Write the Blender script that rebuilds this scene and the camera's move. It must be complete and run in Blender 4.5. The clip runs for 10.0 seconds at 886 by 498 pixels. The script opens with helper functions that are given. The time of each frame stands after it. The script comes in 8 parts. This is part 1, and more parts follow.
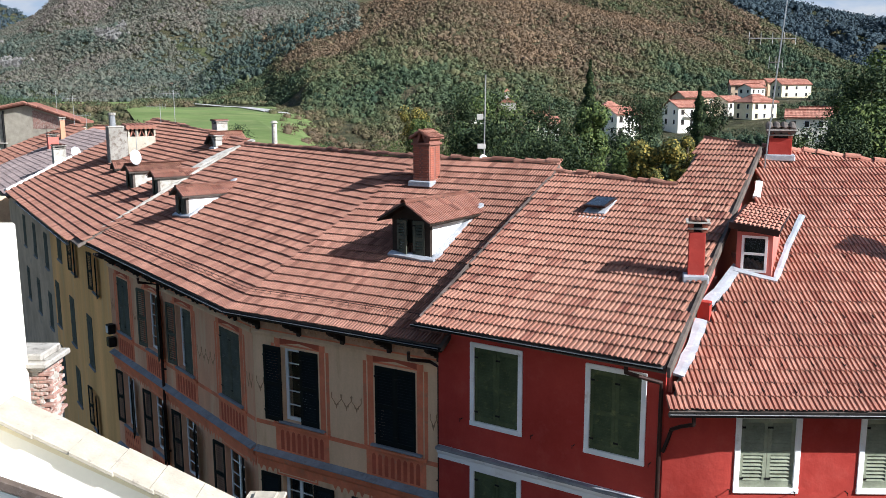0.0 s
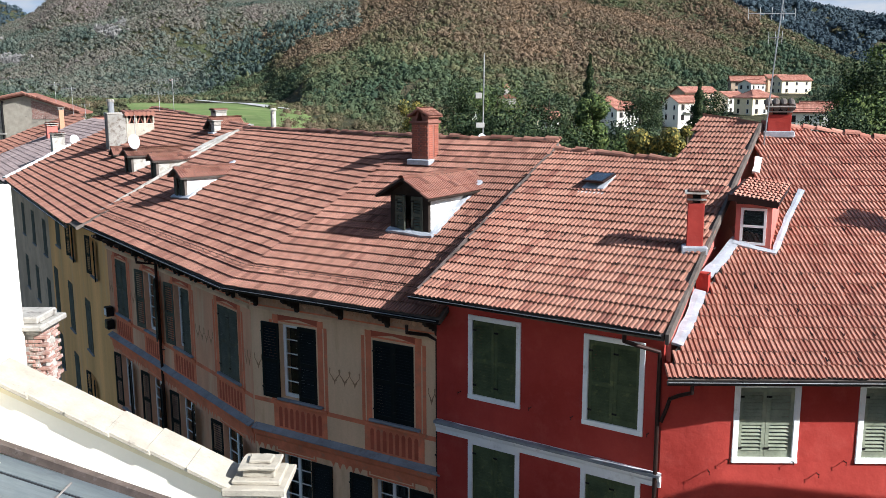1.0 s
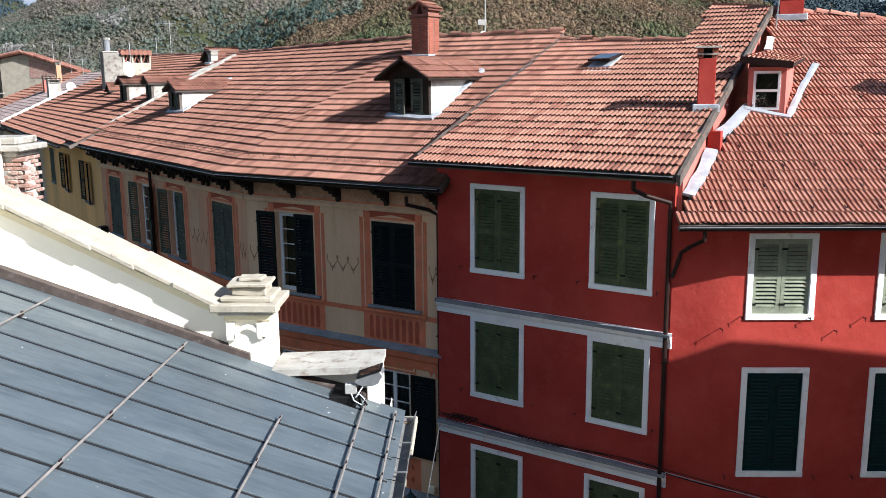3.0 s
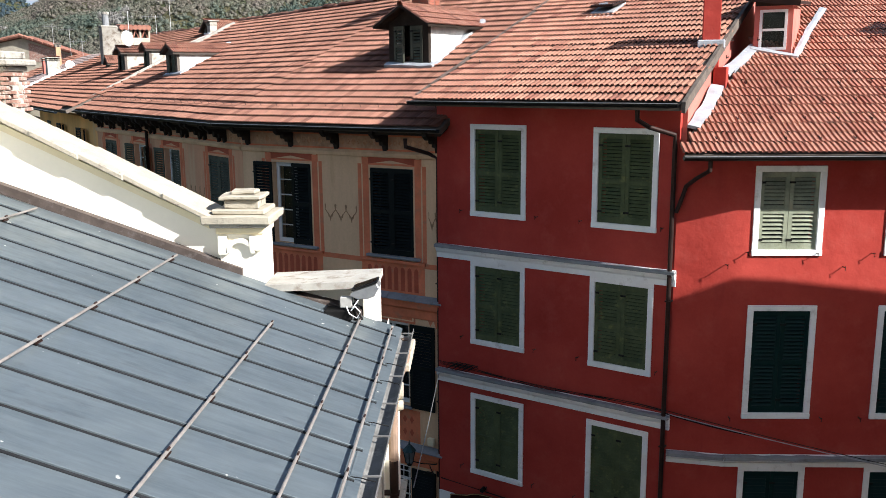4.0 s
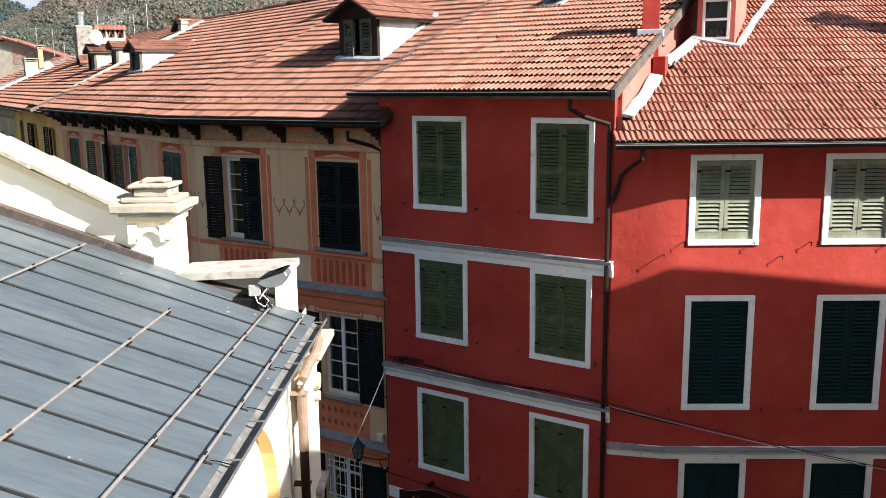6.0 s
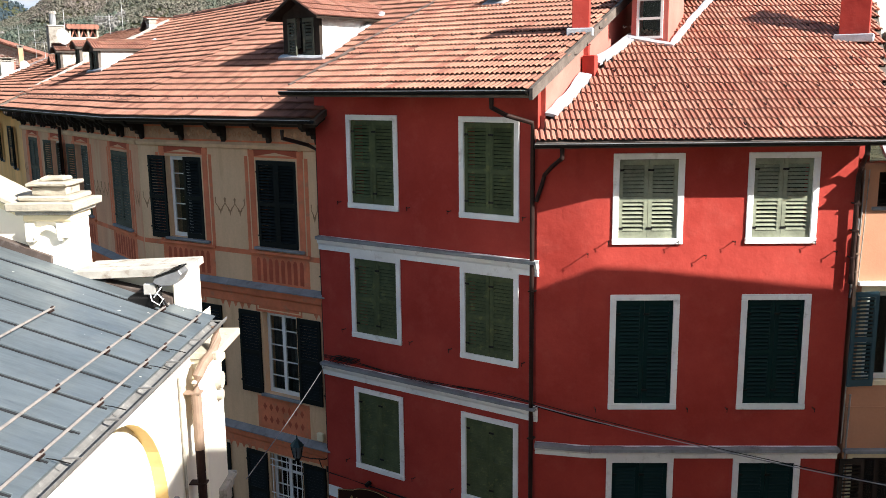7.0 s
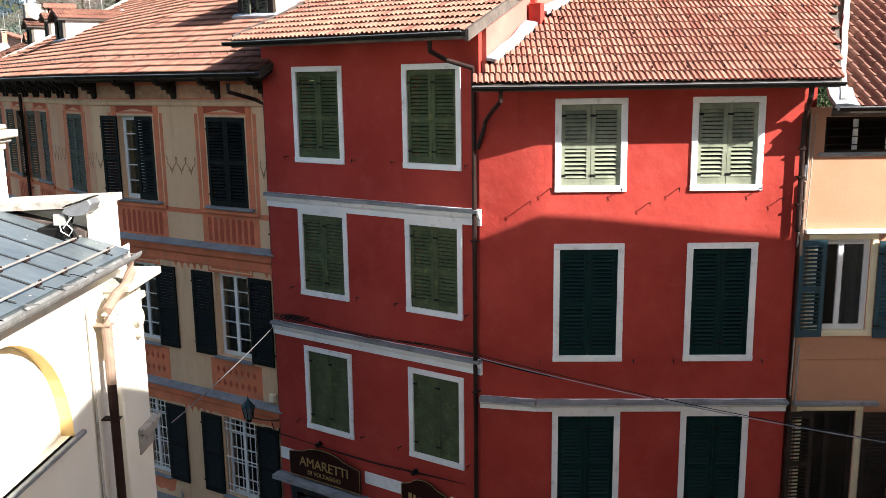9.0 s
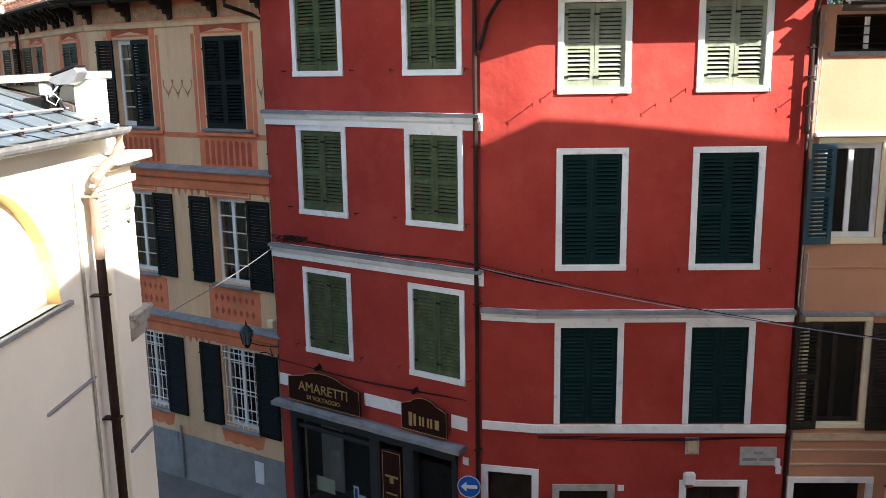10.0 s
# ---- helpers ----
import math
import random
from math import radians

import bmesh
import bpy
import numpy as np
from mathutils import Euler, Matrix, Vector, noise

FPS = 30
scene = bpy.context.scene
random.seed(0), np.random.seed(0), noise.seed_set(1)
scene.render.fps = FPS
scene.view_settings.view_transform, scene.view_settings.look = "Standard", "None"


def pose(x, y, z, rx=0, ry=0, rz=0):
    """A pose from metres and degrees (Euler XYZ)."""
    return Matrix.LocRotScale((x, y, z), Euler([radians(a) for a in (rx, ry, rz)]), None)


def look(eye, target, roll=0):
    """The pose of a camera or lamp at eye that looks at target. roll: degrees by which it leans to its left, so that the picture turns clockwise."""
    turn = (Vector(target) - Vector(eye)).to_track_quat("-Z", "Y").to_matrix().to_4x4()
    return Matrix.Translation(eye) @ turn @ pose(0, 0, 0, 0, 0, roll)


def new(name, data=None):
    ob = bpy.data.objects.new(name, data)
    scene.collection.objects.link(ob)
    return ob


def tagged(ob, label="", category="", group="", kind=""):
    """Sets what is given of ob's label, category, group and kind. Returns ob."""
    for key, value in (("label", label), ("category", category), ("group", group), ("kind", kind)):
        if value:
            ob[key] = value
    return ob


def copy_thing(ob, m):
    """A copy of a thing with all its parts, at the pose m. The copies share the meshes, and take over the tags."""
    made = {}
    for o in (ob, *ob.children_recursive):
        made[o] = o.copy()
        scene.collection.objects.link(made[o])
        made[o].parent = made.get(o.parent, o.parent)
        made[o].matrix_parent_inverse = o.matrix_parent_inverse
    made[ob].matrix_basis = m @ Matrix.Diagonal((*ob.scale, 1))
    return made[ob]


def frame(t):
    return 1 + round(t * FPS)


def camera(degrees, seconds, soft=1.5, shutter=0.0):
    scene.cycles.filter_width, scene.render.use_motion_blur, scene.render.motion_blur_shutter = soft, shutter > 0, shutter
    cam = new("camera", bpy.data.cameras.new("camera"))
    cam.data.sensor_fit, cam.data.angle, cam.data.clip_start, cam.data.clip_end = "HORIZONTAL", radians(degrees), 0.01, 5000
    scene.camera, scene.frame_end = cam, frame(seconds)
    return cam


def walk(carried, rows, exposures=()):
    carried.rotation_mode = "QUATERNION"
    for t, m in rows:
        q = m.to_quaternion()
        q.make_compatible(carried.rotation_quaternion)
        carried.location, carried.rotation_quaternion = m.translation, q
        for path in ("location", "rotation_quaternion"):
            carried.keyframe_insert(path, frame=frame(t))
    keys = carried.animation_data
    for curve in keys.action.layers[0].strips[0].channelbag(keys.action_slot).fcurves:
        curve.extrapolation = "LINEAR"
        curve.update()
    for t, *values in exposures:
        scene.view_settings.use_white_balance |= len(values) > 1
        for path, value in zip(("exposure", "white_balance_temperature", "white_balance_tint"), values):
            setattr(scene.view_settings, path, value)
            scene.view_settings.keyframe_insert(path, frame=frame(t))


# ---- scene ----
cam = camera(53.6, 10.0, soft=0.5)
PATH = [
    (0, (0.193, -0.246, 17.953), (0.141, 1.721, 17.595), -0.2),
    (0.5, (0.235, -0.255, 17.693), (0.182, 1.711, 17.332), -0.2),
    (1, (0.235, -0.29, 17.386), (0.183, 1.676, 17.022), -0.2),
    (1.5, (0.238, -0.32, 17.053), (0.184, 1.646, 16.688), -0.2),
    (2, (0.25, -0.278, 16.344), (0.195, 1.687, 15.976), -0.4),
    (2.5, (0.24, -0.204, 15.426), (0.185, 1.761, 15.054), -0.3),
    (3, (0.26, -0.06, 14.573), (0.201, 1.902, 14.189), -0.5),
    (3.2, (0.264, -0.03, 14.19), (0.205, 1.932, 13.806), -0.5),
    (4.3, (0.303, 0.105, 13.155), (0.239, 2.067, 12.773), -0.4),
    (4.5, (0.306, 0.127, 13.122), (0.242, 2.089, 12.741), -0.4),
    (5, (0.413, 0.14, 13.091), (0.348, 2.102, 12.711), -0.5),
    (5.2, (0.545, 0.148, 13.09), (0.48, 2.11, 12.71), -0.5),
    (6.3, (1.90, 0.213, 12.99), (1.837, 2.176, 12.613), -0.8),
    (6.5, (2.129, 0.225, 12.971), (2.066, 2.188, 12.594), -0.8),
    (7, (2.926, 0.259, 12.984), (2.864, 2.222, 12.607), -0.7),
    (7.5, (3.614, 0.325, 13.044), (3.554, 2.287, 12.662), -0.7),
    (8, (3.891, 0.355, 13.062), (3.828, 2.318, 12.68), -0.8),
    (8.5, (3.982, 0.372, 12.802), (3.918, 2.335, 12.422), -0.8),
    (9, (4.025, 0.394, 12.04), (3.961, 2.356, 11.656), -0.8),
    (9.5, (4.036, 0.406, 11.181), (3.97, 2.367, 10.792), -0.8),
    (10, (4.087, 0.445, 10.459), (4.012, 2.402, 10.053), -0.9),
]
EXPOSURES = ((0.0, 1.12, 5900, 10), (3.0, 1.2, 5950, 10), (4.5, 1.41, 6450, 10), (5.5, 1.49, 6550, 10), (7.0, 1.63, 6550, 10), (8.2, 1.68, 6550, 10), (9.0, 1.9, 6520, 10), (10.0, 2.38, 6450, 10))
walk(cam, [(t, look(eye, target, roll)) for t, eye, target, roll in PATH], EXPOSURES)

# ---- light ----
SUN = Vector((1.0, -0.552, 0.75)).normalized()
world = bpy.data.worlds.new("world")
scene.world = world
world.use_nodes = True
wn = world.node_tree.nodes
sky = wn.new("ShaderNodeTexSky")
sky.sky_type = "NISHITA"
sky.sun_disc = False
sky.sun_elevation = math.asin(SUN.z)
sky.sun_rotation = math.atan2(SUN.x, SUN.y)
sky.air_density, sky.dust_density, sky.ozone_density = 1.0, 1.6, 1.0
wn["Background"].inputs["Strength"].default_value = 0.066
world.node_tree.links.new(sky.outputs["Color"], wn["Background"].inputs["Color"])
sun_data = bpy.data.lights.new("sun", "SUN")
sun_data.energy, sun_data.angle, sun_data.color = 4.9, radians(0.53), (1.0, 0.965, 0.92)
sun = new("sun", sun_data)
sun.matrix_world = look(SUN * 60, (0, 0, 0))


# ---- materials ----
def node_mat(name, rough=0.8, metal=0.0, spec=0.3):
    m = bpy.data.materials.new(name)
    m.use_nodes = True
    nt = m.node_tree
    b = nt.nodes["Principled BSDF"]
    b.inputs["Roughness"].default_value = rough
    b.inputs["Metallic"].default_value = metal
    b.inputs["Specular IOR Level"].default_value = spec
    return m, nt, b


def ramp(nt, fac, stops):
    r = nt.nodes.new("ShaderNodeValToRGB")
    e = r.color_ramp.elements
    while len(e) < len(stops):
        e.new(0.5)
    for k, (p, c) in zip(e, stops):
        k.position, k.color = p, (*c, 1)
    nt.links.new(fac, r.inputs[0])
    return r.outputs[0]


def noise_tex(nt, scale, detail=4.0, rough=0.55, stretch=(1, 1, 1), local=False):
    co = nt.nodes.new("ShaderNodeTexCoord").outputs["Object"] if local else nt.nodes.new("ShaderNodeNewGeometry").outputs["Position"]
    mp = nt.nodes.new("ShaderNodeMapping")
    mp.inputs["Scale"].default_value = stretch
    nt.links.new(co, mp.inputs["Vector"])
    n = nt.nodes.new("ShaderNodeTexNoise")
    n.inputs["Scale"].default_value, n.inputs["Detail"].default_value, n.inputs["Roughness"].default_value = scale, detail, rough
    nt.links.new(mp.outputs[0], n.inputs["Vector"])
    return n.outputs["Fac"]


def mixc(nt, fac, a, b, kind="MIX"):
    m = nt.nodes.new("ShaderNodeMix")
    m.data_type, m.blend_type = "RGBA", kind
    for sock, v in ((m.inputs[0], fac), (m.inputs[6], a), (m.inputs[7], b)):
        if isinstance(v, (int, float)):
            sock.default_value = v
        elif isinstance(v, tuple):
            sock.default_value = (*v, 1)
        else:
            nt.links.new(v, sock)
    return m.outputs[2]


def mathn(nt, op, a, b=0.0):
    m = nt.nodes.new("ShaderNodeMath")
    m.operation = op
    for sock, v in ((m.inputs[0], a), (m.inputs[1], b)):
        if isinstance(v, (int, float)):
            sock.default_value = v
        else:
            nt.links.new(v, sock)
    return m.outputs[0]


def bump(nt, b, height, strength=0.3, dist=0.01):
    n = nt.nodes.new("ShaderNodeBump")
    n.inputs["Strength"].default_value, n.inputs["Distance"].default_value = strength, dist
    nt.links.new(height, n.inputs["Height"])
    nt.links.new(n.outputs[0], b.inputs["Normal"])


def tone(c, k):
    return tuple(min(1.0, v * k) for v in c)


def surface(name, base, rough=0.85, metal=0.0, var=0.25, big=0.6, fine=14.0, stain=None, stain_at=(0.55, 0.75), relief=0.25, dist=0.01, streak=False, spec=0.12):
    """A worn surface: broad tone drift, fine grain, optional stains with a shape of their own."""
    m, nt, b = node_mat(name, rough, metal, spec)
    st = (1, 1, 0.18) if streak else (1, 1, 1)
    n1 = noise_tex(nt, big, 5, 0.6, st)
    n2 = noise_tex(nt, fine, 4, 0.6)
    c = ramp(nt, n1, [(0.3, tone(base, 1 - var)), (0.7, tone(base, 1 + var * 0.6))])
    c = mixc(nt, var * 0.9, c, ramp(nt, n2, [(0.3, (0.5, 0.5, 0.5)), (0.7, (1.0, 1.0, 1.0))]), "MULTIPLY")
    if stain:
        n3 = noise_tex(nt, big * 2.3, 6, 0.65, st)
        c = mixc(nt, ramp(nt, n3, [(stain_at[0], (0, 0, 0)), (stain_at[1], (1, 1, 1))]), c, stain)
    nt.links.new(c, b.inputs["Base Color"])
    if relief:
        h = mathn(nt, "ADD", mathn(nt, "MULTIPLY", n1, 0.6), n2)
        bump(nt, b, h, relief, dist)
    return m


def tile_mat(name, light, mid, dark, moss=(0.1, 0.08, 0.07)):
    m, nt, b = node_mat(name, 0.8, 0, 0.12)
    geo = nt.nodes.new("ShaderNodeNewGeometry")
    oi = nt.nodes.new("ShaderNodeObjectInfo")
    r = mathn(nt, "FRACT", mathn(nt, "ADD", geo.outputs["Random Per Island"], oi.outputs["Random"]))
    c = ramp(nt, r, [(0.0, dark), (0.1, mid), (0.55, light), (1.0, tone(light, 1.12))])
    n1 = noise_tex(nt, 0.55, 5, 0.6)
    c = mixc(nt, ramp(nt, n1, [(0.4, (0, 0, 0)), (0.7, (0.6, 0.6, 0.6))]), c, tone(mid, 0.7))
    n2 = noise_tex(nt, 9.0, 6, 0.7)
    c = mixc(nt, ramp(nt, n2, [(0.5, (0, 0, 0)), (0.78, (0.75, 0.75, 0.75))]), c, moss)
    n3 = noise_tex(nt, 60.0, 3, 0.6)
    c = mixc(nt, 0.45, c, ramp(nt, n3, [(0.3, (0.62, 0.62, 0.62)), (0.7, (1.08, 1.05, 1.02))]), "MULTIPLY")
    nt.links.new(c, b.inputs["Base Color"])
    bump(nt, b, n3, 0.35, 0.004)
    return m


red_wall, nt, b = node_mat("red_plaster", 0.88, 0, 0.09)
n1 = noise_tex(nt, 0.7, 5, 0.6)
n2 = noise_tex(nt, 22.0, 4, 0.6)
n3 = noise_tex(nt, 2.6, 3, 0.5)
c = ramp(nt, n1, [(0.3, (0.3, 0.036, 0.027)), (0.7, (0.4, 0.058, 0.044))])
c = mixc(nt, ramp(nt, noise_tex(nt, 1.7, 7, 0.7), [(0.52, (0, 0, 0)), (0.75, (0.5, 0.5, 0.5))]), c, (0.41, 0.085, 0.067))
c = mixc(nt, ramp(nt, noise_tex(nt, 1.1, 6, 0.65, (1, 1, 0.16)), [(0.6, (0, 0, 0)), (0.78, (0.55, 0.55, 0.55))]), c, (0.22, 0.03, 0.027))
c = mixc(nt, 0.14, c, ramp(nt, n2, [(0.3, (0.5, 0.5, 0.5)), (0.7, (1.0, 1.0, 1.0))]), "MULTIPLY")
nt.links.new(c, b.inputs["Base Color"])
bump(nt, b, mathn(nt, "ADD", mathn(nt, "MULTIPLY", n3, 4.0), mathn(nt, "MULTIPLY", n2, 0.5)), 0.4, 0.012)
pink_wall = surface("pink_plaster", (0.5, 0.15, 0.12), 0.9, var=0.18, big=1.2, fine=20, relief=0.3)
peach_wall = surface("peach_plaster", (0.5, 0.255, 0.155), 0.9, var=0.12, big=0.8, fine=20, relief=0.2)
tan_wall = surface("tan_plaster", (0.72, 0.48, 0.29), 0.9, var=0.2, big=1.1, fine=18, stain=(0.5, 0.3, 0.17), stain_at=(0.55, 0.8), relief=0.25, streak=True)
salmon_wall = surface("salmon_plaster", (0.68, 0.36, 0.215), 0.9, var=0.22, big=1.0, fine=18, stain=(0.6, 0.42, 0.26), stain_at=(0.5, 0.72), relief=0.25, streak=True)
orange_paint = surface("terracotta_paint", (0.68, 0.21, 0.105), 0.88, var=0.25, big=1.6, fine=16, stain=(0.38, 0.2, 0.12), relief=0.2)
deep_orange = surface("dark_terracotta_paint", (0.42, 0.1, 0.055), 0.88, var=0.25, big=1.8, fine=16, relief=0.2)
frieze_brown = surface("faded_brown_paint", (0.48, 0.28, 0.17), 0.9, var=0.3, big=1.6, fine=16, stain=(0.6, 0.38, 0.24), stain_at=(0.5, 0.72), relief=0.2)
sooty_plaster = surface("sooty_weathered_plaster", (0.3, 0.28, 0.245), 0.95, var=0.3, big=1.6, fine=14, stain=(0.13, 0.105, 0.085), stain_at=(0.5, 0.66), relief=0.6, dist=0.02)
faded_orange = surface("faded_terracotta_paint", (0.5, 0.24, 0.13), 0.9, var=0.35, big=2.2, fine=16, stain=(0.62, 0.4, 0.24), stain_at=(0.45, 0.7), relief=0.2)
drip_paint = surface("brown_ornament_paint", (0.36, 0.22, 0.12), 0.9, var=0.3, big=4, relief=0.1)
yellow_wall = surface("ochre_plaster", (0.88, 0.49, 0.19), 0.9, var=0.25, big=0.6, fine=12, stain=(0.66, 0.44, 0.24), relief=0.25, streak=True)
grey_plinth = surface("grey_render", (0.27, 0.27, 0.27), 0.9, var=0.22, big=2.0, fine=25, stain=(0.2, 0.19, 0.18), relief=0.4)
old_wall = surface("old_beige_plaster", (0.56, 0.42, 0.29), 0.92, var=0.25, big=0.5, fine=9, stain=(0.3, 0.25, 0.2), relief=0.3)
coping_lime = surface("limewashed_coping", (0.4, 0.36, 0.285), 0.9, var=0.2, big=2.0, fine=22, stain=(0.2, 0.17, 0.14), stain_at=(0.62, 0.74), relief=0.6, dist=0.02)
white_wall = surface("white_limewash", (0.82, 0.775, 0.66), 0.9, var=0.06, big=0.8, fine=16, relief=0.2)
quoin_lime = surface("limewashed_quoin", (0.62, 0.52, 0.42), 0.9, var=0.25, big=5, fine=24, stain=(0.45, 0.3, 0.22), stain_at=(0.5, 0.7), relief=0.5)
ochre_lime = surface("ochre_limewash", (0.7, 0.5, 0.22), 0.9, var=0.12, big=1.4, fine=16, relief=0.2)
cream_wall = surface("cream_limewash", (0.78, 0.68, 0.46), 0.9, var=0.1, big=1.4, fine=16, relief=0.2)
old_white = surface("weathered_white_plaster", (0.4, 0.38, 0.335), 0.92, var=0.25, big=2.2, fine=20, stain=(0.2, 0.16, 0.125), stain_at=(0.52, 0.7), relief=0.45)
stone_cap = surface("weathered_stone", (0.38, 0.355, 0.31), 0.9, var=0.3, big=2.5, fine=26, stain=(0.12, 0.105, 0.09), stain_at=(0.56, 0.7), relief=0.6, dist=0.02)
white_trim = surface("white_trim_paint", (0.80, 0.80, 0.78), 0.75, var=0.1, big=2.0, fine=24, stain=(0.45, 0.42, 0.38), stain_at=(0.58, 0.8), relief=0.15)
white_frame = surface("white_gloss_paint", (0.75, 0.76, 0.74), 0.4, var=0.05, big=3, relief=0.05)
grey_stone = surface("grey_slate", (0.25, 0.26, 0.27), 0.8, var=0.25, big=2, fine=20, stain=(0.14, 0.13, 0.12), relief=0.4)
green_paint = surface("faded_green_paint", (0.08, 0.1, 0.049), 0.7, var=0.3, big=3.0, fine=30, stain=(0.17, 0.18, 0.07), stain_at=(0.56, 0.8), relief=0.2)
bleached_green = surface("bleached_green_paint", (0.25, 0.27, 0.195), 0.75, var=0.3, big=3.0, fine=30, stain=(0.12, 0.15, 0.09), stain_at=(0.56, 0.8), relief=0.2)
dark_green = surface("dark_green_paint", (0.005, 0.022, 0.02), 0.5, var=0.2, big=3.0, fine=30, relief=0.1)
black_green = surface("blackish_green_paint", (0.006, 0.009, 0.009), 0.55, var=0.25, big=3.0, fine=30, relief=0.1)
grey_green = surface("grey_green_paint", (0.085, 0.09, 0.066), 0.7, var=0.3, big=3.0, fine=30, stain=(0.2, 0.19, 0.15), stain_at=(0.6, 0.8), relief=0.15)
blue_green = surface("blue_grey_paint", (0.035, 0.075, 0.095), 0.55, var=0.2, big=3.0, fine=30, relief=0.1)
dark_wood = surface("dark_weathered_wood", (0.035, 0.026, 0.02), 0.85, var=0.4, big=3, fine=25, relief=0.4)
grey_wood = surface("grey_weathered_wood", (0.12, 0.1, 0.085), 0.88, var=0.35, big=4, fine=30, relief=0.5)
iron = surface("dark_iron", (0.022, 0.021, 0.02), 0.55, 0.6, var=0.3, big=6, relief=0.1)
brown_metal = surface("brown_painted_metal", (0.035, 0.02, 0.017), 0.5, 0.3, var=0.3, big=4, relief=0.1)
pipe_metal = surface("galvanised_metal", (0.4, 0.4, 0.4), 0.45, 0.8, var=0.2, big=6, relief=0.05)
beige_pipe = surface("beige_pipe_paint", (0.25, 0.175, 0.13), 0.6, var=0.2, big=4, relief=0.05)
white_plastic = surface("white_plastic", (0.68, 0.69, 0.69), 0.4, var=0.06, big=4, relief=0)
lead = surface("lead_flashing", (0.42, 0.44, 0.47), 0.55, 0.35, var=0.22, big=3, fine=18, stain=(0.62, 0.62, 0.62), relief=0.5)
white_flash = surface("lime_mortar_flashing", (0.78, 0.77, 0.74), 0.9, var=0.18, big=3, fine=14, stain=(0.45, 0.43, 0.42), stain_at=(0.62, 0.78), relief=0.6, dist=0.03)
brick_mat = surface("red_brick", (0.3, 0.1, 0.065), 0.9, var=0.3, big=3, fine=20, relief=0.4)
pale_brick = surface("limewashed_old_brick", (0.33, 0.19, 0.15), 0.92, var=0.3, big=5, fine=24, stain=(0.42, 0.38, 0.33), stain_at=(0.48, 0.66), relief=0.5)
gutter_zinc = surface("weathered_gutter_zinc", (0.2, 0.195, 0.185), 0.6, 0.3, var=0.3, big=3, fine=20, stain=(0.32, 0.31, 0.29), relief=0.2)
# Black for the shadow lines painted beside the zinc seams.
seam_shade = surface("painted_seam_shadow", (0.02, 0.021, 0.023), 0.85, var=0.3, big=4, relief=0.1)
rail_metal = surface("dull_beige_metal", (0.27, 0.245, 0.225), 0.55, 0.3, var=0.25, big=5, fine=30, stain=(0.16, 0.1, 0.07), stain_at=(0.6, 0.75), relief=0.1)
weathered_metal = surface("weathered_brown_metal", (0.1, 0.078, 0.068), 0.6, 0.2, var=0.3, big=3, fine=20, stain=(0.16, 0.14, 0.13), relief=0.15)
mortar = surface("mortar", (0.22, 0.1, 0.075), 0.95, var=0.2, big=4, fine=30, relief=0.4)
asphalt = surface("stone_paving", (0.17, 0.165, 0.155), 0.85, var=0.2, big=1.0, fine=18, stain=(0.11, 0.105, 0.1), relief=0.3)
sign_brown = surface("dark_brown_enamel", (0.028, 0.009, 0.007), 0.35, var=0.15, big=4, relief=0)
gold = surface("gold_lettering", (0.42, 0.28, 0.11), 0.45, 0.2, var=0.1, big=8, relief=0)
blue_sign = surface("blue_reflective_sheet", (0.012, 0.10, 0.42), 0.4, var=0.05, big=4, relief=0)
marble = surface("grey_marble", (0.4, 0.39, 0.36), 0.6, var=0.2, big=5, fine=20, relief=0.1)
shop_grey = surface("dark_grey_shopfront_paint", (0.036, 0.039, 0.042), 0.55, var=0.25, big=3, fine=22, relief=0.15)
# Near-black base colour that carries the shade of rooms and hollows.
hollow_shade = surface("painted_hollow_shade", (0.03, 0.028, 0.026), 0.95, var=0.3, big=1, relief=0)
curtain = surface("grey_curtain", (0.14, 0.15, 0.15), 0.95, var=0.15, big=6, relief=0.3)
paper = surface("printed_card", (0.5, 0.5, 0.36), 0.7, var=0.1, big=6, relief=0)
lantern_glass = surface("dull_lantern_glass", (0.16, 0.19, 0.2), 0.25, var=0.2, big=9, relief=0, spec=0.5)
copper_green = surface("verdigris_copper", (0.03, 0.06, 0.066), 0.5, 0.5, var=0.25, big=9, relief=0.1)
tile_a = tile_mat("salmon_clay_tile", (0.32, 0.16, 0.112), (0.26, 0.115, 0.08), (0.16, 0.06, 0.045))
tile_o = tile_mat("weathered_clay_tile", (0.28, 0.14, 0.1), (0.215, 0.098, 0.07), (0.13, 0.058, 0.042), (0.085, 0.066, 0.052))
tile_b = tile_mat("red_clay_tile", (0.44, 0.215, 0.155), (0.37, 0.155, 0.11), (0.27, 0.105, 0.075))
tile_far = tile_mat("old_clay_tile", (0.33, 0.16, 0.115), (0.26, 0.112, 0.08), (0.15, 0.068, 0.052), (0.13, 0.11, 0.1))
tile_grey = tile_mat("grey_slate_tile", (0.24, 0.19, 0.18), (0.19, 0.15, 0.145), (0.13, 0.1, 0.095), (0.1, 0.095, 0.095))

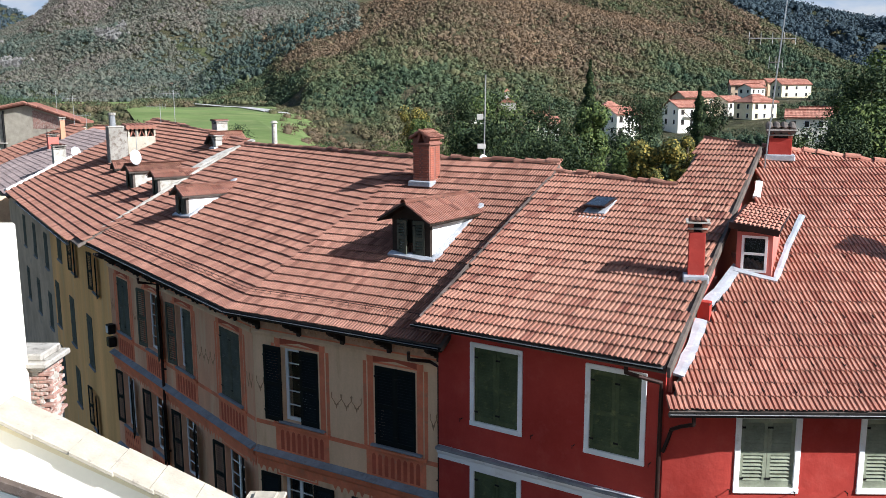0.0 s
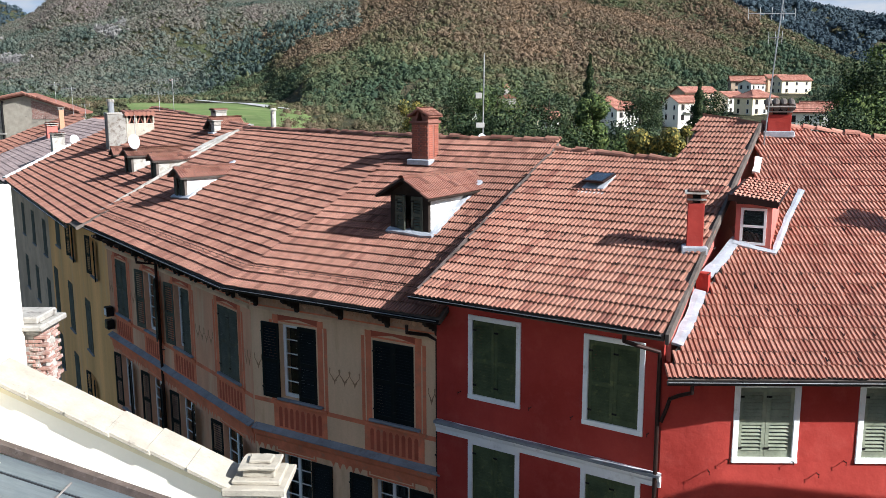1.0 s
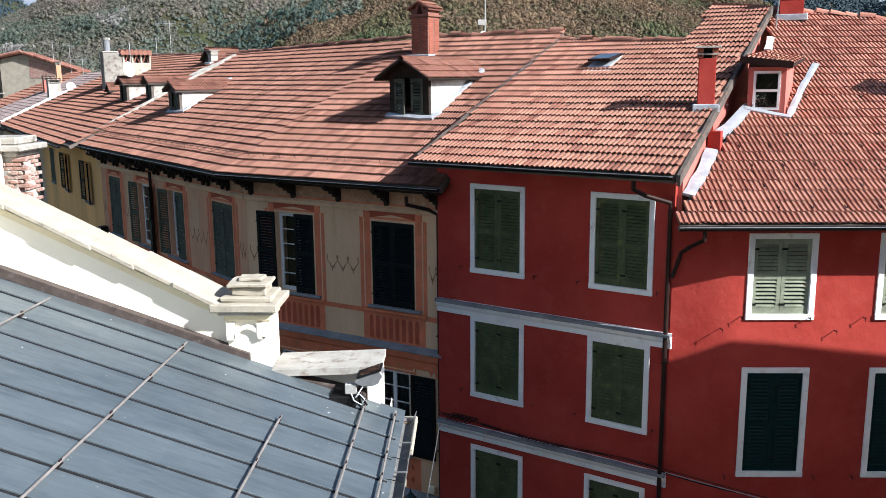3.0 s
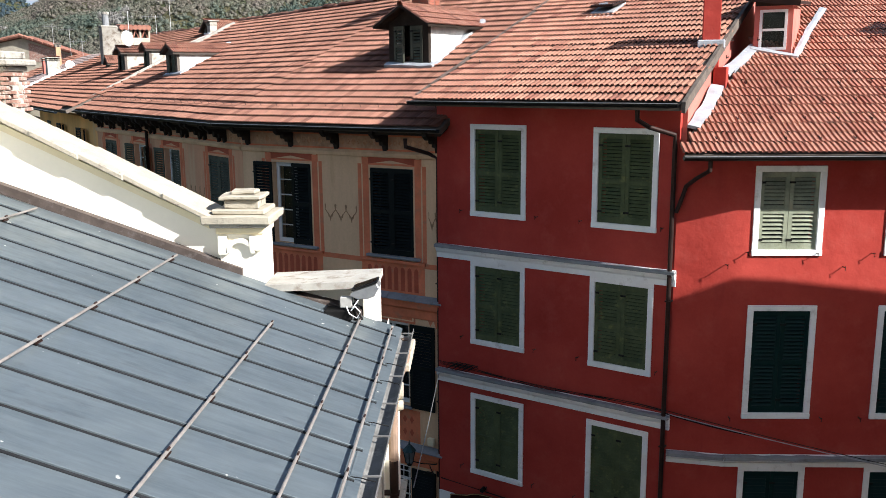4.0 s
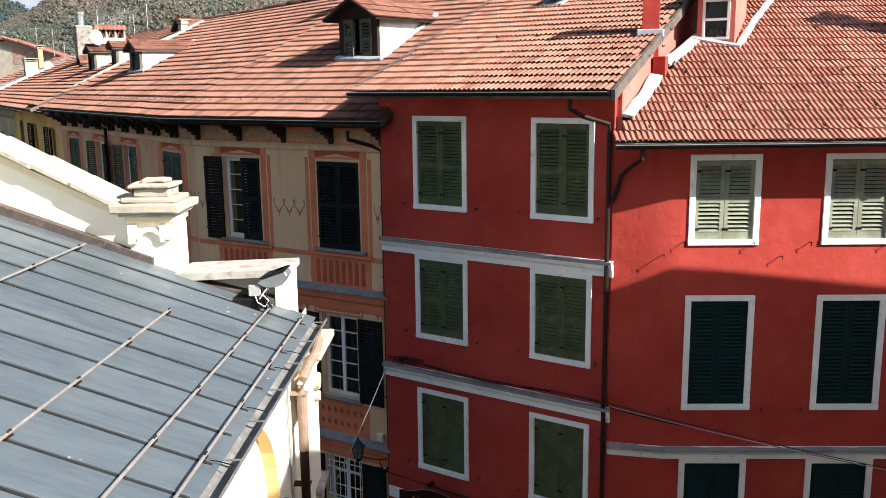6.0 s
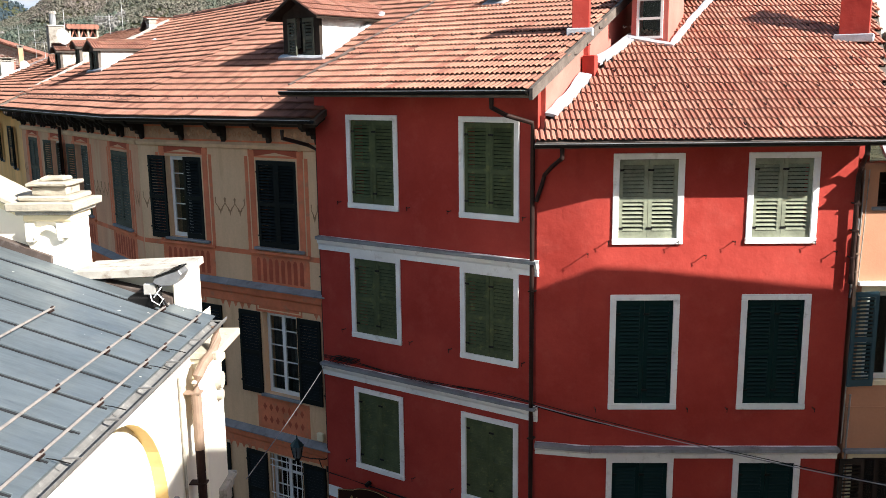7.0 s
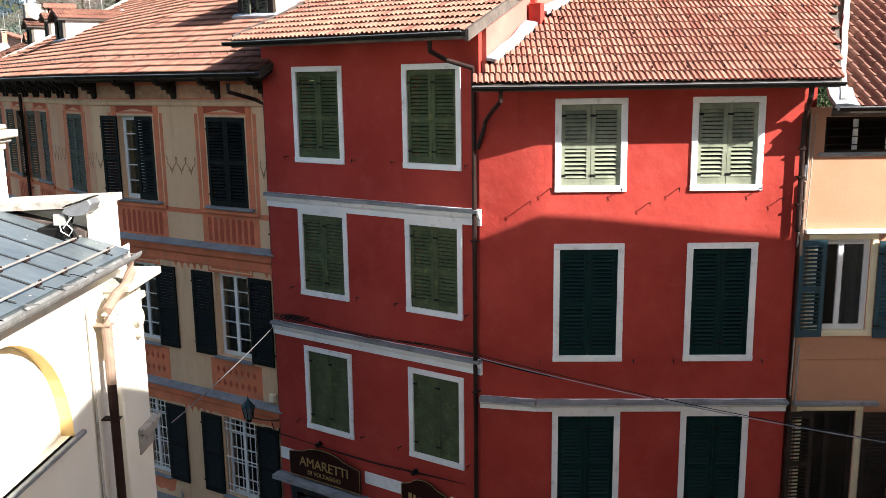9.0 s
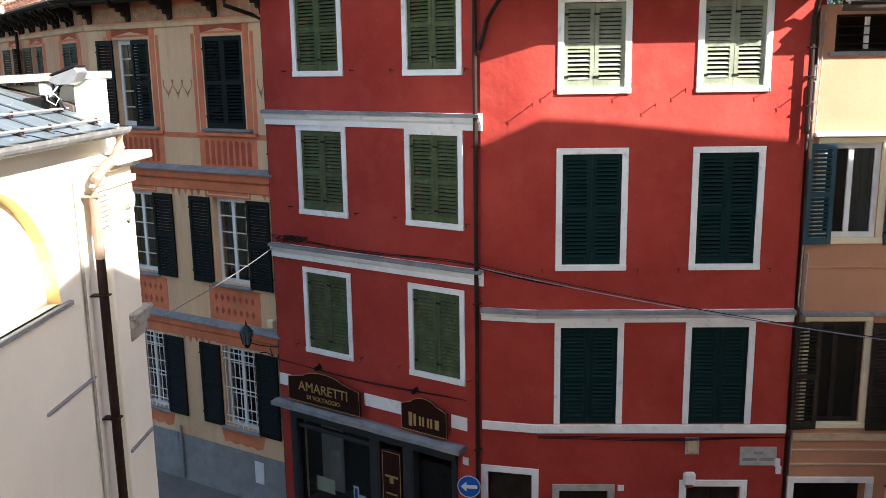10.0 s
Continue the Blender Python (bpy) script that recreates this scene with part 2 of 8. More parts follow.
zinc, nt, b = node_mat("grey_zinc", 0.42, 0.55, 0.4)
c = ramp(nt, noise_tex(nt, 0.9, 5, 0.6, (0.35, 2.2, 1)), [(0.3, (0.1, 0.125, 0.14)), (0.7, (0.175, 0.205, 0.218))])
c = mixc(nt, ramp(nt, noise_tex(nt, 2.2, 6, 0.7, (1, 2.5, 1)), [(0.58, (0, 0, 0)), (0.72, (0.6, 0.6, 0.6))]), c, (0.09, 0.1, 0.108))
c = mixc(nt, ramp(nt, noise_tex(nt, 5.0, 6, 0.75, (0.25, 3.0, 1)), [(0.4, (0, 0, 0)), (0.75, (0.7, 0.7, 0.7))]), c, (0.2, 0.235, 0.25))
c = mixc(nt, ramp(nt, noise_tex(nt, 7.0, 2, 0.4), [(0.765, (0, 0, 0)), (0.785, (1, 1, 1))]), c, (0.62, 0.62, 0.58))
nt.links.new(c, b.inputs["Base Color"])
nt.links.new(ramp(nt, noise_tex(nt, 3.0, 5, 0.6), [(0.3, (0.36, 0.36, 0.36)), (0.7, (0.58, 0.58, 0.58))]), b.inputs["Roughness"])
bump(nt, b, noise_tex(nt, 2.0, 3, 0.5, (0.5, 2, 1)), 0.12, 0.02)

glass, nt, b = node_mat("window_glass", 0.03, 0, 0.15)
b.inputs["Base Color"].default_value = (0.85, 0.9, 0.9, 1)
b.inputs["Transmission Weight"].default_value = 1.0
b.inputs["IOR"].default_value = 1.3


def leaf_mat(name, stops, tint=False):
    m, nt, b = node_mat(name, 0.75, 0, 0.15)
    geo = nt.nodes.new("ShaderNodeNewGeometry")
    if tint:
        at = nt.nodes.new("ShaderNodeAttribute")
        at.attribute_name = "tint"
        fac = at.outputs["Fac"]
    else:
        fac = geo.outputs["Random Per Island"]
    c = ramp(nt, fac, stops)
    c = mixc(nt, 0.55, c, ramp(nt, geo.outputs["Random Per Island"], [(0.0, (0.45, 0.45, 0.45)), (1.0, (1.2, 1.2, 1.1))]), "MULTIPLY")
    nt.links.new(c, b.inputs["Base Color"])
    return m


wood_leaf = leaf_mat("mixed_forest_foliage", [(0.0, (0.032, 0.054, 0.031)), (0.25, (0.059, 0.078, 0.039)), (0.45, (0.086, 0.085, 0.042)), (0.62, (0.1, 0.08, 0.047)), (0.82, (0.113, 0.08, 0.052)), (1.0, (0.145, 0.098, 0.06))], True)
# Distance haze is put into these leaf colours: paler, then bluer.
haze_pale_leaf = leaf_mat("haze_paled_foliage", [(0.0, (0.045, 0.066, 0.056)), (0.3, (0.075, 0.091, 0.073)), (0.55, (0.105, 0.104, 0.082)), (0.8, (0.121, 0.106, 0.091)), (1.0, (0.150, 0.125, 0.113))], True)
haze_blue_leaf = leaf_mat("haze_blued_foliage", [(0.0, (0.028, 0.046, 0.06)), (0.5, (0.042, 0.062, 0.074)), (1.0, (0.056, 0.074, 0.08))], True)
leaf_green = leaf_mat("green_leaves", [(0.0, (0.03, 0.055, 0.018)), (0.6, (0.065, 0.095, 0.028)), (1.0, (0.11, 0.135, 0.04))])
leaf_dark = leaf_mat("dark_leaves", [(0.0, (0.014, 0.028, 0.013)), (0.6, (0.03, 0.05, 0.02)), (1.0, (0.06, 0.075, 0.03))])
leaf_yellow = leaf_mat("yellowing_leaves", [(0.0, (0.03, 0.045, 0.014)), (0.5, (0.1, 0.1, 0.026)), (1.0, (0.27, 0.2, 0.045))])
bark = surface("bark", (0.09, 0.07, 0.05), 0.95, var=0.4, big=3, relief=0.6)

earth, nt, b = node_mat("grass_and_leaf_litter", 0.95, 0, 0.1)
c = ramp(nt, noise_tex(nt, 0.02, 6, 0.6), [(0.35, (0.05, 0.065, 0.03)), (0.55, (0.075, 0.072, 0.042)), (0.75, (0.09, 0.075, 0.052))])
n9 = noise_tex(nt, 0.11, 6, 0.75)
c = mixc(nt, 0.8, c, ramp(nt, n9, [(0.36, (0.3, 0.33, 0.3)), (0.64, (1.25, 1.2, 1.1))]), "MULTIPLY")
nt.links.new(c, b.inputs["Base Color"])
bump(nt, b, n9, 1.0, 6.0)
meadow = surface("meadow_grass", (0.125, 0.175, 0.055), 0.95, var=0.35, big=0.05, fine=0.7, stain=(0.17, 0.19, 0.075), stain_at=(0.48, 0.7), relief=0)
rock = surface("pale_rock", (0.18, 0.172, 0.16), 0.95, var=0.5, big=0.06, fine=0.5, relief=0)


sky_haze, nt, b = node_mat("bright_hazy_sky", 1.0, 0, 0.0)
b.inputs["Base Color"].default_value = (0, 0, 0, 1)
nt.links.new(ramp(nt, noise_tex(nt, 0.0016, 5, 0.6, (1, 1, 3)), [(0.38, (0.5, 0.68, 0.92)), (0.6, (0.95, 0.97, 1.0))]), b.inputs["Emission Color"])
b.inputs["Emission Strength"].default_value = 0.33


# ---- building helpers ----
def flat(pts, z=0.0):
    return [Vector((p[0], p[1], z)) for p in pts]


def frm(p, d, z=0.0):
    """Wall frame: x along the wall, y into the house, z up."""
    d = Vector((d[0], d[1], 0)).normalized()
    m = Matrix(((d.x, -d.y, 0, p[0]), (d.y, d.x, 0, p[1]), (0, 0, 1, z), (0, 0, 0, 1)))
    return m


def rfrm(p, d, slope):
    """Roof frame: x along the eave, y up the slope, z off the roof."""
    d = Vector((d[0], d[1], 0)).normalized()
    up = Vector((-d.y, d.x, slope)).normalized()
    n = d.cross(up)
    return Matrix(((d.x, up.x, n.x, p[0]), (d.y, up.y, n.y, p[1]), (d.z, up.z, n.z, p[2]), (0, 0, 0, 1)))


def T(x, y, z):
    return Matrix.Translation((x, y, z))


def mesh_of(bm, name, mat):
    me = bpy.data.meshes.new(name)
    bm.normal_update()
    bm.to_mesh(me)
    bm.free()
    for k in mat if isinstance(mat, (list, tuple)) else (mat,):
        me.materials.append(k)
    return me


def part(name, bm, mat, parent, label=""):
    """One mesh object under a thing or a part."""
    ob = new(name, mesh_of(bm, name, mat))
    ob.parent = parent
    if label:
        tagged(ob, label)
    return ob


def thing(name, m, label, category, group="", kind=""):
    ob = new(name)
    ob.matrix_world = m
    return tagged(ob, label, category, group, kind)


def solid(name, bm, mat, m, label, category, group="", kind=""):
    ob = new(name, mesh_of(bm, name, mat))
    ob.matrix_world = m
    return tagged(ob, label, category, group, kind)


def box(bm, x0, x1, y0, y1, z0, z1, m=None):
    v = [bm.verts.new(p) for p in ((x0, y0, z0), (x1, y0, z0), (x1, y1, z0), (x0, y1, z0), (x0, y0, z1), (x1, y0, z1), (x1, y1, z1), (x0, y1, z1))]
    f = [bm.faces.new([v[i] for i in k]) for k in ((3, 2, 1, 0), (4, 5, 6, 7), (0, 1, 5, 4), (1, 2, 6, 5), (2, 3, 7, 6), (3, 0, 4, 7))]
    if m:
        bmesh.ops.transform(bm, matrix=m, verts=v)
    return v


def bevelled(bm, w=0.008, seg=1):
    bmesh.ops.bevel(bm, geom=bm.edges[:], offset=w, segments=seg, affect="EDGES", profile=0.6)
    return bm


def prism(bm, pts, y0, y1):
    """A flat outline (x, z) drawn out from y0 to y1."""
    a = [bm.verts.new((p[0], y0, p[1])) for p in pts]
    c = [bm.verts.new((p[0], y1, p[1])) for p in pts]
    bm.faces.new(a)
    bm.faces.new(c[::-1])
    n = len(pts)
    for i in range(n):
        bm.faces.new((a[i], c[i], c[(i + 1) % n], a[(i + 1) % n]))
    bmesh.ops.recalc_face_normals(bm, faces=bm.faces[:])
    return a + c


def moulding(bm, prof, x0, x1):
    """A profile (y, z) drawn along x."""
    a = [bm.verts.new((x0, p[0], p[1])) for p in prof]
    c = [bm.verts.new((x1, p[0], p[1])) for p in prof]
    bm.faces.new(a)
    bm.faces.new(c[::-1])
    n = len(prof)
    for i in range(n):
        bm.faces.new((a[i], c[i], c[(i + 1) % n], a[(i + 1) % n]))
    bmesh.ops.recalc_face_normals(bm, faces=bm.faces[:])


def tube(bm, pts, r, n=8, taper=1.0):
    pts = [Vector(p) for p in pts]
    rings = []
    for i, p in enumerate(pts):
        t = (pts[min(i + 1, len(pts) - 1)] - pts[max(i - 1, 0)]).normalized()
        a = t.cross(Vector((0.13, 0.31, 0.94))).normalized()
        c = t.cross(a)
        k = r * (1 + (taper - 1) * i / max(1, len(pts) - 1))
        rings.append([bm.verts.new(p + (a * math.cos(q) + c * math.sin(q)) * k) for q in (2 * math.pi * j / n for j in range(n))])
    for u, w in zip(rings, rings[1:]):
        for j in range(n):
            bm.faces.new((u[j], u[(j + 1) % n], w[(j + 1) % n], w[j]))
    bm.faces.new(rings[0][::-1])
    bm.faces.new(rings[-1])


def pbox(x0, x1, y0, y1, z0, z1, bev=0.0):
    bm = bmesh.new()
    box(bm, x0, x1, y0, y1, z0, z1)
    return bevelled(bm, bev) if bev else bm


def ptube(pts, r, n=8, taper=1.0):
    bm = bmesh.new()
    tube(bm, pts, r, n, taper)
    return bm


def wall_mesh(x0, x1, z0, z1, holes, thick=0.35, top=None):
    """A wall with openings through it, front at y = 0. holes: x0, x1, z0, z1."""
    bm = bmesh.new()
    xs = sorted({x0, x1, *(v for h in holes for v in h[:2])})
    zs = sorted({z0, z1, *(v for h in holes for v in h[2:])})
    xs = [v for v in xs if x0 <= v <= x1]
    zs = [v for v in zs if z0 <= v <= z1]
    solid_cell = [[not any(h[0] < (a + b2) / 2 < h[1] and h[2] < (c2 + d2) / 2 < h[3] for h in holes) for c2, d2 in zip(zs, zs[1:])] for a, b2 in zip(xs, xs[1:])]
    vert = {}

    def vv(i, j, k):
        if (i, j, k) not in vert:
            vert[i, j, k] = bm.verts.new((xs[i], k * thick, zs[j]))
        return vert[i, j, k]

    nx, nz = len(xs) - 1, len(zs) - 1
    for i in range(nx):
        for j in range(nz):
            if not solid_cell[i][j]:
                continue
            bm.faces.new((vv(i, j, 0), vv(i + 1, j, 0), vv(i + 1, j + 1, 0), vv(i, j + 1, 0)))
            bm.faces.new((vv(i, j + 1, 1), vv(i + 1, j + 1, 1), vv(i + 1, j, 1), vv(i, j, 1)))
            for di, dj, e in ((-1, 0, ((i, j), (i, j + 1))), (1, 0, ((i + 1, j + 1), (i + 1, j))), (0, -1, ((i + 1, j), (i, j))), (0, 1, ((i, j + 1), (i + 1, j + 1)))):
                a, c2 = i + di, j + dj
                if not (0 <= a < nx and 0 <= c2 < nz and solid_cell[a][c2]):
                    (p, q), (r, s) = e
                    bm.faces.new((vv(p, q, 0), vv(r, s, 0), vv(r, s, 1), vv(p, q, 1)))
    bmesh.ops.recalc_face_normals(bm, faces=bm.faces[:])
    return bm


def inside(poly, x, y):
    c, n = False, len(poly)
    for i in range(n):
        (x1, y1), (x2, y2) = poly[i], poly[i - 1]
        if (y1 > y) != (y2 > y) and x < (x2 - x1) * (y - y1) / (y2 - y1) + x1:
            c = not c
    return c


FLAT_TILE = [(0.0, 0.0), (0.06, 0.033), (0.27, 0.035), (0.35, 0.003), (0.49, 0.0), (0.55, 0.031), (0.77, 0.033), (0.85, 0.003), (0.99, 0.0)]
ROUND_TILE = [(0.0, 0.0), (0.08, 0.035), (0.22, 0.06), (0.4, 0.06), (0.54, 0.035), (0.62, 0.0), (0.8, -0.03), (1.0, 0.0)]


def tile_geo(tw, tl, prof, lift=0.03):
    k = len(prof)
    v = [(x * tw, 0.0, z + lift) for x, z in prof] + [(x * tw, tl * 1.12, z + 0.002) for x, z in prof] + [(x * tw, 0.1, z * 0.3 - 0.006) for x, z in prof]
    f = [(i, i + 1, k + i + 1, k + i) for i in range(k - 1)] + [(2 * k + i, 2 * k + i + 1, i + 1, i) for i in range(k - 1)] + [(2 * k, 0, k), (k - 1, 3 * k - 1, 2 * k - 1)]
    return v, f


def tile_field(roof, poly, tw, tl, mat, prof=FLAT_TILE, near=None, cuts=(), seed=1, jit=1.0, lift=0.052, limit=300, first=0.0):
    """Lays clay tiles in the roof's own frame inside poly (u, v). near: the stretch (u, v) whose tiles are separate parts."""
    rnd = random.Random(seed)
    v0, f0 = tile_geo(tw, tl, prof, lift)
    us, vs = [p[0] for p in poly], [p[1] for p in poly]
    base = np.array(v0)
    verts, faces, singles = [], [], []
    y = min(vs) + first
    while y < max(vs):
        shift = rnd.uniform(-0.012, 0.012) * jit
        x = min(us) + shift
        while x < max(us):
            if inside(poly, x + tw / 2, y + tl * 0.35):
                a = rnd.gauss(0, 0.008) * jit
                off = np.array((x + rnd.uniform(-1, 1) * 0.004 * jit, y + rnd.gauss(0, 0.006) * jit, rnd.uniform(0, 0.005) * jit + 0.009 * jit * noise.noise((x * 0.45, y * 0.45, seed))))
                if near and near(x, y) and len(singles) < limit:
                    singles.append((off, a))
                else:
                    r = base.copy()
                    r[:, 1] += r[:, 0] * a
                    r += off
                    n = len(verts) * len(v0)
                    verts.append(r)
                    faces.extend([tuple(i + n for i in q) for q in f0])
            x += tw
        y += tl
    if verts:
        me = bpy.data.meshes.new("roof_covering")
        me.from_pydata(np.concatenate(verts).tolist(), [], faces)
        if cuts:
            bm = bmesh.new()
            bm.from_mesh(me)
            for co, no in cuts:
                bmesh.ops.bisect_plane(bm, geom=bm.verts[:] + bm.edges[:] + bm.faces[:], plane_co=co, plane_no=no, clear_outer=True)
            bm.to_mesh(me)
            bm.free()
        me.materials.append(mat)
        ob = new("roof_covering", me)
        ob.parent = roof
        tagged(ob, kind="stuff")
    if singles:
        me = bpy.data.meshes.new("tile")
        me.from_pydata(v0, [], f0)
        me.materials.append(mat)
        for off, a in singles:
            ob = new("tile", me)
            ob.parent = roof
            ob.matrix_basis = Matrix.Translation(off) @ Matrix.Rotation(a, 4, "Z")


def slab(poly, top=-0.01, thick=0.12):
    """A roof board under the tiles, in the roof's frame."""
    bm = bmesh.new()
    a = [bm.verts.new((p[0], p[1], top)) for p in poly]
    c = [bm.verts.new((p[0], p[1], top - thick)) for p in poly]
    bm.faces.new(a)
    bm.faces.new(c[::-1])
    n = len(poly)
    for i in range(n):
        bm.faces.new((a[i], c[i], c[(i + 1) % n], a[(i + 1) % n]))
    bmesh.ops.recalc_face_normals(bm, faces=bm.faces[:])
    return bm


def to_uv(m, pts):
    """World x, y under a roof frame to the roof's own u, v."""
    inv, out = m.inverted(), []
    n, o = m.col[2].to_3d(), m.translation
    for x, y in pts:
        z = o.z - (n.x * (x - o.x) + n.y * (y - o.y)) / n.z
        q = inv @ Vector((x, y, z))
        out.append((q.x, q.y))
    return out


def roof_z(m, x, y):
    n, o = m.col[2].to_3d(), m.translation
    return o.z - (n.x * (x - o.x) + n.y * (y - o.y)) / n.z


def gutter_mesh(x0, x1, r=0.07, seg=7):
    """A half-round gutter along x with its rim at z = 0."""
    bm = bmesh.new()
    prof = [(-r * math.cos(math.pi * i / seg), -r * math.sin(math.pi * i / seg)) for i in range(seg + 1)]
    prof += [(-q[0] * 0.9, q[1] * 0.9) for q in prof]
    moulding(bm, prof, x0, x1)
    x = x0 + 0.5
    while x < x1:
        box(bm, x, x + 0.025, -r - 0.006, r + 0.006, -0.006, 0.006)
        x += 0.9
    return bm


def ridge_tiles(name, a, c, parent, mat, r=0.11, step=0.36):
    """Overlapping half-round ridge tiles from a to c (world), one part each."""
    a, c = Vector(a), Vector(c)
    n = max(1, int((c - a).length / step))
    bm = bmesh.new()
    k = 6
    ring = [[], [], []]
    for j, (y, s) in enumerate(((0, 1.12), (step * 1.1, 0.92), (0, 0.9))):
        for i in range(k + 1):
            q = math.pi * i / k
            ring[j].append(bm.verts.new((math.cos(q) * r * s, y, math.sin(q) * r * s)))
    for i in range(k):
        bm.faces.new((ring[0][i], ring[0][i + 1], ring[1][i + 1], ring[1][i]))
        bm.faces.new((ring[2][i + 1], ring[2][i], ring[0][i], ring[0][i + 1]))
    me = mesh_of(bm, "ridge_tile", mat)
    d = (c - a).normalized()
    side = d.cross(Vector((0, 0, 1))).normalized()
    up = side.cross(d)
    rnd = random.Random(int(a.x * 100))
    for i in range(n):
        ob = new("ridge_tile", me)
        ob.parent = parent
        p = a + (c - a) * i / n
        m = Matrix(((side.x, d.x, up.x, p.x), (side.y, d.y, up.y, p.y), (side.z, d.z, up.z, p.z + rnd.uniform(-0.03, 0.03)), (0, 0, 0, 1)))
        ob.matrix_basis = parent.matrix_world.inverted() @ m @ pose(0, 0, 0, rnd.uniform(-5, 5), rnd.uniform(-7, 7), rnd.uniform(-6, 6))


def ribbon(pts, w, h=0.03, wob=0.02, seed=3, n=None):
    """A strip of mortar or lead along points, width w, uneven."""
    rnd = random.Random(seed)
    pts = [Vector(p) for p in pts]
    fine = [pts[0]]
    for a, c in zip(pts, pts[1:]):
        k = max(1, int((c - a).length / 0.25))
        fine += [a + (c - a) * (i + 1) / k for i in range(k)]
    bm = bmesh.new()
    rows = []
    for i, p in enumerate(fine):
        t = (fine[min(i + 1, len(fine) - 1)] - fine[max(i - 1, 0)]).normalized()
        up = n if n else Vector((0, 0, 1))
        s = t.cross(up).normalized()
        a, c = w / 2 + rnd.uniform(-wob, wob), w / 2 + rnd.uniform(-wob, wob)
        hh = h + rnd.uniform(-0.3, 0.3) * h
        rows.append([bm.verts.new(p - s * a - up * 0.05), bm.verts.new(p - s * a + up * hh * 0.6), bm.verts.new(p + up * hh), bm.verts.new(p + s * c + up * hh * 0.6), bm.verts.new(p + s * c - up * 0.05)])
    for a, c in zip(rows, rows[1:]):
        for j in range(4):
            bm.faces.new((a[j], a[j + 1], c[j + 1], c[j]))
    bm.faces.new(rows[0])
    bm.faces.new(rows[-1][::-1])
    bmesh.ops.recalc_face_normals(bm, faces=bm.faces[:])
    return bm


# ---- ground ----
EYE0 = Vector((0.2, -0.25, 18.0))


def hill(x, y, cx, cy, rx, ry, h, turn=0.0, p=1.0):
    c, s = math.cos(radians(turn)), math.sin(radians(turn))
    dx, dy = x - cx, y - cy
    a, b2 = (dx * c + dy * s) / rx, (-dx * s + dy * c) / ry
    return h * math.exp(-((a * a + b2 * b2) ** p))


def ease(a, b2, v):
    t = min(1.0, max(0.0, (v - a) / (b2 - a)))
    return t * t * (3 - 2 * t)


YAW = math.atan(40.7 / 1552)


def bearing(x, y):
    """Bearing of a place from the first standpoint, on a tangent scale."""
    a = max(-0.75, min(0.75, math.atan2(x - EYE0.x, max(1.0, y - EYE0.y)) + YAW))
    return 784 + 1552 * math.tan(a)


def knots(v, pts):
    for (a, p), (c, q) in zip(pts, pts[1:]):
        if v < c:
            return p + (q - p) * max(0.0, (v - a) / (c - a))
    return pts[-1][1]


# wooded ridges: depth of the crest, where the slope begins, and the crest line seen from the first standpoint (bearing, drop)
FOOT_MID = ((300, 560), (480, 480), (560, 300), (700, 280), (1000, 300), (1200, 410), (1500, 420))
CREST_MID = ((250, 158), (314, 153), (365, 132), (400, 106), (440, 84), (500, 56), (560, 36), (620, 22), (700, -2), (800, -24), (900, 6), (976, 16), (1133, 46), (1226, 76), (1267, 98), (1307, 120), (1365, 138), (1450, 152), (1600, 160))
RIDGES = ((690, FOOT_MID, CREST_MID),
          (1500, ((0, 620), (1000, 760)), ((-400, 100), (-100, 80), (0, 68), (50, 48), (75, 38), (100, 20), (150, -22), (300, -76), (500, -52), (620, -26), (700, -6), (900, 20), (1100, 60), (1300, 130))),
          (3200, ((0, 2000), (1, 2000)), ((-500, 2), (-100, 2), (0, 4), (35, 16), (75, 30), (130, 50), (250, 70), (400, 120))),
          (1250, ((0, 760), (1, 760)), ((560, 175), (700, 40), (900, -20), (1100, -18), (1250, 6), (1300, 30), (1350, 52), (1420, 84), (1480, 112), (1540, 130), (1650, 146))),
          (2700, ((0, 1500), (1, 1500)), ((800, 175), (1000, 40), (1200, -10), (1350, 10), (1395, 20), (1450, 31), (1500, 41), (1568, 52), (1700, 62), (2200, 75))),
          (300, ((0, 190), (1, 190)), ((1380, 205), (1440, 195), (1480, 170), (1520, 150), (1568, 132), (1650, 115), (2000, 105))))


def land(x, y):
    """Height of the ground: a flat town, a valley and wooded hills."""
    r = math.hypot(x, y)
    if r < 62:
        return 0.0
    px = bearing(x, y)
    side = ease(480, 640, px)
    base = 10.0 * (1 - side) * ease(80, 195, r) + side * (4.0 * ease(80, 200, r) + 10 * min(1.0, max(0.0, (y - 245) / 140)))
    base += 0.7 * ease(60, 180, r) * noise.noise((x * 0.012, y * 0.012, 1.7))
    z = base
    if y > 150:
        for depth, foot, crest in RIDGES:
            f = knots(px, foot)
            if y <= f:
                continue
            top = 18 + (158 - knots(px, crest)) / 1552 * depth
            u = (y - f) / (depth - f)
            h = base + (top - base) * u ** 1.12 if u <= 1 else top - 0.3 * (y - depth)
            rough = min(1.0, u * 2) * depth / 700
            h += rough * 0.5 * (4 * noise.noise((x * 0.007, y * 0.007, 4.1)) + 2 * noise.noise((x * 0.022, y * 0.022, 2.2)))
            if u < 1:
                h += u * (1 - u) * depth * 0.1 * noise.noise((x * 0.011, y * 0.006, 7.7))
            z = max(z, h)
    return z


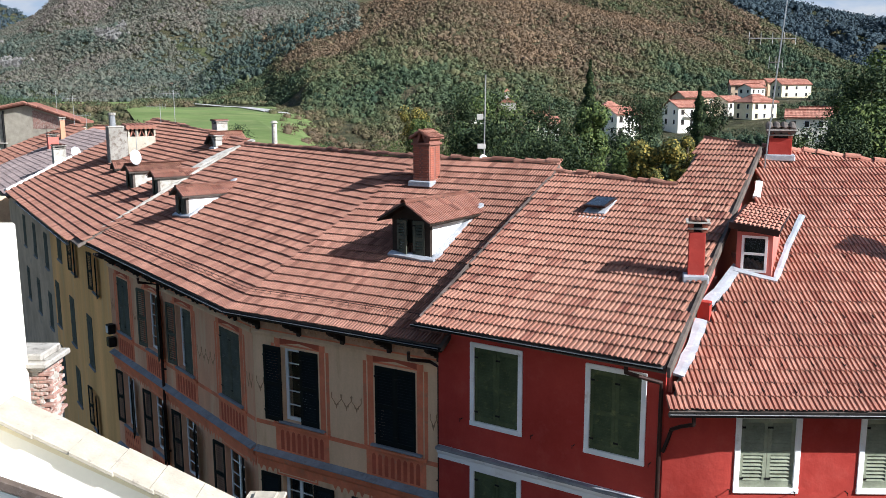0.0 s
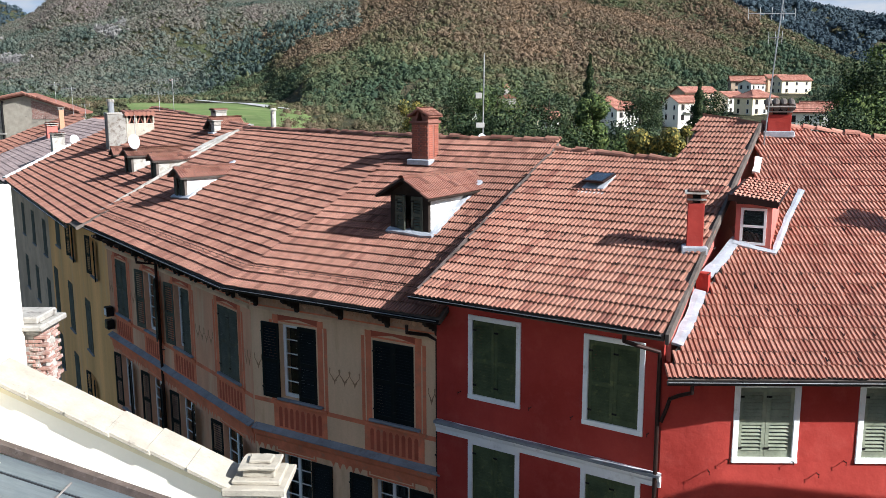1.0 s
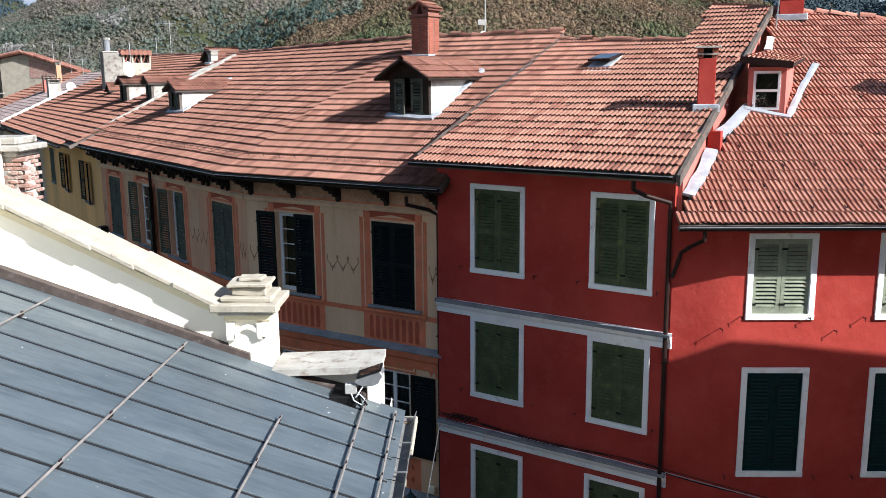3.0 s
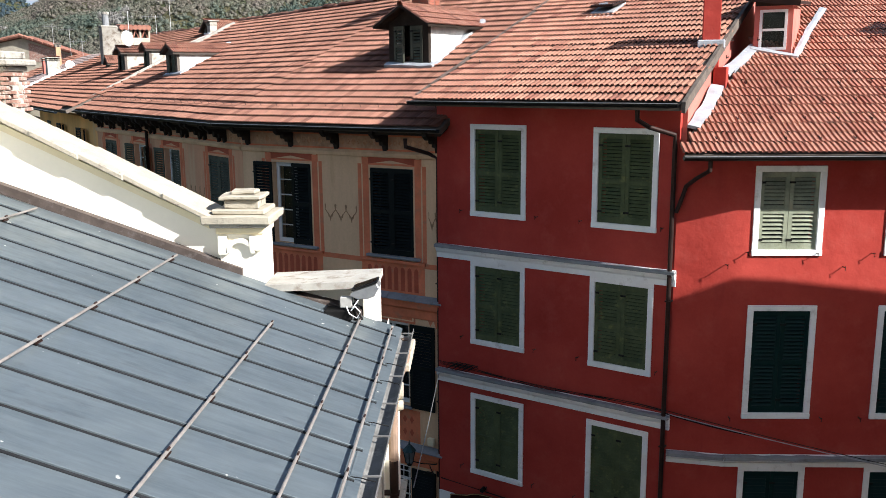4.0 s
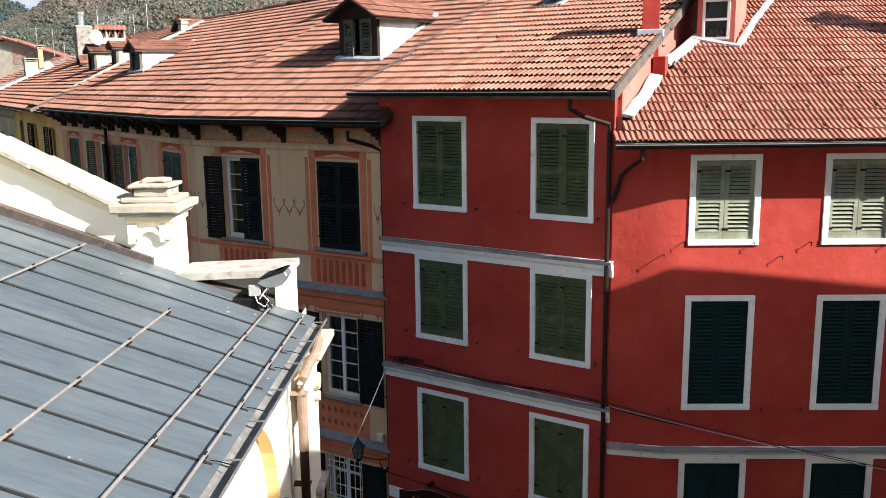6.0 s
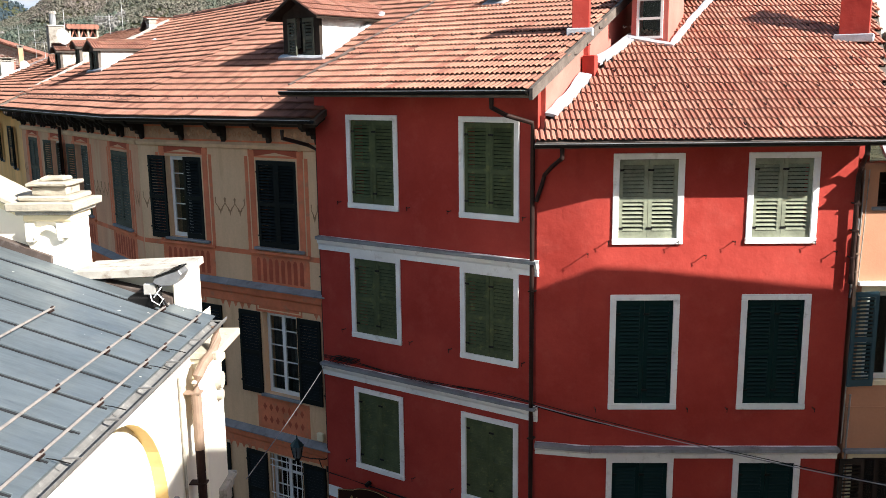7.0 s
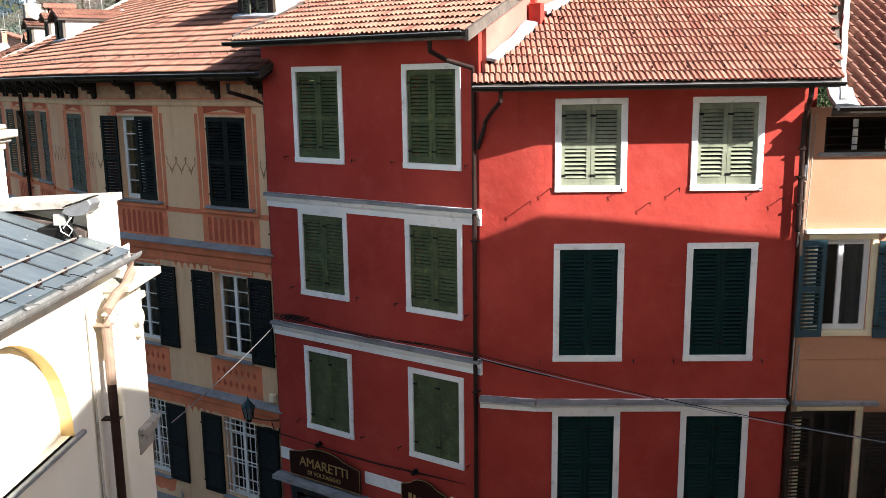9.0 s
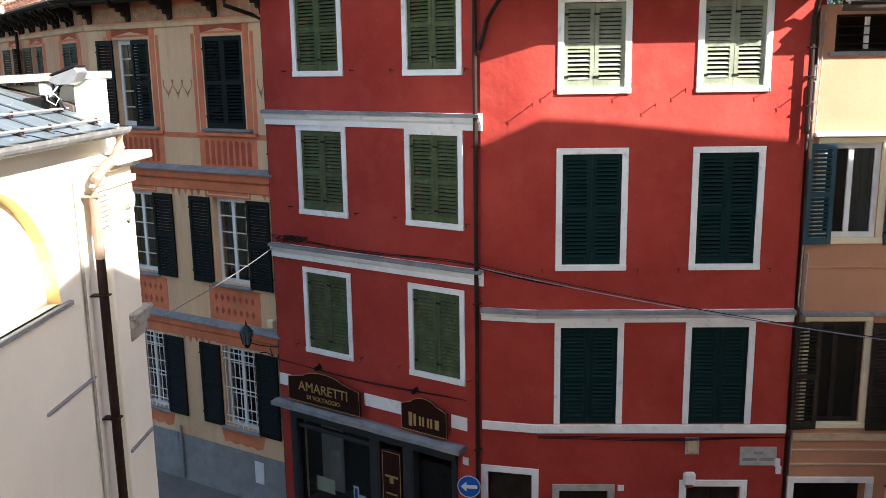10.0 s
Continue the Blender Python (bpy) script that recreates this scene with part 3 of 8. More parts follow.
bm = bmesh.new()
rings = [0.0, 20, 45, 60, 70, 82, 96, 112, 130] + [150 * 1.031 ** i for i in range(116)]
angles = [-40 + i * 0.8 for i in range(101)] + [41 + i * 9.28 for i in range(1, 30)]
grid = []
for r in rings[1:]:
    grid.append([])
    for a in angles:
        x, y = r * math.sin(radians(a)), r * math.cos(radians(a))
        grid[-1].append(bm.verts.new((x, y, land(x, y) - 0.02)))
mid = bm.verts.new((0, 0, -0.02))
n = len(angles)
for j in range(n):
    bm.faces.new((mid, grid[0][(j + 1) % n], grid[0][j]))
for u, w in zip(grid, grid[1:]):
    for j in range(n):
        bm.faces.new((u[j], u[(j + 1) % n], w[(j + 1) % n], w[j]))
for f in bm.faces:
    f.smooth = True
bmesh.ops.recalc_face_normals(bm, faces=bm.faces[:])
ground = solid("ground", bm, earth, Matrix(), "earth and rough grass of the valley and hills", "ground", kind="structure")
bm = bmesh.new()
v = [bm.verts.new((*p, 0.012)) for p in ((-0.5, -8), (14, -8), (14, 17.5), (4.2, 17.5), (-0.3, 20.2), (-5.6, 23.4), (-14, 33.4), (-30, 57), (-34, 55), (-19, 33), (-10, 20), (-0.5, 13.5))]
bm.faces.new(v)
bmesh.ops.recalc_face_normals(bm, faces=bm.faces[:])
road = solid("road", bm, asphalt, Matrix(), "grey stone-paved narrow old town street", "street", kind="structure")

# ---- the three near facades: frames ----
FA = frm((0.334, 19.026), (0.847, -0.532))
FB = frm((5.557, 16.39), (1, 0))
FBL = frm((4.188, 16.605), (1.049, -0.215))
FC = frm((10.12, 16.45), (1, 0))
FO = frm((-5.6, 22.63), (0.8695, -0.494))
FL = frm((-14.0, 32.6), (0.644, -0.765))
RA = rfrm((-0.896, 18.735, 12.82), (0.847, -0.532), 0.355)
RB = rfrm((4.08, 15.76, 11.9), (1, 0), 0.475)
RO = rfrm((-6.15, 22.22, 12.2), (0.8695, -0.494), 0.48)
RL = rfrm((-14.5, 32.72, 12.2), (8.35, -10.5), 0.48)

A_COLS, A_ROWS = ((0.07, 1.21), (2.93, 4.06)), ((10.42, 12.19), (7.52, 9.2), (4.41, 6.13))
B_COLS = ((0.11, 1.19), (2.56, 3.63))
B_ROWS = ((10.06, 11.53), (6.83, 8.88), (3.7, 5.62))
B_DOORS = ((-1.3, -0.4, 0.0, 2.62), (0.12, 1.07, 0.0, 2.3), (2.58, 3.62, 0.0, 2.4))
O_UP = ((1.02, 2.25), (4.06, 5.26))
O_MID = ((0.9, 1.95), (4.02, 5.08))
L_UP = ((2.08, 3.2), (4.98, 6.2), (7.62, 8.8), (10.92, 12.18))


def house(label):
    return thing("house", Matrix(), label, "house")


def wall_part(parent, f, bm, mat, label=""):
    ob = part("wall", bm, mat, parent, label)
    ob.matrix_world = f
    return ob


def roof_part(parent, m, poly, mat, label):
    ob = part("roof", slab(poly), mat, parent, label)
    ob.matrix_world = m
    return ob


house_a = house("narrow red-plastered house with white window surrounds")
house_b = house("broad red-plastered house with a clay tile roof")
house_c = house("peach-plastered house with blue-grey shutters")
house_o = house("tan house with painted terracotta ornament and bracketed eaves")

holes = [(*c, *r) for c in A_COLS for r in A_ROWS] + [(-0.62, 3.92, 0.0, 2.9)]
wall_part(house_a, FA, wall_mesh(-0.92, 4.55, 0.0, 12.95, holes, 0.4), red_wall)
holes = [(*c, *r) for c in B_COLS for r in B_ROWS] + [h for h in B_DOORS[1:]]
wall_part(house_b, FB, wall_mesh(-0.32, 4.42, 0.0, 11.95, holes, 0.4), red_wall)
wall_part(house_b, FBL, wall_mesh(0.0, 1.071, 0.0, 11.95, [(0.1, 0.98, 0.0, 2.62)], 0.3), red_wall)
wall_part(house_b, FB @ T(4.42, 0.002, 0) @ pose(0, 0, 0, 0, 0, 90), wall_mesh(0.0, 8.0, 0.0, 12.2, [], 0.3), red_wall)
C_HOLES = [(0.22, 1.28, 7.28, 9.02), (0.2, 1.25, 3.68, 5.7), (0.28, 1.9, 10.62, 11.25), (0.1, 1.5, 0.0, 2.45), (2.1, 3.1, 7.28, 9.02), (2.1, 3.1, 3.68, 5.7)]
wall_part(house_c, FC, wall_mesh(0.0, 6.0, 0.0, 11.42, C_HOLES, 0.35), peach_wall)
holes = [(*c, 9.17, 11.22) for c in O_UP] + [(*c, 5.5, 7.56) for c in O_MID] + [(*c, 1.86, 3.93) for c in O_MID]
wall_part(house_o, FO, wall_mesh(0.0, 6.25, 0.0, 12.15, holes, 0.4), tan_wall)
holes = [(*c, 9.17, 11.22) for c in L_UP] + [(*c, 5.5, 7.56) for c in L_UP] + [(*c, 1.86, 3.93) for c in L_UP]
wall_part(house_o, FL, wall_mesh(1.2, 13.04, 0.0, 12.15, holes, 0.4), salmon_wall)

# near-black walls behind the openings, the rooms' shade put into their colour
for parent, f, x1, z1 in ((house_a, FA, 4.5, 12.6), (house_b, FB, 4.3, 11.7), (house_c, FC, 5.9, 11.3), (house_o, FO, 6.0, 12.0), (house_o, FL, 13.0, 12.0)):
    ob = part("inner_wall", pbox(0.0 if parent is not house_a else -0.8, x1, 1.6, 1.75, 0.02, z1), hollow_shade, parent, "inside wall coloured near-black for shade")
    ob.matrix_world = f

# ---- roofs ----
poly = to_uv(RA, ((-0.896, 18.735), (3.93, 15.62), (8.36, 24.55), (7.17, 25.89), (5.81, 23.1), (2.8, 25.5)))
roof_a = roof_part(house_a, RA, poly, grey_wood, "salmon clay tiles, lightly weathered")
tile_field(roof_a, poly, 0.22, 0.377, tile_a, first=0.02, lift=0.042, near=lambda u, v: v < 4.1 and u > 0.6, seed=2)
polyb = to_uv(RB, ((4.08, 15.76), (10.35, 15.76), (12.1, 20.8), (13.2, 23.8), (8.6, 25.05), (7.85, 22.9), (6.5, 19.98), (4.38, 16.5)))
roof_b = roof_part(house_b, RB, polyb, grey_wood, "bright red clay tiles in even courses")
tile_field(roof_b, polyb, 0.2, 0.362, tile_b, lift=0.034, near=lambda u, v: v < 4.5 and u < 6.0 + 0.3136 * v, seed=3, cuts=[(Vector((6.3, 0, 0)), Vector((1, -0.3136, 0)))])
hip0, hip1 = Vector((-6.15, 22.22, 0)), Vector((-1.4, 27.75, 0))
polyo = to_uv(RO, ((-6.15, 22.22), (-0.35, 18.93), (2.95, 25.65), (-1.2, 28.1)))
polyl = to_uv(RL, ((-14.5, 32.72), (-6.15, 22.22 - 0.01), (-1.2, 27.98), (-9.3, 37.64)))
roof_o = roof_part(house_o, RO, polyo, grey_wood, "weathered brown-red clay tiles")
roof_l = roof_part(house_o, RL, polyl, grey_wood, "weathered brown-red clay tiles")
hd = (hip1 - hip0).normalized()
hn = Vector((-hd.y, hd.x, 0))
wide_o = to_uv(RO, ((-7.0, 22.7), (-0.35, 18.93), (2.95, 25.65), (-2.0, 28.25)))
wide_l = to_uv(RL, ((-14.5, 32.72), (-5.8, 21.78), (-1.0, 27.3), (-9.3, 37.64)))
inv = RO.inverted()
tile_field(roof_o, wide_o, 0.18, 0.34, tile_o, lift=0.048, near=lambda u, v: v < 2.6 and u > 1.8, seed=4, cuts=[(inv @ Vector((*hip0.xy, 12.2)), inv.to_3x3() @ hn)])
inv = RL.inverted()
tile_field(roof_l, wide_l, 0.18, 0.352, tile_o, lift=0.048, seed=5, cuts=[(inv @ Vector((*hip0.xy, 12.2)), inv.to_3x3() @ -hn)])
for par, m, a, c, mat in ((roof_o, RO, (-1.2, 27.98), (2.95, 25.65), tile_o), (roof_l, RL, (-9.3, 37.64), (-1.2, 27.98), tile_o)):
    ridge_tiles("ridge_tile", (*a, roof_z(m, *a) + 0.02), (*c, roof_z(m, *c) + 0.02), par, mat)
for par, m, a, c, mat in ((roof_a, RA, (2.8, 25.5), (5.81, 23.1), tile_a), (roof_b, RB, (8.6, 25.05), (13.2, 23.8), tile_b)):
    ridge_tiles("ridge_tile", (*a, roof_z(m, *a) + 0.02), (*c, roof_z(m, *c) + 0.02), par, mat)
# rear slopes, so that ridges have a far side
for par, pts4, mat in ((house_o, ((-1.2, 27.98, 15.78), (2.95, 25.65, 15.76), (6.5, 32.5, 12.3), (2.3, 34.8, 12.3)), tile_o), (house_o, ((-9.3, 37.64, 15.72), (-1.2, 27.98, 15.72), (5.0, 33.2, 12.2), (-3.0, 42.8, 12.2)), tile_o),
                       (house_a, ((2.8, 25.5, 15.6), (5.81, 23.1, 15.5), (10.0, 30.4, 12.6), (7.2, 32.4, 12.6)), tile_a), (house_a, ((7.17, 25.89, 16.6), (8.36, 24.55, 16.4), (12.4, 31.5, 13.4), (11.0, 32.9, 13.4)), tile_a),
                       (house_b, ((8.6, 25.05, 16.3), (13.2, 23.8, 15.7), (15.6, 32.0, 12), (11.0, 33.2, 12)), tile_b)):
    bm = bmesh.new()
    v = [bm.verts.new(p) for p in pts4] + [bm.verts.new((p[0], p[1], p[2] - 0.12)) for p in pts4]
    for k in ((0, 1, 2, 3), (7, 6, 5, 4), (0, 4, 5, 1), (1, 5, 6, 2), (2, 6, 7, 3), (3, 7, 4, 0)):
        bm.faces.new([v[i] for i in k])
    bmesh.ops.recalc_face_normals(bm, faces=bm.faces[:])
    part("rear_roof", bm, mat, par)

# side wall of the left red house, standing above the lower roof beside it
bm = bmesh.new()
a, c = Vector((4.33, 16.66, 0)), Vector((8.36, 24.6, 0))
v = []
for p in (a, c):
    q = Vector((0.17, -0.09, 0))
    top = roof_z(RA, p.x, p.y) - 0.06
    v += [bm.verts.new((p.x - q.x, p.y - q.y, 9.0)), bm.verts.new((p.x, p.y, 9.0)), bm.verts.new((p.x, p.y, top)), bm.verts.new((p.x - q.x, p.y - q.y, top))]
for k in ((0, 1, 2, 3), (7, 6, 5, 4), (1, 5, 6, 2), (2, 6, 7, 3), (3, 7, 4, 0)):
    bm.faces.new([v[i] for i in k])
bmesh.ops.recalc_face_normals(bm, faces=bm.faces[:])
part("side_wall", bm, pink_wall, house_a, "pink-plastered party wall above the lower roof")
bm = bmesh.new()
v = []
for p in (Vector((3.98, 15.56, 0)), Vector((8.4, 24.5, 0))):
    top = roof_z(RA, p.x, p.y) + 0.05
    v += [bm.verts.new((p.x - 0.03, p.y + 0.02, top - 0.2)), bm.verts.new((p.x + 0.03, p.y - 0.02, top - 0.2)), bm.verts.new((p.x + 0.03, p.y - 0.02, top)), bm.verts.new((p.x - 0.03, p.y + 0.02, top))]
for k in ((0, 1, 2, 3), (7, 6, 5, 4), (0, 4, 5, 1), (1, 5, 6, 2), (2, 6, 7, 3), (3, 7, 4, 0)):
    bm.faces.new([v[i] for i in k])
bmesh.ops.recalc_face_normals(bm, faces=bm.faces[:])
part("barge_board", bm, grey_wood, house_a, "grey weathered wooden barge board")

# ---- the white building ----
church = thing("church", Matrix(), "white limewashed church with a grey zinc roof and gable parapet", "church")
ZR = rfrm((-0.42, -3.0, 9.655), (0, 1), 0.345)
zpoly = [(0, 0.3), (15.15, 0.3), (15.15, 7.2), (0, 7.2)]
zroof = part("roof", slab(zpoly, 0.0, 0.1), zinc, church, "grey zinc sheet roof with standing seams")
zroof.matrix_world = ZR
FW = frm((-0.93, 0.0), (0, 1))


def lunette(y0, r, z0, n=18):
    return [(y0 + r * math.cos(math.pi * i / n), z0 + r * math.sin(math.pi * i / n)) for i in range(n + 1)]


arc = lunette(8.93, 1.6, 7.72)
bm = bmesh.new()
outer = [bm.verts.new((p[0], 0, p[1])) for p in arc]
back = [bm.verts.new((p[0], 0.17, p[1])) for p in arc]
for i in range(len(arc) - 1):
    bm.faces.new((outer[i], outer[i + 1], back[i + 1], back[i])).material_index = 1
bm.faces.new((outer[-1], outer[0], back[0], back[-1]))
bm.faces.new(back)
rim = [(12.75, 7.72), (12.75, 9.75), (8.93, 9.75), (-3.0, 9.75), (-3.0, 7.72)]
rv = [bm.verts.new((p[0], 0, p[1])) for p in rim]
h = len(arc) // 2
bm.faces.new([rv[0], rv[1], rv[2]] + outer[h::-1])
bm.faces.new([rv[2], rv[3], rv[4]] + outer[:h - 1:-1])
lo = [bm.verts.new(p) for p in ((12.75, 0, 0), (-3.0, 0, 0))]
bm.faces.new([rv[4], lo[1], lo[0], rv[0]] + [outer[0], outer[-1]])
bmesh.ops.recalc_face_normals(bm, faces=bm.faces[:])
wall_part(church, FW, bm, (white_wall, ochre_lime), "white limewashed wall with a blind lunette")


# ---- windows and shutters ----
SLATS = {}
WINDOW = [0]


def shutter(w, h, mat, label, group, mid=0.5):
    """A louvred leaf: x 0..w, z 0..h, front at y = -0.04."""
    key = (round(w, 3), round(h, 3), mat.name, label)
    if key in SLATS:
        return SLATS[key], True
    th = thing("shutter", Matrix(), label, "shutter", group)
    bm = bmesh.new()
    st, rl = 0.075, 0.1
    box(bm, 0, st, -0.04, 0, 0, h)
    box(bm, w - st, w, -0.04, 0, 0, h)
    zm = h * mid
    for z0, z1 in ((0, rl * 1.3), (zm - rl / 2, zm + rl / 2), (h - rl, h)):
        box(bm, st, w - st, -0.038, -0.002, z0, z1)
    part("frame", bm, mat, th)
    bm = bmesh.new()
    box(bm, st, w - st, -0.0045, 0.0045, -0.034, 0.034, Matrix.Rotation(radians(-42), 4, "X"))
    me = mesh_of(bm, "slat", mat)
    for a, c in ((rl * 1.3, zm - rl / 2), (zm + rl / 2, h - rl)):
        n = max(3, int((c - a) / 0.07))
        for i in range(n):
            ob = new("slat", me)
            ob.parent = th
            ob.matrix_basis = T(0, -0.02, a + (c - a) * (i + 0.5) / n)
    for z in (h * 0.13, h * 0.87):
        part("hinge", pbox(-0.02, 0.09, -0.052, -0.038, z - 0.02, z + 0.02), iron, th, "black iron strap hinge")
    SLATS[key] = th
    return th, False


def put_shutter(m, *args):
    th, used = shutter(*args)
    if used:
        return copy_thing(th, m)
    th.matrix_world = m
    return th


def next_window(f, label):
    WINDOW[0] += 1
    return thing("window_%d" % WINDOW[0], f, label, "window", kind="structure")


def surround(w, x0, x1, z0, z1, t=0.11, out=0.03, sill=True, mat=None):
    mat = mat or white_trim
    e = 0.003
    for a in ((x0 - t, x0 + e, z0, z1), (x1 - e, x1 + t, z0, z1), (x0 - t, x1 + t, z1, z1 + t)):
        part("surround", pbox(a[0], a[1], -out, 0.05, a[2], a[3], 0.006), mat, w)
    if sill:
        part("sill", pbox(x0 - t - 0.004, x1 + t + 0.004, -out - 0.012, 0.1, z0 - t, z0 + e, 0.008), mat, w)


def casement(w, x0, x1, z0, z1, bars=4, y=0.12, leaves=2, half=False, curtains=False, mat=None):
    """A white glazed window set back in its opening."""
    bm = bmesh.new()
    t = 0.06
    for a in ((x0, x0 + t, z0, z1), (x1 - t, x1, z0, z1), (x0 + t, x1 - t, z0, z0 + t), (x0 + t, x1 - t, z1 - t, z1)):
        box(bm, a[0], a[1], y, y + 0.06, a[2], a[3])
    part("window_frame", bm, mat or white_frame, w)
    n = leaves
    lw = (x1 - x0 - 2 * t) / n
    for i in range(n):
        a = x0 + t + i * lw
        bm = bmesh.new()
        s = 0.045
        for q in ((a, a + s, z0 + t, z1 - t), (a + lw - s, a + lw, z0 + t, z1 - t), (a + s, a + lw - s, z0 + t, z0 + t + s), (a + s, a + lw - s, z1 - t - s, z1 - t)):
            box(bm, q[0], q[1], y - 0.02, y + 0.03, q[2], q[3])
        for k in range(1, bars + 1):
            z = z0 + t + (z1 - z0 - 2 * t) * k / (bars + 1)
            box(bm, a + s, a + lw - s, y - 0.012, y + 0.02, z - 0.012, z + 0.012)
        part("casement", bm, mat or white_frame, w)
        bm = bmesh.new()
        box(bm, a + s, a + lw - s, y + 0.003, y + 0.009, z0 + t + s, z1 - t - s)
        g = part("pane", bm, glass, w)
        g.visible_shadow = False
    if curtains:
        bm = bmesh.new()
        k = 26
        rows = []
        for i in range(k + 1):
            x = (x0 + x1) / 2 + (x1 - x0) / 2 * i / k if half else x0 + t + (x1 - x0 - 2 * t) * i / k
            yy = y + 0.16 + 0.025 * math.sin(i * 1.9)
            rows.append((bm.verts.new((x, yy, z0 + 0.05)), bm.verts.new((x, yy, z1 - 0.05))))
        for a, c in zip(rows, rows[1:]):
            bm.faces.new((a[0], c[0], c[1], a[1]))
        bmesh.ops.solidify(bm, geom=bm.faces[:], thickness=0.006)
        part("curtain", bm, curtain, w, "hanging grey curtain")


# left red house
for (x0, x1) in A_COLS:
    for k, (z0, z1) in enumerate(A_ROWS):
        w = next_window(FA, "white-framed window with closed faded green shutters")
        surround(w, x0, x1, z0, z1)
        lw = (x1 - x0) / 2 - 0.004
        for i in range(2):
            put_shutter(FA @ T(x0 + i * (lw + 0.008), 0.055, z0), round(lw, 3), round(z1 - z0 - 0.01, 3), green_paint, "faded green louvred wooden shutter, closed", "green shutters", 0.47)
# right red house
for (x0, x1) in B_COLS:
    for k, (z0, z1) in enumerate(B_ROWS):
        w = next_window(FB, "white-framed window with closed %s shutters" % ("faded green", "dark green", "dark green")[k])
        surround(w, x0, x1, z0, z1, sill=k < 2)
        lw = (x1 - x0) / 2 - 0.004
        for i in range(2):
            put_shutter(FB @ T(x0 + i * (lw + 0.008), 0.055, z0), round(lw, 3), round(z1 - z0 - 0.01, 3), (bleached_green, dark_green, dark_green)[k],
                        "%s louvred wooden shutter, closed" % ("sun-bleached green", "dark green", "dark green")[k], "green shutters", (0.5, 0.5, 0.46)[k])
for f, (x0, x1, z0, z1), mat in ((FBL, (0.1, 0.98, 0.0, 2.62), white_trim), (FB, B_DOORS[1], marble), (FB, B_DOORS[2], white_trim)):
    WINDOW[0] += 1
    w = thing("door_%d" % WINDOW[0], f, "dark doorway with a pale stone surround", "door", kind="structure")
    surround(w, x0, x1, z0, z1, 0.13, 0.03, False, mat)
    lw = (x1 - x0) / 2 - 0.01
    for i in range(2):
        a = x0 + 0.005 + i * (lw + 0.01)
        d = part("door_leaf", pbox(a, a + lw, 0.14, 0.19, 0.01, z1 - 0.01, 0.006), dark_wood, w, "dark wooden door leaf")
        for z in (0.25, 1.15):
            part("panel", pbox(a + 0.09, a + lw - 0.09, 0.125, 0.145, z, z + 0.75, 0.01), dark_wood, d)

# the plaster runs on round the slight bend of the broad front
bm = bmesh.new()
cols3 = [[bm.verts.new((p.x, p.y, z)) for z in (3.62, 11.45)] for p in (FBL @ Vector((0.5, -0.001, 0)), FBL @ Vector((1.071, -0.002, 0)), FB @ Vector((-0.02, -0.001, 0)))]
for p, q in zip(cols3, cols3[1:]):
    bm.faces.new((p[0], q[0], q[1], p[1])).smooth = True
part("plaster_bend", bm, red_wall, house_b)
# painted house, right wing
for k, (x0, x1) in enumerate(O_UP):
    w = next_window(FO, "tall window with blackish green shutters on a painted facade")
    if k == 0:
        casement(w, x0, x1, 9.17, 11.22, 4, 0.14)
        put_shutter(FO @ T(x0 - 0.62, -0.012, 9.12), 0.6, 2.1, black_green, "blackish green louvred shutter, folded back on the wall", "dark shutters")
        put_shutter(FO @ T(x1 - 0.62, 0.03, 9.17), 0.61, 2.04, black_green, "blackish green louvred wooden shutter, closed", "dark shutters")
    else:
        for i in range(2):
            put_shutter(FO @ T(x0 + i * 0.604, 0.03, 9.17), 0.6, 2.04, black_green, "blackish green louvred wooden shutter, closed", "dark shutters")
    part("sill", pbox(x0 - 0.12, x1 + 0.2, -0.09, 0.14, 9.1, 9.165, 0.012), grey_stone, w, "grey slate window sill")
for row, (z0, z1) in enumerate(((5.5, 7.56), (1.86, 3.93))):
    for x0, x1 in O_MID:
        w = next_window(FO, "white casement window with opened blackish shutters")
        casement(w, x0, x1, z0, z1, 4, 0.16, 2, curtains=row == 0)
        part("sill", pbox(x0 - 0.1, x1 + 0.1, -0.09, 0.14, z0 - 0.07, z0 - 0.003, 0.012), grey_stone, w, "grey slate window sill")
        for a in (x0 - 0.74, x1 + 0.06):
            put_shutter(FO @ T(a, -0.012, z0 - 0.03), 0.68, 2.08, black_green, "blackish green louvred shutter, folded back on the wall", "dark shutters")
        if row == 1:
            g = thing("window_grille", FO, "white-painted iron window grille", "grille")
            for i in range(7):
                x = x0 + 0.06 + (x1 - x0 - 0.12) * i / 6
                part("bar", ptube([(x, 0.02, z0 + 0.01), (x, 0.02, z1 - 0.01)], 0.011, 6), white_frame, g)
            for z in (0.1, 0.28, 1.02, 1.75, 1.92):
                part("crossbar", pbox(x0 + 0.005, x1 - 0.005, 0.006, 0.014, z0 + z - 0.014, z0 + z + 0.014), white_frame, g)
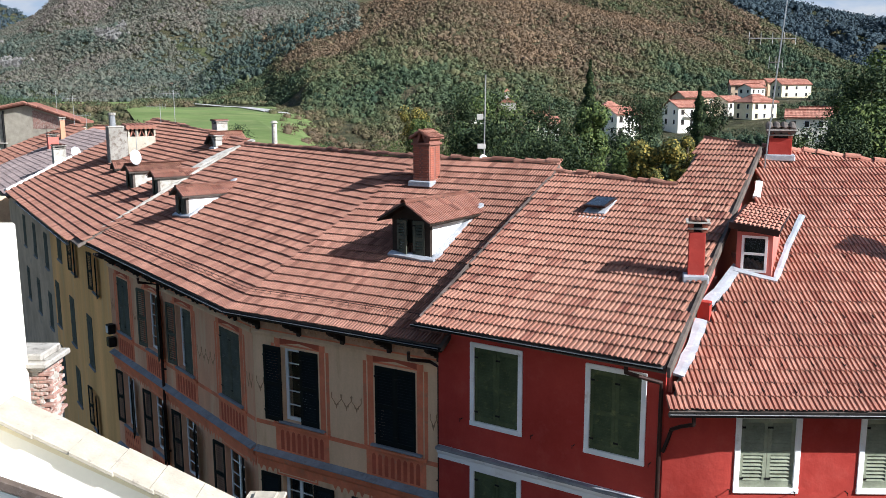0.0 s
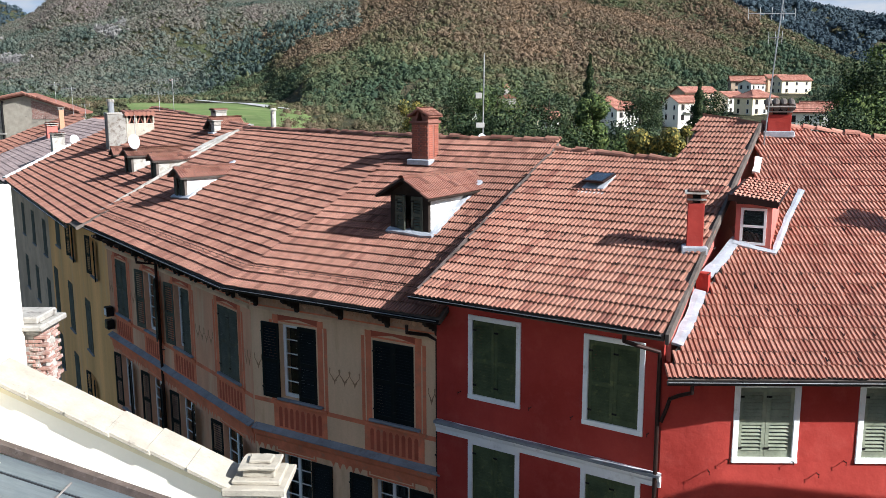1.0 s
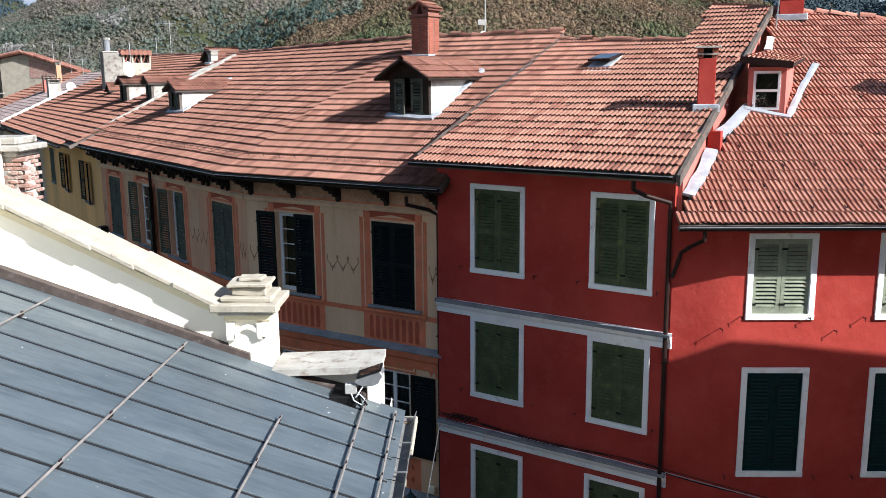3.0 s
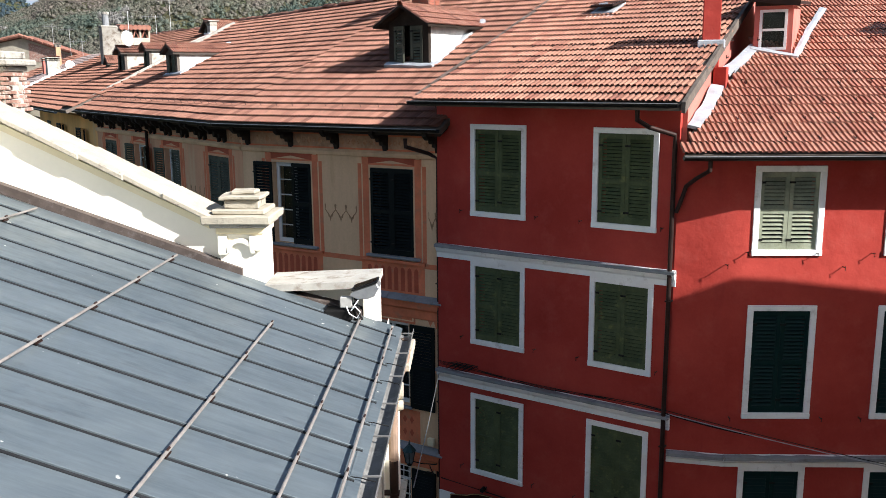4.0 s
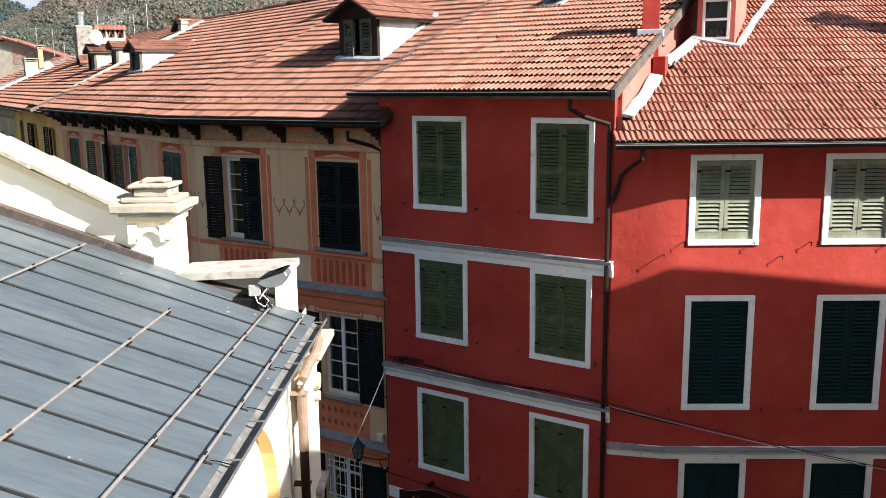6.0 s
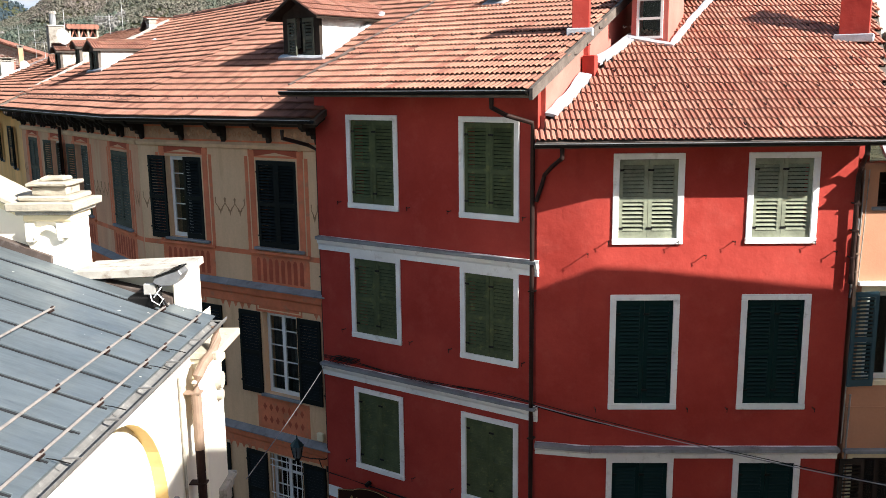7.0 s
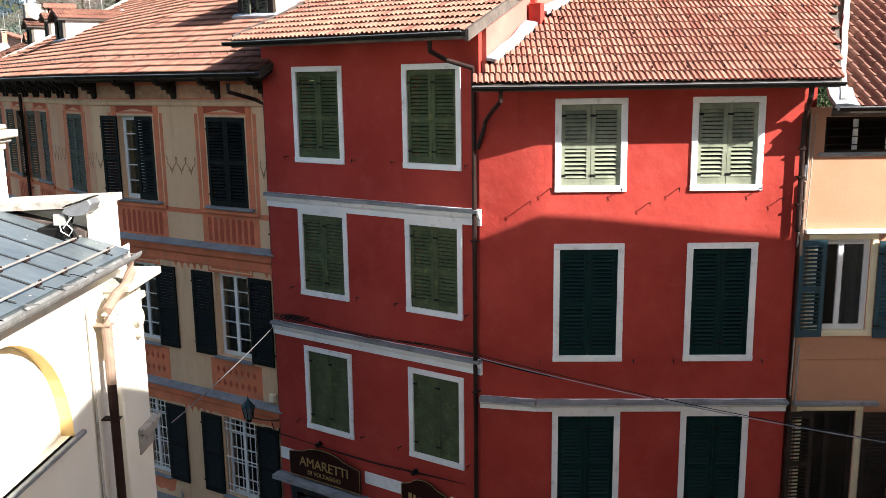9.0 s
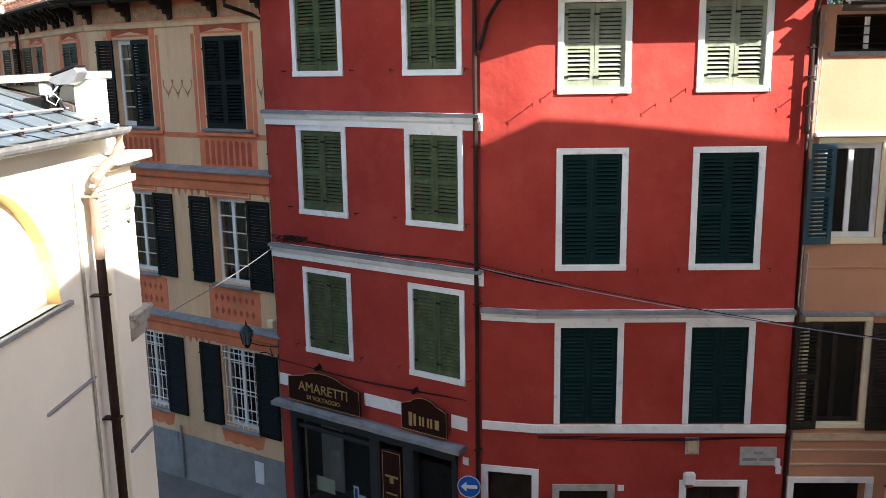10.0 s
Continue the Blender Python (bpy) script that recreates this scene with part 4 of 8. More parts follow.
# painted house, left wing
for row, (z0, z1) in enumerate(((9.17, 11.22), (5.5, 7.56), (1.86, 3.93))):
    for k, (x0, x1) in enumerate(L_UP):
        w = next_window(FL, "tall window with grey-green shutters on a painted facade")
        part("sill", pbox(x0 - 0.1, x1 + 0.16, -0.09, 0.14, z0 - 0.07, z0 - 0.003, 0.012), grey_stone, w, "grey slate window sill")
        lw, mat = round((x1 - x0) / 2 - 0.004, 3), black_green if row else grey_green
        if row == 0 and k in (0, 3):
            for i in range(2):
                put_shutter(FL @ T(x0 + i * (lw + 0.008), 0.03, z0), lw, 2.04, mat, "grey-green louvred wooden shutter, closed", "dark shutters")
        else:
            casement(w, x0, x1, z0, z1, 4, 0.16)
            lab = "grey-green louvred shutter, standing open" if row == 0 else "blackish green louvred shutter, standing open"
            put_shutter(FL @ T(x0 - 0.05, -0.02, z0) @ pose(0, 0, 0, 0, 0, 188), lw, 2.04, mat, lab, "dark shutters")
            if row == 0 and k == 2:
                put_shutter(FL @ T(x1 - lw, 0.03, z0), lw, 2.04, mat, "grey-green louvred wooden shutter, closed", "dark shutters")
            else:
                put_shutter(FL @ T(x1 + 0.02, -0.045, z0) @ pose(0, 0, 0, 0, 0, -25), lw, 2.04, mat, lab, "dark shutters")

# ---- painted ornament of the tan house ----
def paint(parent, f, bm, mat, name="painted_panel", label=""):
    ob = part(name, bm, mat, parent, label)
    ob.matrix_world = f
    return ob


def frame_bm(x0, x1, z0, z1, t, y=-0.004):
    bm = bmesh.new()
    ring = [[bm.verts.new((x, yy, z)) for x, z in ((x0 + e, z0 + e), (x1 - e, z0 + e), (x1 - e, z1 - e), (x0 + e, z1 - e))] for yy, e in ((y, 0.0), (y, t), (0.003, t), (0.003, 0.0))]
    for p, q in zip(ring, ring[1:] + ring[:1]):
        for j in range(4):
            bm.faces.new((p[j], p[(j + 1) % 4], q[(j + 1) % 4], q[j]))
    bmesh.ops.recalc_face_normals(bm, faces=bm.faces[:])
    return bm


def tassels(f, x0, x1, z):
    """Painted tassels hanging from a cord, each its own patch."""
    n = max(2, round((x1 - x0) / 0.36))
    step = (x1 - x0) / n
    bm = bmesh.new()

    def strip(ax, az, bx, bz, w):
        d = Vector((bx - ax, 0, bz - az)).normalized() * w / 2
        prism(bm, [(ax - d.z, az + d.x), (ax + d.z, az - d.x), (bx + d.z, bz - d.x), (bx - d.z, bz + d.x)], -0.005, 0.002)

    for s in (-1, 1):
        strip(0, 0.0, s * step * 0.26, 0.1, 0.02)
        strip(s * step * 0.25, 0.09, s * step * 0.5, 0.19, 0.02)
        prism(bm, [(s * step * 0.5, 0.17), (s * step * 0.5, 0.33), (s * step * 0.4, 0.3), (s * step * 0.44, 0.22)], -0.0055, 0.002)
        strip(s * step * 0.14, 0.0, s * step * 0.2, 0.09, 0.025)
    prism(bm, [(-0.035, 0.02), (0, -0.11), (0.035, 0.02)], -0.006, 0.002)
    me = mesh_of(bm, "painted_tassel", drip_paint)
    for i in range(n):
        ob = new("painted_tassel", me)
        ob.parent = house_o
        ob.matrix_world = f @ T(x0 + (i + 0.5) * step, 0, z)


def balusters(f, x0, x1, z0, z1, diamonds=False):
    """A row of painted balusters or lozenges, each its own patch."""
    n = max(3, int((x1 - x0) / 0.19))
    st = (x1 - x0) / n
    bm = bmesh.new()
    if diamonds:
        prism(bm, [(-st * 0.3, 0), (0, -0.1), (st * 0.3, 0), (0, 0.1)], -0.009, 0.002)
    else:
        h = z1 - z0
        prism(bm, [(-st * 0.3, 0.06), (st * 0.3, 0.06), (st * 0.3, h - 0.16)] + [(st * 0.3 * math.cos(q), h - 0.16 + 0.08 * math.sin(q)) for q in (0.8, 1.57, 2.34)] + [(-st * 0.3, h - 0.16)], -0.009, 0.002)
    me = mesh_of(bm, "painted_baluster", deep_orange)
    for r in range(2 if diamonds else 1):
        for i in range(n):
            ob = new("painted_baluster", me)
            ob.parent = house_o
            ob.matrix_world = f @ T(x0 + (i + 0.5) * st, 0, z0 + (z1 - z0) * (0.28 + 0.45 * r) if diamonds else z0)


def decorate(f, cols, mids, x0, x1, dense=True):
    # cornice, frieze, string courses
    bm = bmesh.new()
    moulding(bm, [(0.0, 11.46), (-0.05, 11.48), (-0.07, 11.56), (-0.03, 11.6), (0, 11.62)], x0, x1)
    paint(house_o, f, bm, tan_wall, "cornice", "narrow tan plaster cornice")
    paint(house_o, f, pbox(x0, x1, -0.0035, 0.002, 11.6, 11.96), frieze_brown, "frieze_band", "brown painted frieze ground")
    paint(house_o, f, pbox(x0, x1, -0.004, 0.002, 11.62, 11.66), orange_paint)
    paint(house_o, f, pbox(x0, x1, -0.004, 0.002, 11.95, 12.14), orange_paint)
    bm = bmesh.new()
    x = x0 + 0.1
    while x < x1 - 0.1:
        prism(bm, [(x, 11.8), (x + 0.08, 11.72), (x + 0.16, 11.8), (x + 0.08, 11.9)], -0.006, 0.002)
        for q in range(6):
            r0 = q * math.pi / 3
            box(bm, x + 0.25 + 0.05 * math.cos(r0) - 0.016, x + 0.25 + 0.05 * math.cos(r0) + 0.016, -0.005, 0.002, 11.81 + 0.05 * math.sin(r0) - 0.016, 11.81 + 0.05 * math.sin(r0) + 0.016)
        x += 0.34
    paint(house_o, f, bm, faded_orange, "painted_frieze", "faded terracotta rosettes painted on tan")
    paint(house_o, f, pbox(x0, x1, -0.004, 0.002, 8.93, 9.05), orange_paint)
    for zb in (8.2, 4.48):
        bm = bmesh.new()
        moulding(bm, [(0.0, zb - 0.5), (-0.03, zb - 0.48), (-0.035, zb - 0.28), (-0.1, zb - 0.22), (-0.12, zb - 0.04), (0, zb - 0.02)], x0, x1)
        paint(house_o, f, bm, orange_paint, "string_course", "terracotta-painted string course")
        n = max(1, int((x1 - x0) / 0.75))
        for i in range(n):
            a = x0 + (x1 - x0) * i / n
            bm = bmesh.new()
            moulding(bm, [(0.0, zb - 0.018), (-0.19, zb - 0.045), (-0.19, zb - 0.02), (0, zb + 0.08)], a + 0.006, a + (x1 - x0) / n - 0.006)
            paint(house_o, f, bm, grey_stone, "slate")
    for a, c in cols:
        # pilaster strips round each upper window, head panel and balusters below
        for q in ((a - 0.22, a - 0.05), (c + 0.05, c + 0.22), (a - 0.36, a - 0.26), (c + 0.26, c + 0.36)):
            paint(house_o, f, pbox(q[0], q[1], -0.005, 0.002, 9.05, 11.45 if q[0] > a - 0.3 and q[1] < c + 0.3 else 11.3), orange_paint)
        paint(house_o, f, frame_bm(a - 0.24, c + 0.24, 11.28, 11.62, 0.05), orange_paint)
        bm = bmesh.new()
        mid = (a + c) / 2
        prism(bm, [(a - 0.08, 11.3), (mid, 11.4), (c + 0.08, 11.3), (c + 0.08, 11.56), (a - 0.08, 11.56)], -0.0045, 0.002)
        paint(house_o, f, bm, deep_orange)
        paint(house_o, f, pbox(a - 0.3, c + 0.3, -0.005, 0.002, 8.27, 9.0), orange_paint)
        balusters(f, a - 0.16, c + 0.16, 8.27, 8.98)
        paint(house_o, f, pbox(a - 0.34, c + 0.34, -0.06, 0.002, 8.99, 9.07, 0.01), orange_paint, "painted_sill")
    for zb in (4.5, 0.86):
        for a, c in mids:
            if zb > 1:
                paint(house_o, f, pbox(a - 0.3, c + 0.3, -0.005, 0.002, zb + 0.07, zb + 0.9), orange_paint)
                balusters(f, a - 0.16, c + 0.16, zb + 0.12, zb + 0.84, True)
            else:
                bm = bmesh.new()
                w2 = (c - a + 0.4) / 8
                pts2 = [(a - 0.2, 1.78), (c + 0.2, 1.78)] + [(c + 0.2 - w2 * (i + 0.5), 1.46 - 0.06 * (i % 2)) for i in range(8)]
                prism(bm, [pts2[1], pts2[0]] + pts2[:1:-1], -0.005, 0.002)
                paint(house_o, f, bm, orange_paint)
    for z0, z1 in ((7.62, 7.95), (4.02, 4.3)):
        for a, c in mids:
            paint(house_o, f, frame_bm(a - 0.2, c + 0.2, z0 - 0.06, z1, 0.05), orange_paint)
            paint(house_o, f, pbox(a - 0.1, c + 0.1, -0.0045, 0.002, z0 + 0.02, z1 - 0.08), orange_paint)
    edges = [x0] + [v for a, c in cols for v in (a - 0.36, c + 0.36)] + [x1]
    for a, c in zip(edges[::2], edges[1::2]):
        if c - a > 0.45:
            tassels(f, a + 0.06, c - 0.06, 9.95)
            n = max(3, int((c - a) / 0.2))
            for zt in (7.7, 4.0):
                edge = [(c, zt + 0.03), (a, zt + 0.03)]
                for i in range(n):
                    xx = a + (c - a) * (i + 0.5) / n
                    edge += [(xx - 0.07, zt), (xx, zt - 0.13 - 0.05 * (i % 2)), (xx + 0.07, zt)]
                bm = bmesh.new()
                prism(bm, edge, -0.005, 0.002)
                paint(house_o, f, bm, orange_paint, "painted_valance")
    paint(house_o, f, wall_mesh(x0, x1, 0.0, 1.29, [], 0.02), grey_plinth, "plinth", "rough grey rendered plinth").matrix_world = f @ T(0, -0.022, 0)


decorate(FO, O_UP, O_MID, 0.02, 6.1)
decorate(FL, L_UP, L_UP, 1.2, 13.0)
for f, xs in ((FO, [0.25 + 1.43 * i for i in range(5)]), (FL, [1.6 + 1.27 * i for i in range(9)])):
    for x in xs:
        for dx in ((0,) if f is FO else (0, 0.34)):
            br = part("eave_bracket", bmesh.new(), dark_wood, house_o, "dark carved wooden eave bracket")
            bm = bmesh.new()
            prism(bm, [(-0.62, 12.1), (0.0, 12.1), (0.0, 11.66), (-0.07, 11.62), (-0.1, 11.74), (-0.2, 11.76), (-0.22, 11.86), (-0.34, 11.84), (-0.38, 11.95), (-0.5, 11.93), (-0.62, 12.02)], -0.055, 0.055)
            bmesh.ops.rotate(bm, verts=bm.verts[:], cent=(0, 0, 0), matrix=Matrix.Rotation(radians(90), 3, "Z"))
            bm.to_mesh(br.data)
            bm.free()
            br.matrix_world = f @ T(x + dx, 0, 0)
# soffit boards under the painted house's eaves
for m, x1 in ((RO, 6.6), (RL, 13.4)):
    ob = part("soffit", pbox(0.0, x1, 0.02, 0.75, -0.2, -0.135), dark_wood, house_o, "dark wooden eave boards")
    ob.matrix_world = m

# ---- gutters and downpipes ----
def gutter(m, x0, x1, label, mat=None):
    th = thing("gutter", m, label, "gutter", kind="structure")
    part("trough", gutter_mesh(x0, x1), mat or iron, th)
    # Pale tube added on the dark trough as its sunlit highlight line.
    part("rim", ptube([(x0, -0.072, 0.006), ((x0 + x1) / 2, -0.072, 0.002), (x1, -0.072, 0.006)], 0.009, 6), pipe_metal, th, "pale metal rim standing in for a sunlit edge")


gutter(RO @ T(0, -0.07, 0.015) @ pose(0, 0, 0, -25.6), 0.0, 6.65, "brown metal eaves gutter")
gutter(RL @ T(0, -0.07, 0.015) @ pose(0, 0, 0, -25.6), 0.0, 13.42, "brown metal eaves gutter")
gutter(RA @ T(0, -0.07, 0.0) @ pose(0, 0, 0, -19.5), -0.1, 5.72, "brown metal eaves gutter")
gutter(RB @ T(0, -0.07, 0.0) @ pose(0, 0, 0, -25.4), -0.02, 6.3, "brown metal eaves gutter")


def downpipe(label, pts, r, mat, m=None, clips=True):
    th = thing("downpipe", m or Matrix(), label, "downpipe", kind="structure")
    part("pipe", ptube(pts, r, 10), mat, th)
    p, q = Vector(pts[-2]), Vector(pts[-1])
    for k in range(1, 4) if clips else ():
        c = p.lerp(q, k / 4)
        part("clip", pbox(c.x - r - 0.012, c.x + r + 0.012, c.y - r - 0.01, c.y + r + 0.08, c.z - 0.012, c.z + 0.012), mat, th)



downpipe("dark brown metal downpipe with an elbow under the eave", [(5.55, -0.72, 11.98), (5.55, -0.72, 11.8), (5.75, -0.12, 11.62), (5.98, -0.07, 11.5), (5.98, -0.07, 0.1)], 0.045, brown_metal, FO)
downpipe("dark brown metal downpipe between the two red houses", [(4.0, -0.75, 12.68), (4.0, -0.75, 12.5), (4.1, -0.4, 12.35), (4.5, -0.12, 12.2), (4.5, -0.1, 12.0), (4.5, -0.1, 0.1)], 0.045, brown_metal, FA)
downpipe("dark brown metal downpipe under the gutter", [(-1.0, -0.6, 11.82), (-1.0, -0.6, 11.62), (-1.15, -0.2, 11.42), (-1.25, 0.08, 11.25), (-1.3, 0.1, 11.05), (-1.4, 0.12, 10.75)], 0.04, brown_metal, FB, False)
downpipe("dark brown metal downpipe on the painted wall", [(6.45, -0.72, 12.0), (6.45, -0.72, 11.85), (6.5, -0.12, 11.7), (6.5, -0.1, 0.1)], 0.05, brown_metal, FL)
downpipe("galvanised pipe in the gap between houses", [(4.5, 0.02, 10.2), (4.5, -0.06, 10.1), (4.5, -0.06, 8.75)], 0.03, beige_pipe, FB)
downpipe("dark brown metal downpipe of the broad red house", [(4.3, -0.6, 11.8), (4.3, -0.6, 11.65), (4.4, -0.2, 11.4), (4.4, -0.1, 11.2), (4.4, -0.1, 9.2)], 0.045, brown_metal, FB)

# ---- string courses of the red houses ----
def course(parent, f, x0, x1, z0, z1, out, mat, label, roofed=True):
    bm = bmesh.new()
    h = z1 - z0
    moulding(bm, [(0.002, z0), (-out * 0.35, z0), (-out * 0.35, z0 + h * 0.35), (-out * 0.6, z0 + h * 0.5), (-out * 0.7, z0 + h * 0.72), (-out, z0 + h * 0.8), (-out, z0 + h * 0.95), (0.002, z1)], x0, x1)
    ob = part("string_course", bm, mat, parent, label)
    ob.matrix_world = f
    if roofed:
        ob = part("weathering", ribbon([(x0, -out * 0.5, z1 - 0.02), (x1, -out * 0.5, z1 - 0.02)], out * 1.1, 0.022, 0.006, 5), grey_stone, parent, "grey slate weathering strip")
        ob.matrix_world = f


course(house_a, FA, -0.92, 4.6, 9.31, 9.62, 0.15, white_trim, "white moulded string course")
course(house_a, FA, -0.92, 4.6, 6.39, 6.7, 0.15, white_trim, "white moulded string course")
for f, a, c in ((FB, -0.32, 4.42), (FBL, 0.0, 1.08)):
    course(house_b, f, a, c, 5.73, 5.97, 0.17, white_trim, "weathered white moulded string course")
    ob = part("band", pbox(a, c, -0.05, 0.002, 3.51, 3.68, 0.008), white_trim, house_b, "white-painted band")
    ob.matrix_world = f
for a, c in ((-0.93, -0.5), (1.58, 2.66), (3.82, 4.2)):
    ob = part("band", pbox(a, c, -0.014, 0.002, 3.36, 3.64, 0.004), white_trim, house_a, "white-painted band")
    ob.matrix_world = FA


# ---- church: roof, parapet, wall ----
CY = [11.69 - 0.63 * i for i in range(24)]
for i, y in enumerate(CY[:-1]):
    u = y + 3.0
    bm = bmesh.new()
    box(bm, u - 0.63 + 0.012, u - 0.012, 0.33, 7.1, 0.002, 0.006 + 0.002 * (i % 3))
    part("zinc_sheet", bm, zinc, zroof)
    part("seam", pbox(u - 0.007, u + 0.007, 0.34, 7.1, 0.002, 0.03, 0.003), zinc, zroof)
    # flat black strip laid along the seam as its shadow
    part("seam_shadow", pbox(u - 0.04, u - 0.008, 0.34, 7.1, 0.002, 0.014), seam_shade, zroof)
part("zinc_sheet", pbox(14.705, 15.15, 0.33, 7.1, 0.002, 0.008), zinc, zroof)
bm = bmesh.new()
box(bm, -0.02, 15.15, 0.28, 0.39, 0.0, 0.012)
part("eave_apron", bm, zinc, zroof)
RAIL_CLIPS = {0.425: (0, 2, 3, 5, 7, 9), 0.885: (0, 2, 3, 5, 7, 9), 1.86: (2, 4, 6, 8, 10), 3.576: (0, 2, 4, 6, 8, 10), 5.6: (1, 3, 5, 7, 9)}
RAIL_END = {1.86: 13.5}
for v in (0.425, 0.885, 1.86, 3.576, 5.6):
    rail = thing("snow_rail", ZR, "grey metal snow rail clipped to roof seams", "snow rail", "snow rails")
    part("rod", ptube([(0.2, v, 0.07), (7.0, v, 0.068), (RAIL_END.get(v, 14.88), v, 0.07)], 0.016, 8), rail_metal, rail)
    for k in RAIL_CLIPS[v]:
        u = CY[k] + 3.0
        bm = bmesh.new()
        tube(bm, [(u - 0.045, v, 0.02), (u - 0.042, v, 0.065), (u - 0.02, v, 0.09), (u + 0.02, v, 0.09), (u + 0.042, v, 0.065), (u + 0.045, v, 0.02)], 0.011, 6)
        box(bm, u - 0.055, u + 0.055, v - 0.02, v + 0.02, 0.03, 0.042)
        part("clip", bm, brown_metal, rail, "rusty brown seam clip")
zg = thing("gutter", ZR @ T(0, 0.235, 0.02) @ pose(0, 0, 0, -19), "grey zinc half-round eaves gutter with wire straps", "gutter", kind="structure")
part("trough", gutter_mesh(0.0, 15.15, 0.12, 9), gutter_zinc, zg, "pale weathered zinc trough")
for y in (10.43, 9.8, 8.54, 7.28, 6.02, 4.76):
    part("strap", ptube([(y + 3.0, 0.42, 0.02), (y + 3.02, 0.25, 0.06), (y + 3.0, 0.06, 0.05), (y + 2.99, -0.09, 0.015)], 0.006, 5), iron, zg)


def sloped_block(x0, z0, x1, z1, y0, y1, h0, thick=None, n=1):
    """A block whose top runs from (x0, z0) to (x1, z1), between y0 and y1, down to h0."""
    bm = bmesh.new()
    b0, b1 = (h0, h0) if thick is None else (z0 - thick, z1 - thick)
    prism(bm, [(x0, z0), (x1, z1), (x1, b1), (x0, b0)], y0, y1)
    return bm


part("gable_wall", sloped_block(-7.3, 13.22, -3.2, 11.22, 12.28, 12.72, 5.0), white_wall, church, "white gable parapet wall")
part("eave_moulding", sloped_block(-7.2, 13.15, -3.4, 11.3, 12.2, 12.8, 0, 0.1), cream_wall, church, "cream moulding under the coping")
n = 6
for i in range(n):
    x0 = -7.0 + 3.6 * i / n
    x1 = x0 + 3.6 / n + 0.06
    zz = lambda x: 11.43 + (-3.45 - x) * 0.488
    bm = sloped_block(x0, zz(x0) + 0.035, x1, zz(x1) + 0.02, 12.08, 12.9, 0, 0.09)
    bevelled(bm, 0.015)
    for q in bm.verts:
        q.co += Vector((0, 0.02 * math.sin(i * 2.1), 0.008 * math.sin(q.co.x * 9 + i)))
    part("coping_stone", bm, coping_lime, church, "weathered pale coping slab")
part("end_pier", pbox(-3.28, -2.64, 12.2, 12.78, 8.0, 11.22, 0.02), white_wall, church, "white end pier of the parapet")
for k, (a, h0, h1, mat) in enumerate(((0.03, 11.12, 11.22, cream_wall), (0.1, 11.22, 11.28, old_white), (0.19, 11.28, 11.4, coping_lime), (0.06, 11.4, 11.47, coping_lime), (-0.08, 11.47, 11.6, coping_lime), (-0.02, 11.6, 11.66, coping_lime), (-0.16, 11.66, 11.72, coping_lime))):
    bm = pbox(-3.28 - a, -2.64 + a * (0.75), 12.2 - a, 12.78 + a, h0, h1, 0.016)
    bmesh.ops.subdivide_edges(bm, edges=[e for e in bm.edges if e.calc_length() > 0.3], cuts=2)
    for q in bm.verts:
        q.co += Vector((noise.noise(q.co * 9), noise.noise(q.co * 9 + Vector((5, 0, 0))), noise.noise(q.co * 7 + Vector((0, 7, 0))))) * (0.018 if k > 1 else 0.004)
    part("pier_cap", bm, mat, church, "crumbling stone pier cap")
# relief on the pier: small arched console
bm = bmesh.new()
for i in range(8):
    q0, q1 = math.pi * i / 8, math.pi * (i + 1) / 8
    prism(bm, [(-2.96 + 0.15 * math.cos(q0), 10.86 + 0.15 * math.sin(q0)), (-2.96 + 0.15 * math.cos(q1), 10.86 + 0.15 * math.sin(q1)), (-2.96 + 0.21 * math.cos(q1), 10.86 + 0.21 * math.sin(q1)), (-2.96 + 0.21 * math.cos(q0), 10.86 + 0.21 * math.sin(q0))], 12.13, 12.21)
box(bm, -2.82, -2.66, 12.12, 12.21, 10.9, 11.1)
box(bm, -3.27, -3.15, 12.13, 12.21, 10.84, 11.1)
part("console", bm, white_wall, church, "white plaster console ornament")
# lower parapet step with slab
part("parapet_step", pbox(-2.66, -1.06, 12.3, 12.7, 8.0, 10.3, 0.015), white_wall, church)
part("parapet_slab", sloped_block(-2.62, 10.42, -1.02, 10.48, 12.02, 12.86, 0, 0.1), old_white, church, "pale projecting slab")
part("parapet_step", pbox(-1.24, -1.04, 12.1, 12.72, 9.2, 10.38, 0.012), white_wall, church)
part("flashing", sloped_block(-7.2, 12.17, -2.95, 10.63, 12.14, 12.3, 0, 0.14), weathered_metal, church, "brown metal wall flashing")
part("flashing", sloped_block(-2.3, 10.3, -1.25, 10.04, 12.05, 12.3, 0, 0.14), weathered_metal, church, "brown metal wall flashing")
# rear pier of old brick, and the tall white wall beside it
pier = thing("brick_pier", T(-7.08, 13.7, 0), "crumbling brick pier with a pale stone cap", "pier")
part("core", pbox(-0.3, 0.3, -0.3, 0.3, 9.0, 13.45), old_white, pier)
bme = pbox(-0.115, 0.115, -0.055, 0.055, -0.028, 0.028, 0.008)
brick_me = mesh_of(bme, "brick", pale_brick)
rnd = random.Random(5)
for r in range(16):
    for i in range(3):
        for side in range(2):
            if rnd.random() < 0.25:
                continue
            ob = new("brick", brick_me)
            ob.parent = pier
            off = -0.22 + 0.24 * i + (0.1 if r % 2 else 0)
            ob.matrix_basis = (T(off, -0.27, 12.35 + r * 0.068) if side == 0 else T(0.27, off, 12.35 + r * 0.068) @ pose(0, 0, 0, 0, 0, 90)) @ pose(0, rnd.uniform(-0.012, 0.03), 0, 0, 0, rnd.uniform(-3, 3))
